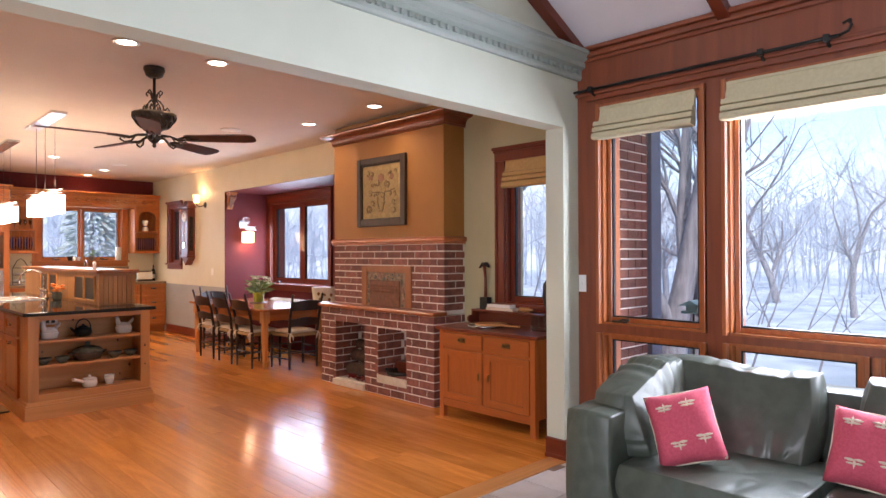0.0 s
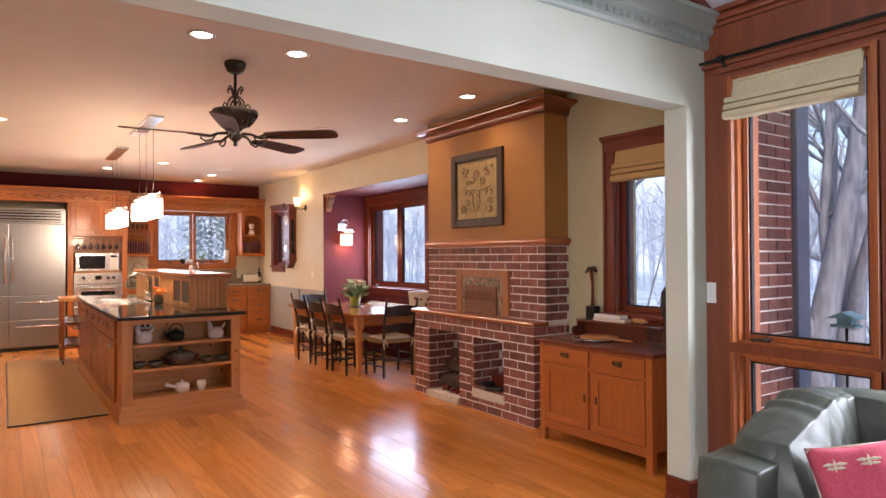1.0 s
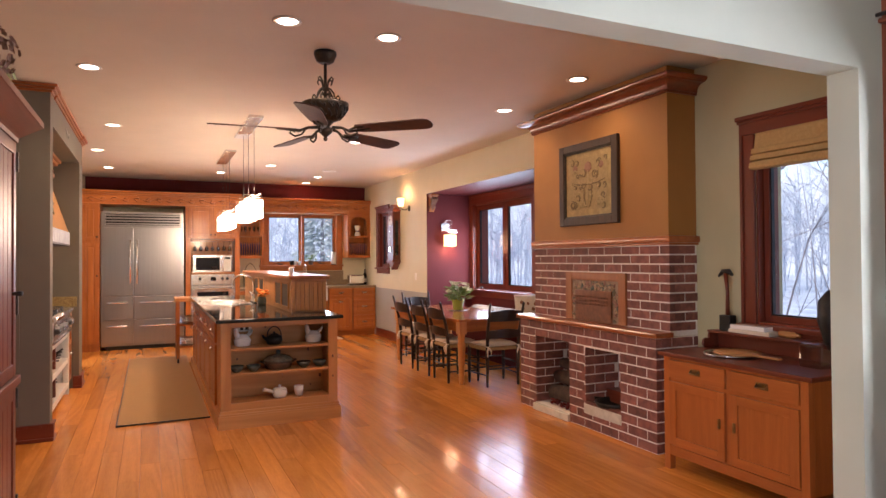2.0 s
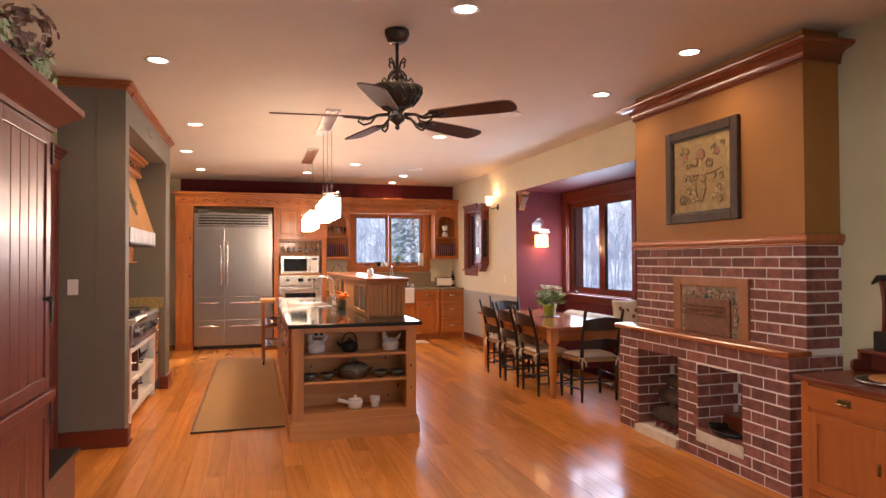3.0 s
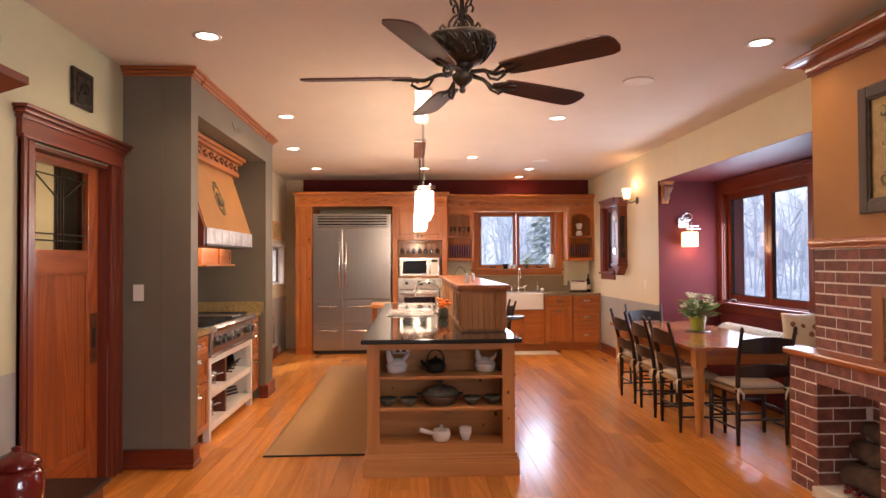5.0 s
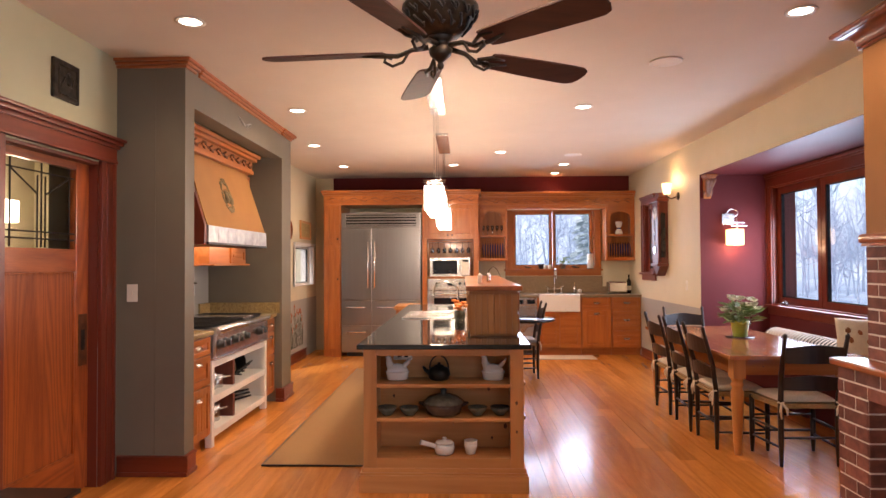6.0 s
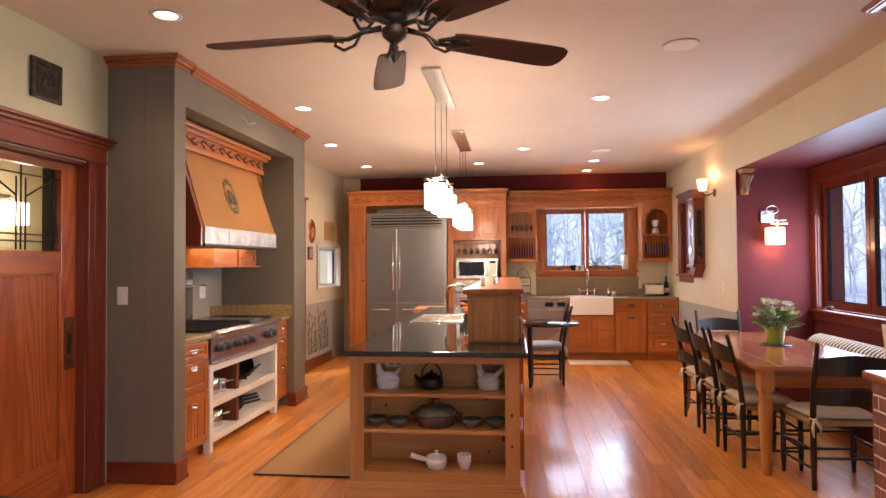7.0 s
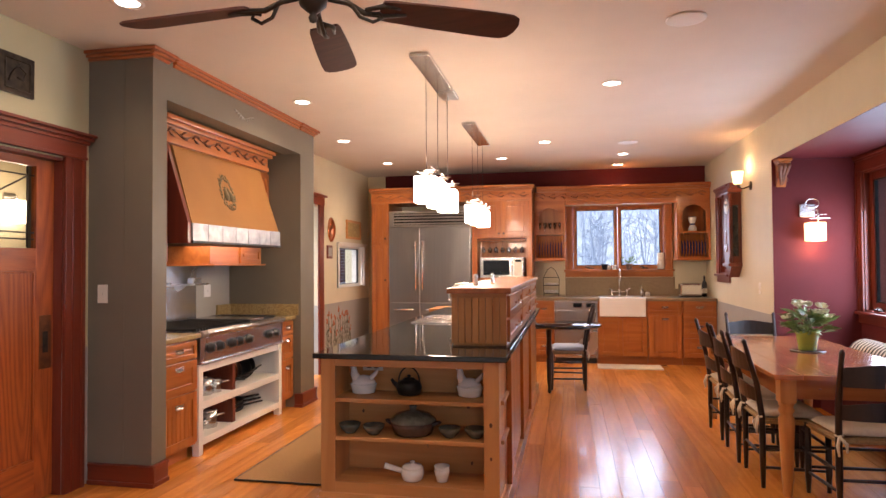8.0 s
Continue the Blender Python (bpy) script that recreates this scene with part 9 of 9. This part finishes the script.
# far woods
wd, rg6 = bmesh.new(), random.Random(5)
for k in range(700):
    t = rg6.uniform(-0.9, 2.2)
    d = rg6.uniform(32, 60)
    x, y = 3 + d * math.cos(t), 6 + d * math.sin(t)
    h = rg6.uniform(4, 9)
    p = Vector((x, y, -0.7))
    tube(wd, [p, p + Vector((rg6.gauss(0, 0.3), rg6.gauss(0, 0.3), h * 0.6)), p + Vector((rg6.gauss(0, 0.8), rg6.gauss(0, 0.8), h))], [0.06, 0.04, 0.01], 3, False)
    for j in range(13):
        q = p + Vector((0, 0, h * rg6.uniform(0.2, 0.9)))
        e = Vector((rg6.gauss(0, 0.9), rg6.gauss(0, 0.9), rg6.uniform(0.2, 1.5)))
        tube(wd, [q, q + e * 0.6, q + e + Vector((rg6.gauss(0, 0.2), rg6.gauss(0, 0.2), 0.2))], [0.03, 0.022, 0.008], 3, False)
solid("far_woods", wd, FARTWIG, "bare woods beyond the snowy lawn, coloured pale blue for haze", "woods", kind="stuff")
# treeline backdrop at the end of the lawn; haze is painted into its emission
HAZE, ht, hb = base_material("painted_haze_glow")
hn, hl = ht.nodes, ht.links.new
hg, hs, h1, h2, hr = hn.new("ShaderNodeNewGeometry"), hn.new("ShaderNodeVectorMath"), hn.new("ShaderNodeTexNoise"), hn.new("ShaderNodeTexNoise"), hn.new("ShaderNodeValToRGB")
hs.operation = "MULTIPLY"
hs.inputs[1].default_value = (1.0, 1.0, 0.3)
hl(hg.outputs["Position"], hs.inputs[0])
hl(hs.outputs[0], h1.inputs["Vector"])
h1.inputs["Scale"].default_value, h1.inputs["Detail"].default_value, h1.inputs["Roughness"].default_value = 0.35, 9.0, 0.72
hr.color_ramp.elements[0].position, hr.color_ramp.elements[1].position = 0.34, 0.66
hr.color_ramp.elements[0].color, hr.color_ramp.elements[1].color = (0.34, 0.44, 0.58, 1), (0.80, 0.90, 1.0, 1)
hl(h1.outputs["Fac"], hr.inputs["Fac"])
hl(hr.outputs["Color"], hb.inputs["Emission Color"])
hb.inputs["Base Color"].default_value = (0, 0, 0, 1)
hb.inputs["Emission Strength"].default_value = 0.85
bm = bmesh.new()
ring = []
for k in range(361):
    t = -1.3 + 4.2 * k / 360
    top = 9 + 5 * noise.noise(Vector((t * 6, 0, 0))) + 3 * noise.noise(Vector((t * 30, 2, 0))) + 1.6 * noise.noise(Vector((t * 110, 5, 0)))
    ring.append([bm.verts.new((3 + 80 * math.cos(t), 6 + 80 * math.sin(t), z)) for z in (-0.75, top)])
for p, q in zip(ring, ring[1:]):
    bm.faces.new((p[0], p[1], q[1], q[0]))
solid("backdrop", bm, HAZE, "self-lit backdrop painted as a pale hazy winter treeline", "backdrop", kind="structure")
# spruce
sp = thing("spruce_tree", "spruce beyond the kitchen window, coloured pale as if washed out", "tree", (7.3, 24, -0.7))
part("trunk", tube(bmesh.new(), [(7.3, 24, -0.7), (7.3, 24, 4.6)], [0.12, 0.02], 8), BARK, sp)
bm = bmesh.new()
for k in range(1500):
    z = rg6.uniform(0, 1) ** 1.3
    r_ = (1 - z) * 1.6 * rg6.uniform(0.3, 1)
    t = rg6.uniform(0, 6.283)
    a = Vector((7.3 + r_ * math.cos(t), 24 + r_ * math.sin(t), -0.4 + 5 * z))
    leaf(bm, a, a + Vector((0.3 * math.cos(t), 0.3 * math.sin(t), -0.10)), 0.06, rg6)
tagged(part("needles", bm, EVERG, sp), kind="stuff")
# brick wing seen through the small west window
bw_ = thing("brick_wing", "red brick outer wall beyond the small window", "wall", (-2.0, 13, 0))
tagged(bw_, kind="structure")
part("backing", box(-2.3, 12.6, -0.7, -2.0, 24, 3.4), MORTAR, bw_)

# ---- floor boards and tiles ----
rng = random.Random(7)
bw = 0.128
me = mesh_of("floor_board", bx(bmesh.new(), -0.5, -0.5, -0.5, 0.5, 0.5, 0.5), FLOOR)
FLOORB = bpy.data.objects["floor"]
x = 0.12
while x < 6.35:
    y = 3.125 - rng.uniform(0, 1.2)
    while y < 13.5:
        ln = rng.uniform(1.3, 2.6)
        a, b = max(y, 3.125), min(y + ln, 13.5)
        if b - a > 0.05:
            ob = new("floor_board", me)
            ob.parent = FLOORB
            ob.location = (x + bw / 2, (a + b) / 2, -0.010 + rng.uniform(-0.0004, 0.0004))
            ob.scale = (bw - 0.0014, b - a - 0.0014, 0.02)
        y += ln
    x += bw
TILEB = bpy.data.objects["floor_tiles"]
mt_, md_ = (mesh_of("floor_tile", bx(bmesh.new(), -0.5, -0.5, -0.5, 0.5, 0.5, 0.5), q) for q in (TILE, DTILE))
for i in range(11):
    for j in range(9):
        ob = new("floor_tile", mt_)
        ob.parent = TILEB
        s = 0.33
        ob.location = (4.55 - i * s, 2.82 - j * s, -0.009)
        ob.scale = (s - 0.008, s - 0.008, 0.018)
for i, j in ((0, 0), (3, 2), (6, 1), (2, 5), (8, 4)):
    ob = new("accent_tile", md_)
    ob.parent = TILEB
    ob.location = (4.55 - (i + 0.5) * 0.33, 2.82 - (j - 0.5) * 0.33 - 0.0, -0.0065)
    ob.scale = (0.13, 0.10, 0.018)


# ---- bricks ----
def brick_mesh(name, material):
    return mesh_of(name, bx(bmesh.new(), -0.5, -0.5, -0.5, 0.5, 0.5, 0.5), material)


def lay(parent, me_, place, a0, a1, z0, z1, holes, rg_, ln=0.203, h=0.0635, joint=0.0115, start=0):
    """Courses of bricks in a running bond; place(a, z, la, lz) gives each one's centre and size."""
    o = Vector(ORIGIN[parent.name])
    course = h + joint
    n = int(round((z1 - z0) / course))
    course = (z1 - z0) / n
    for c in range(n):
        za, zb = z0 + c * course + joint / 2, z0 + (c + 1) * course - joint / 2
        cuts = [(a0, a1)]
        for ha, hb, hza, hzb in holes:
            if zb > hza + 0.02 and za < hzb - 0.02:
                cuts = [q for p in cuts for q in ((p[0], min(p[1], ha)), (max(p[0], hb), p[1])) if q[1] - q[0] > 0.02]
        a = a0 - (ln + joint) * (0.5 if (c + start) % 2 else 0.0)
        while a < a1:
            for p, q in cuts:
                s, e = max(a, p), min(a + ln, q)
                if e - s > 0.03:
                    ob = new("brick", me_)
                    ob.parent = parent
                    loc, size = place((s + e) / 2, (za + zb) / 2, e - s, zb - za)
                    ob.location = Vector(loc) - o + Vector((rg_.uniform(-0.001, 0.001), rg_.uniform(-0.001, 0.001), 0))
                    ob.scale = size
                    ob.rotation_euler = (0, 0, rg_.uniform(-0.004, 0.004))
            a += ln + joint


rb = random.Random(4)
mb = brick_mesh("brick", BRICK)
T = 0.05
xf = lambda X: (lambda a, z, la, lz: ((X + T / 2, a, z), (T, la, lz)))
yf = lambda Y: (lambda a, z, la, lz: ((a, Y + T / 2, z), (la, T, lz)))
lay(fp, mb, xf(FPX), FY0, FY1, 0.0, 0.845, [(a - 0.001, b + 0.001, z if z > 0.1 else -1, t) for a, b, z, t in OP], rb)
lay(fp, mb, xf(FPU), FY0, 6.552, 0.886, 1.53, [(5.21, 6.02, 0.88, 1.31)], rb, start=1)
lay(fp, mb, yf(FY0), FPX + 0.052, WS, 0.0, 0.845, [], rb, start=1)
lay(fp, mb, yf(FY0), FPU + 0.052, WS, 0.886, 1.53, [], rb)
for a, b, z, t in OP:
    lay(fp, mb, yf(b - 0.006), FPX + 0.004, 5.30, z + 0.0, t, [], rb)
    lay(fp, mb, xf(5.302), a + 0.0, b - 0.008, z, t, [], rb)
mb2 = brick_mesh("brick", BRICK2)
lay(XW, mb2, yf(2.956), 5.0, 5.62, 0.1, 2.6, [], rb)
lay(bw_, mb2, (lambda a, z, la, lz: ((-1.998 - T / 2 + 0.02, a, z), (T, la, lz))), 13.2, 19.0, 1.0, 2.1, [], rb)
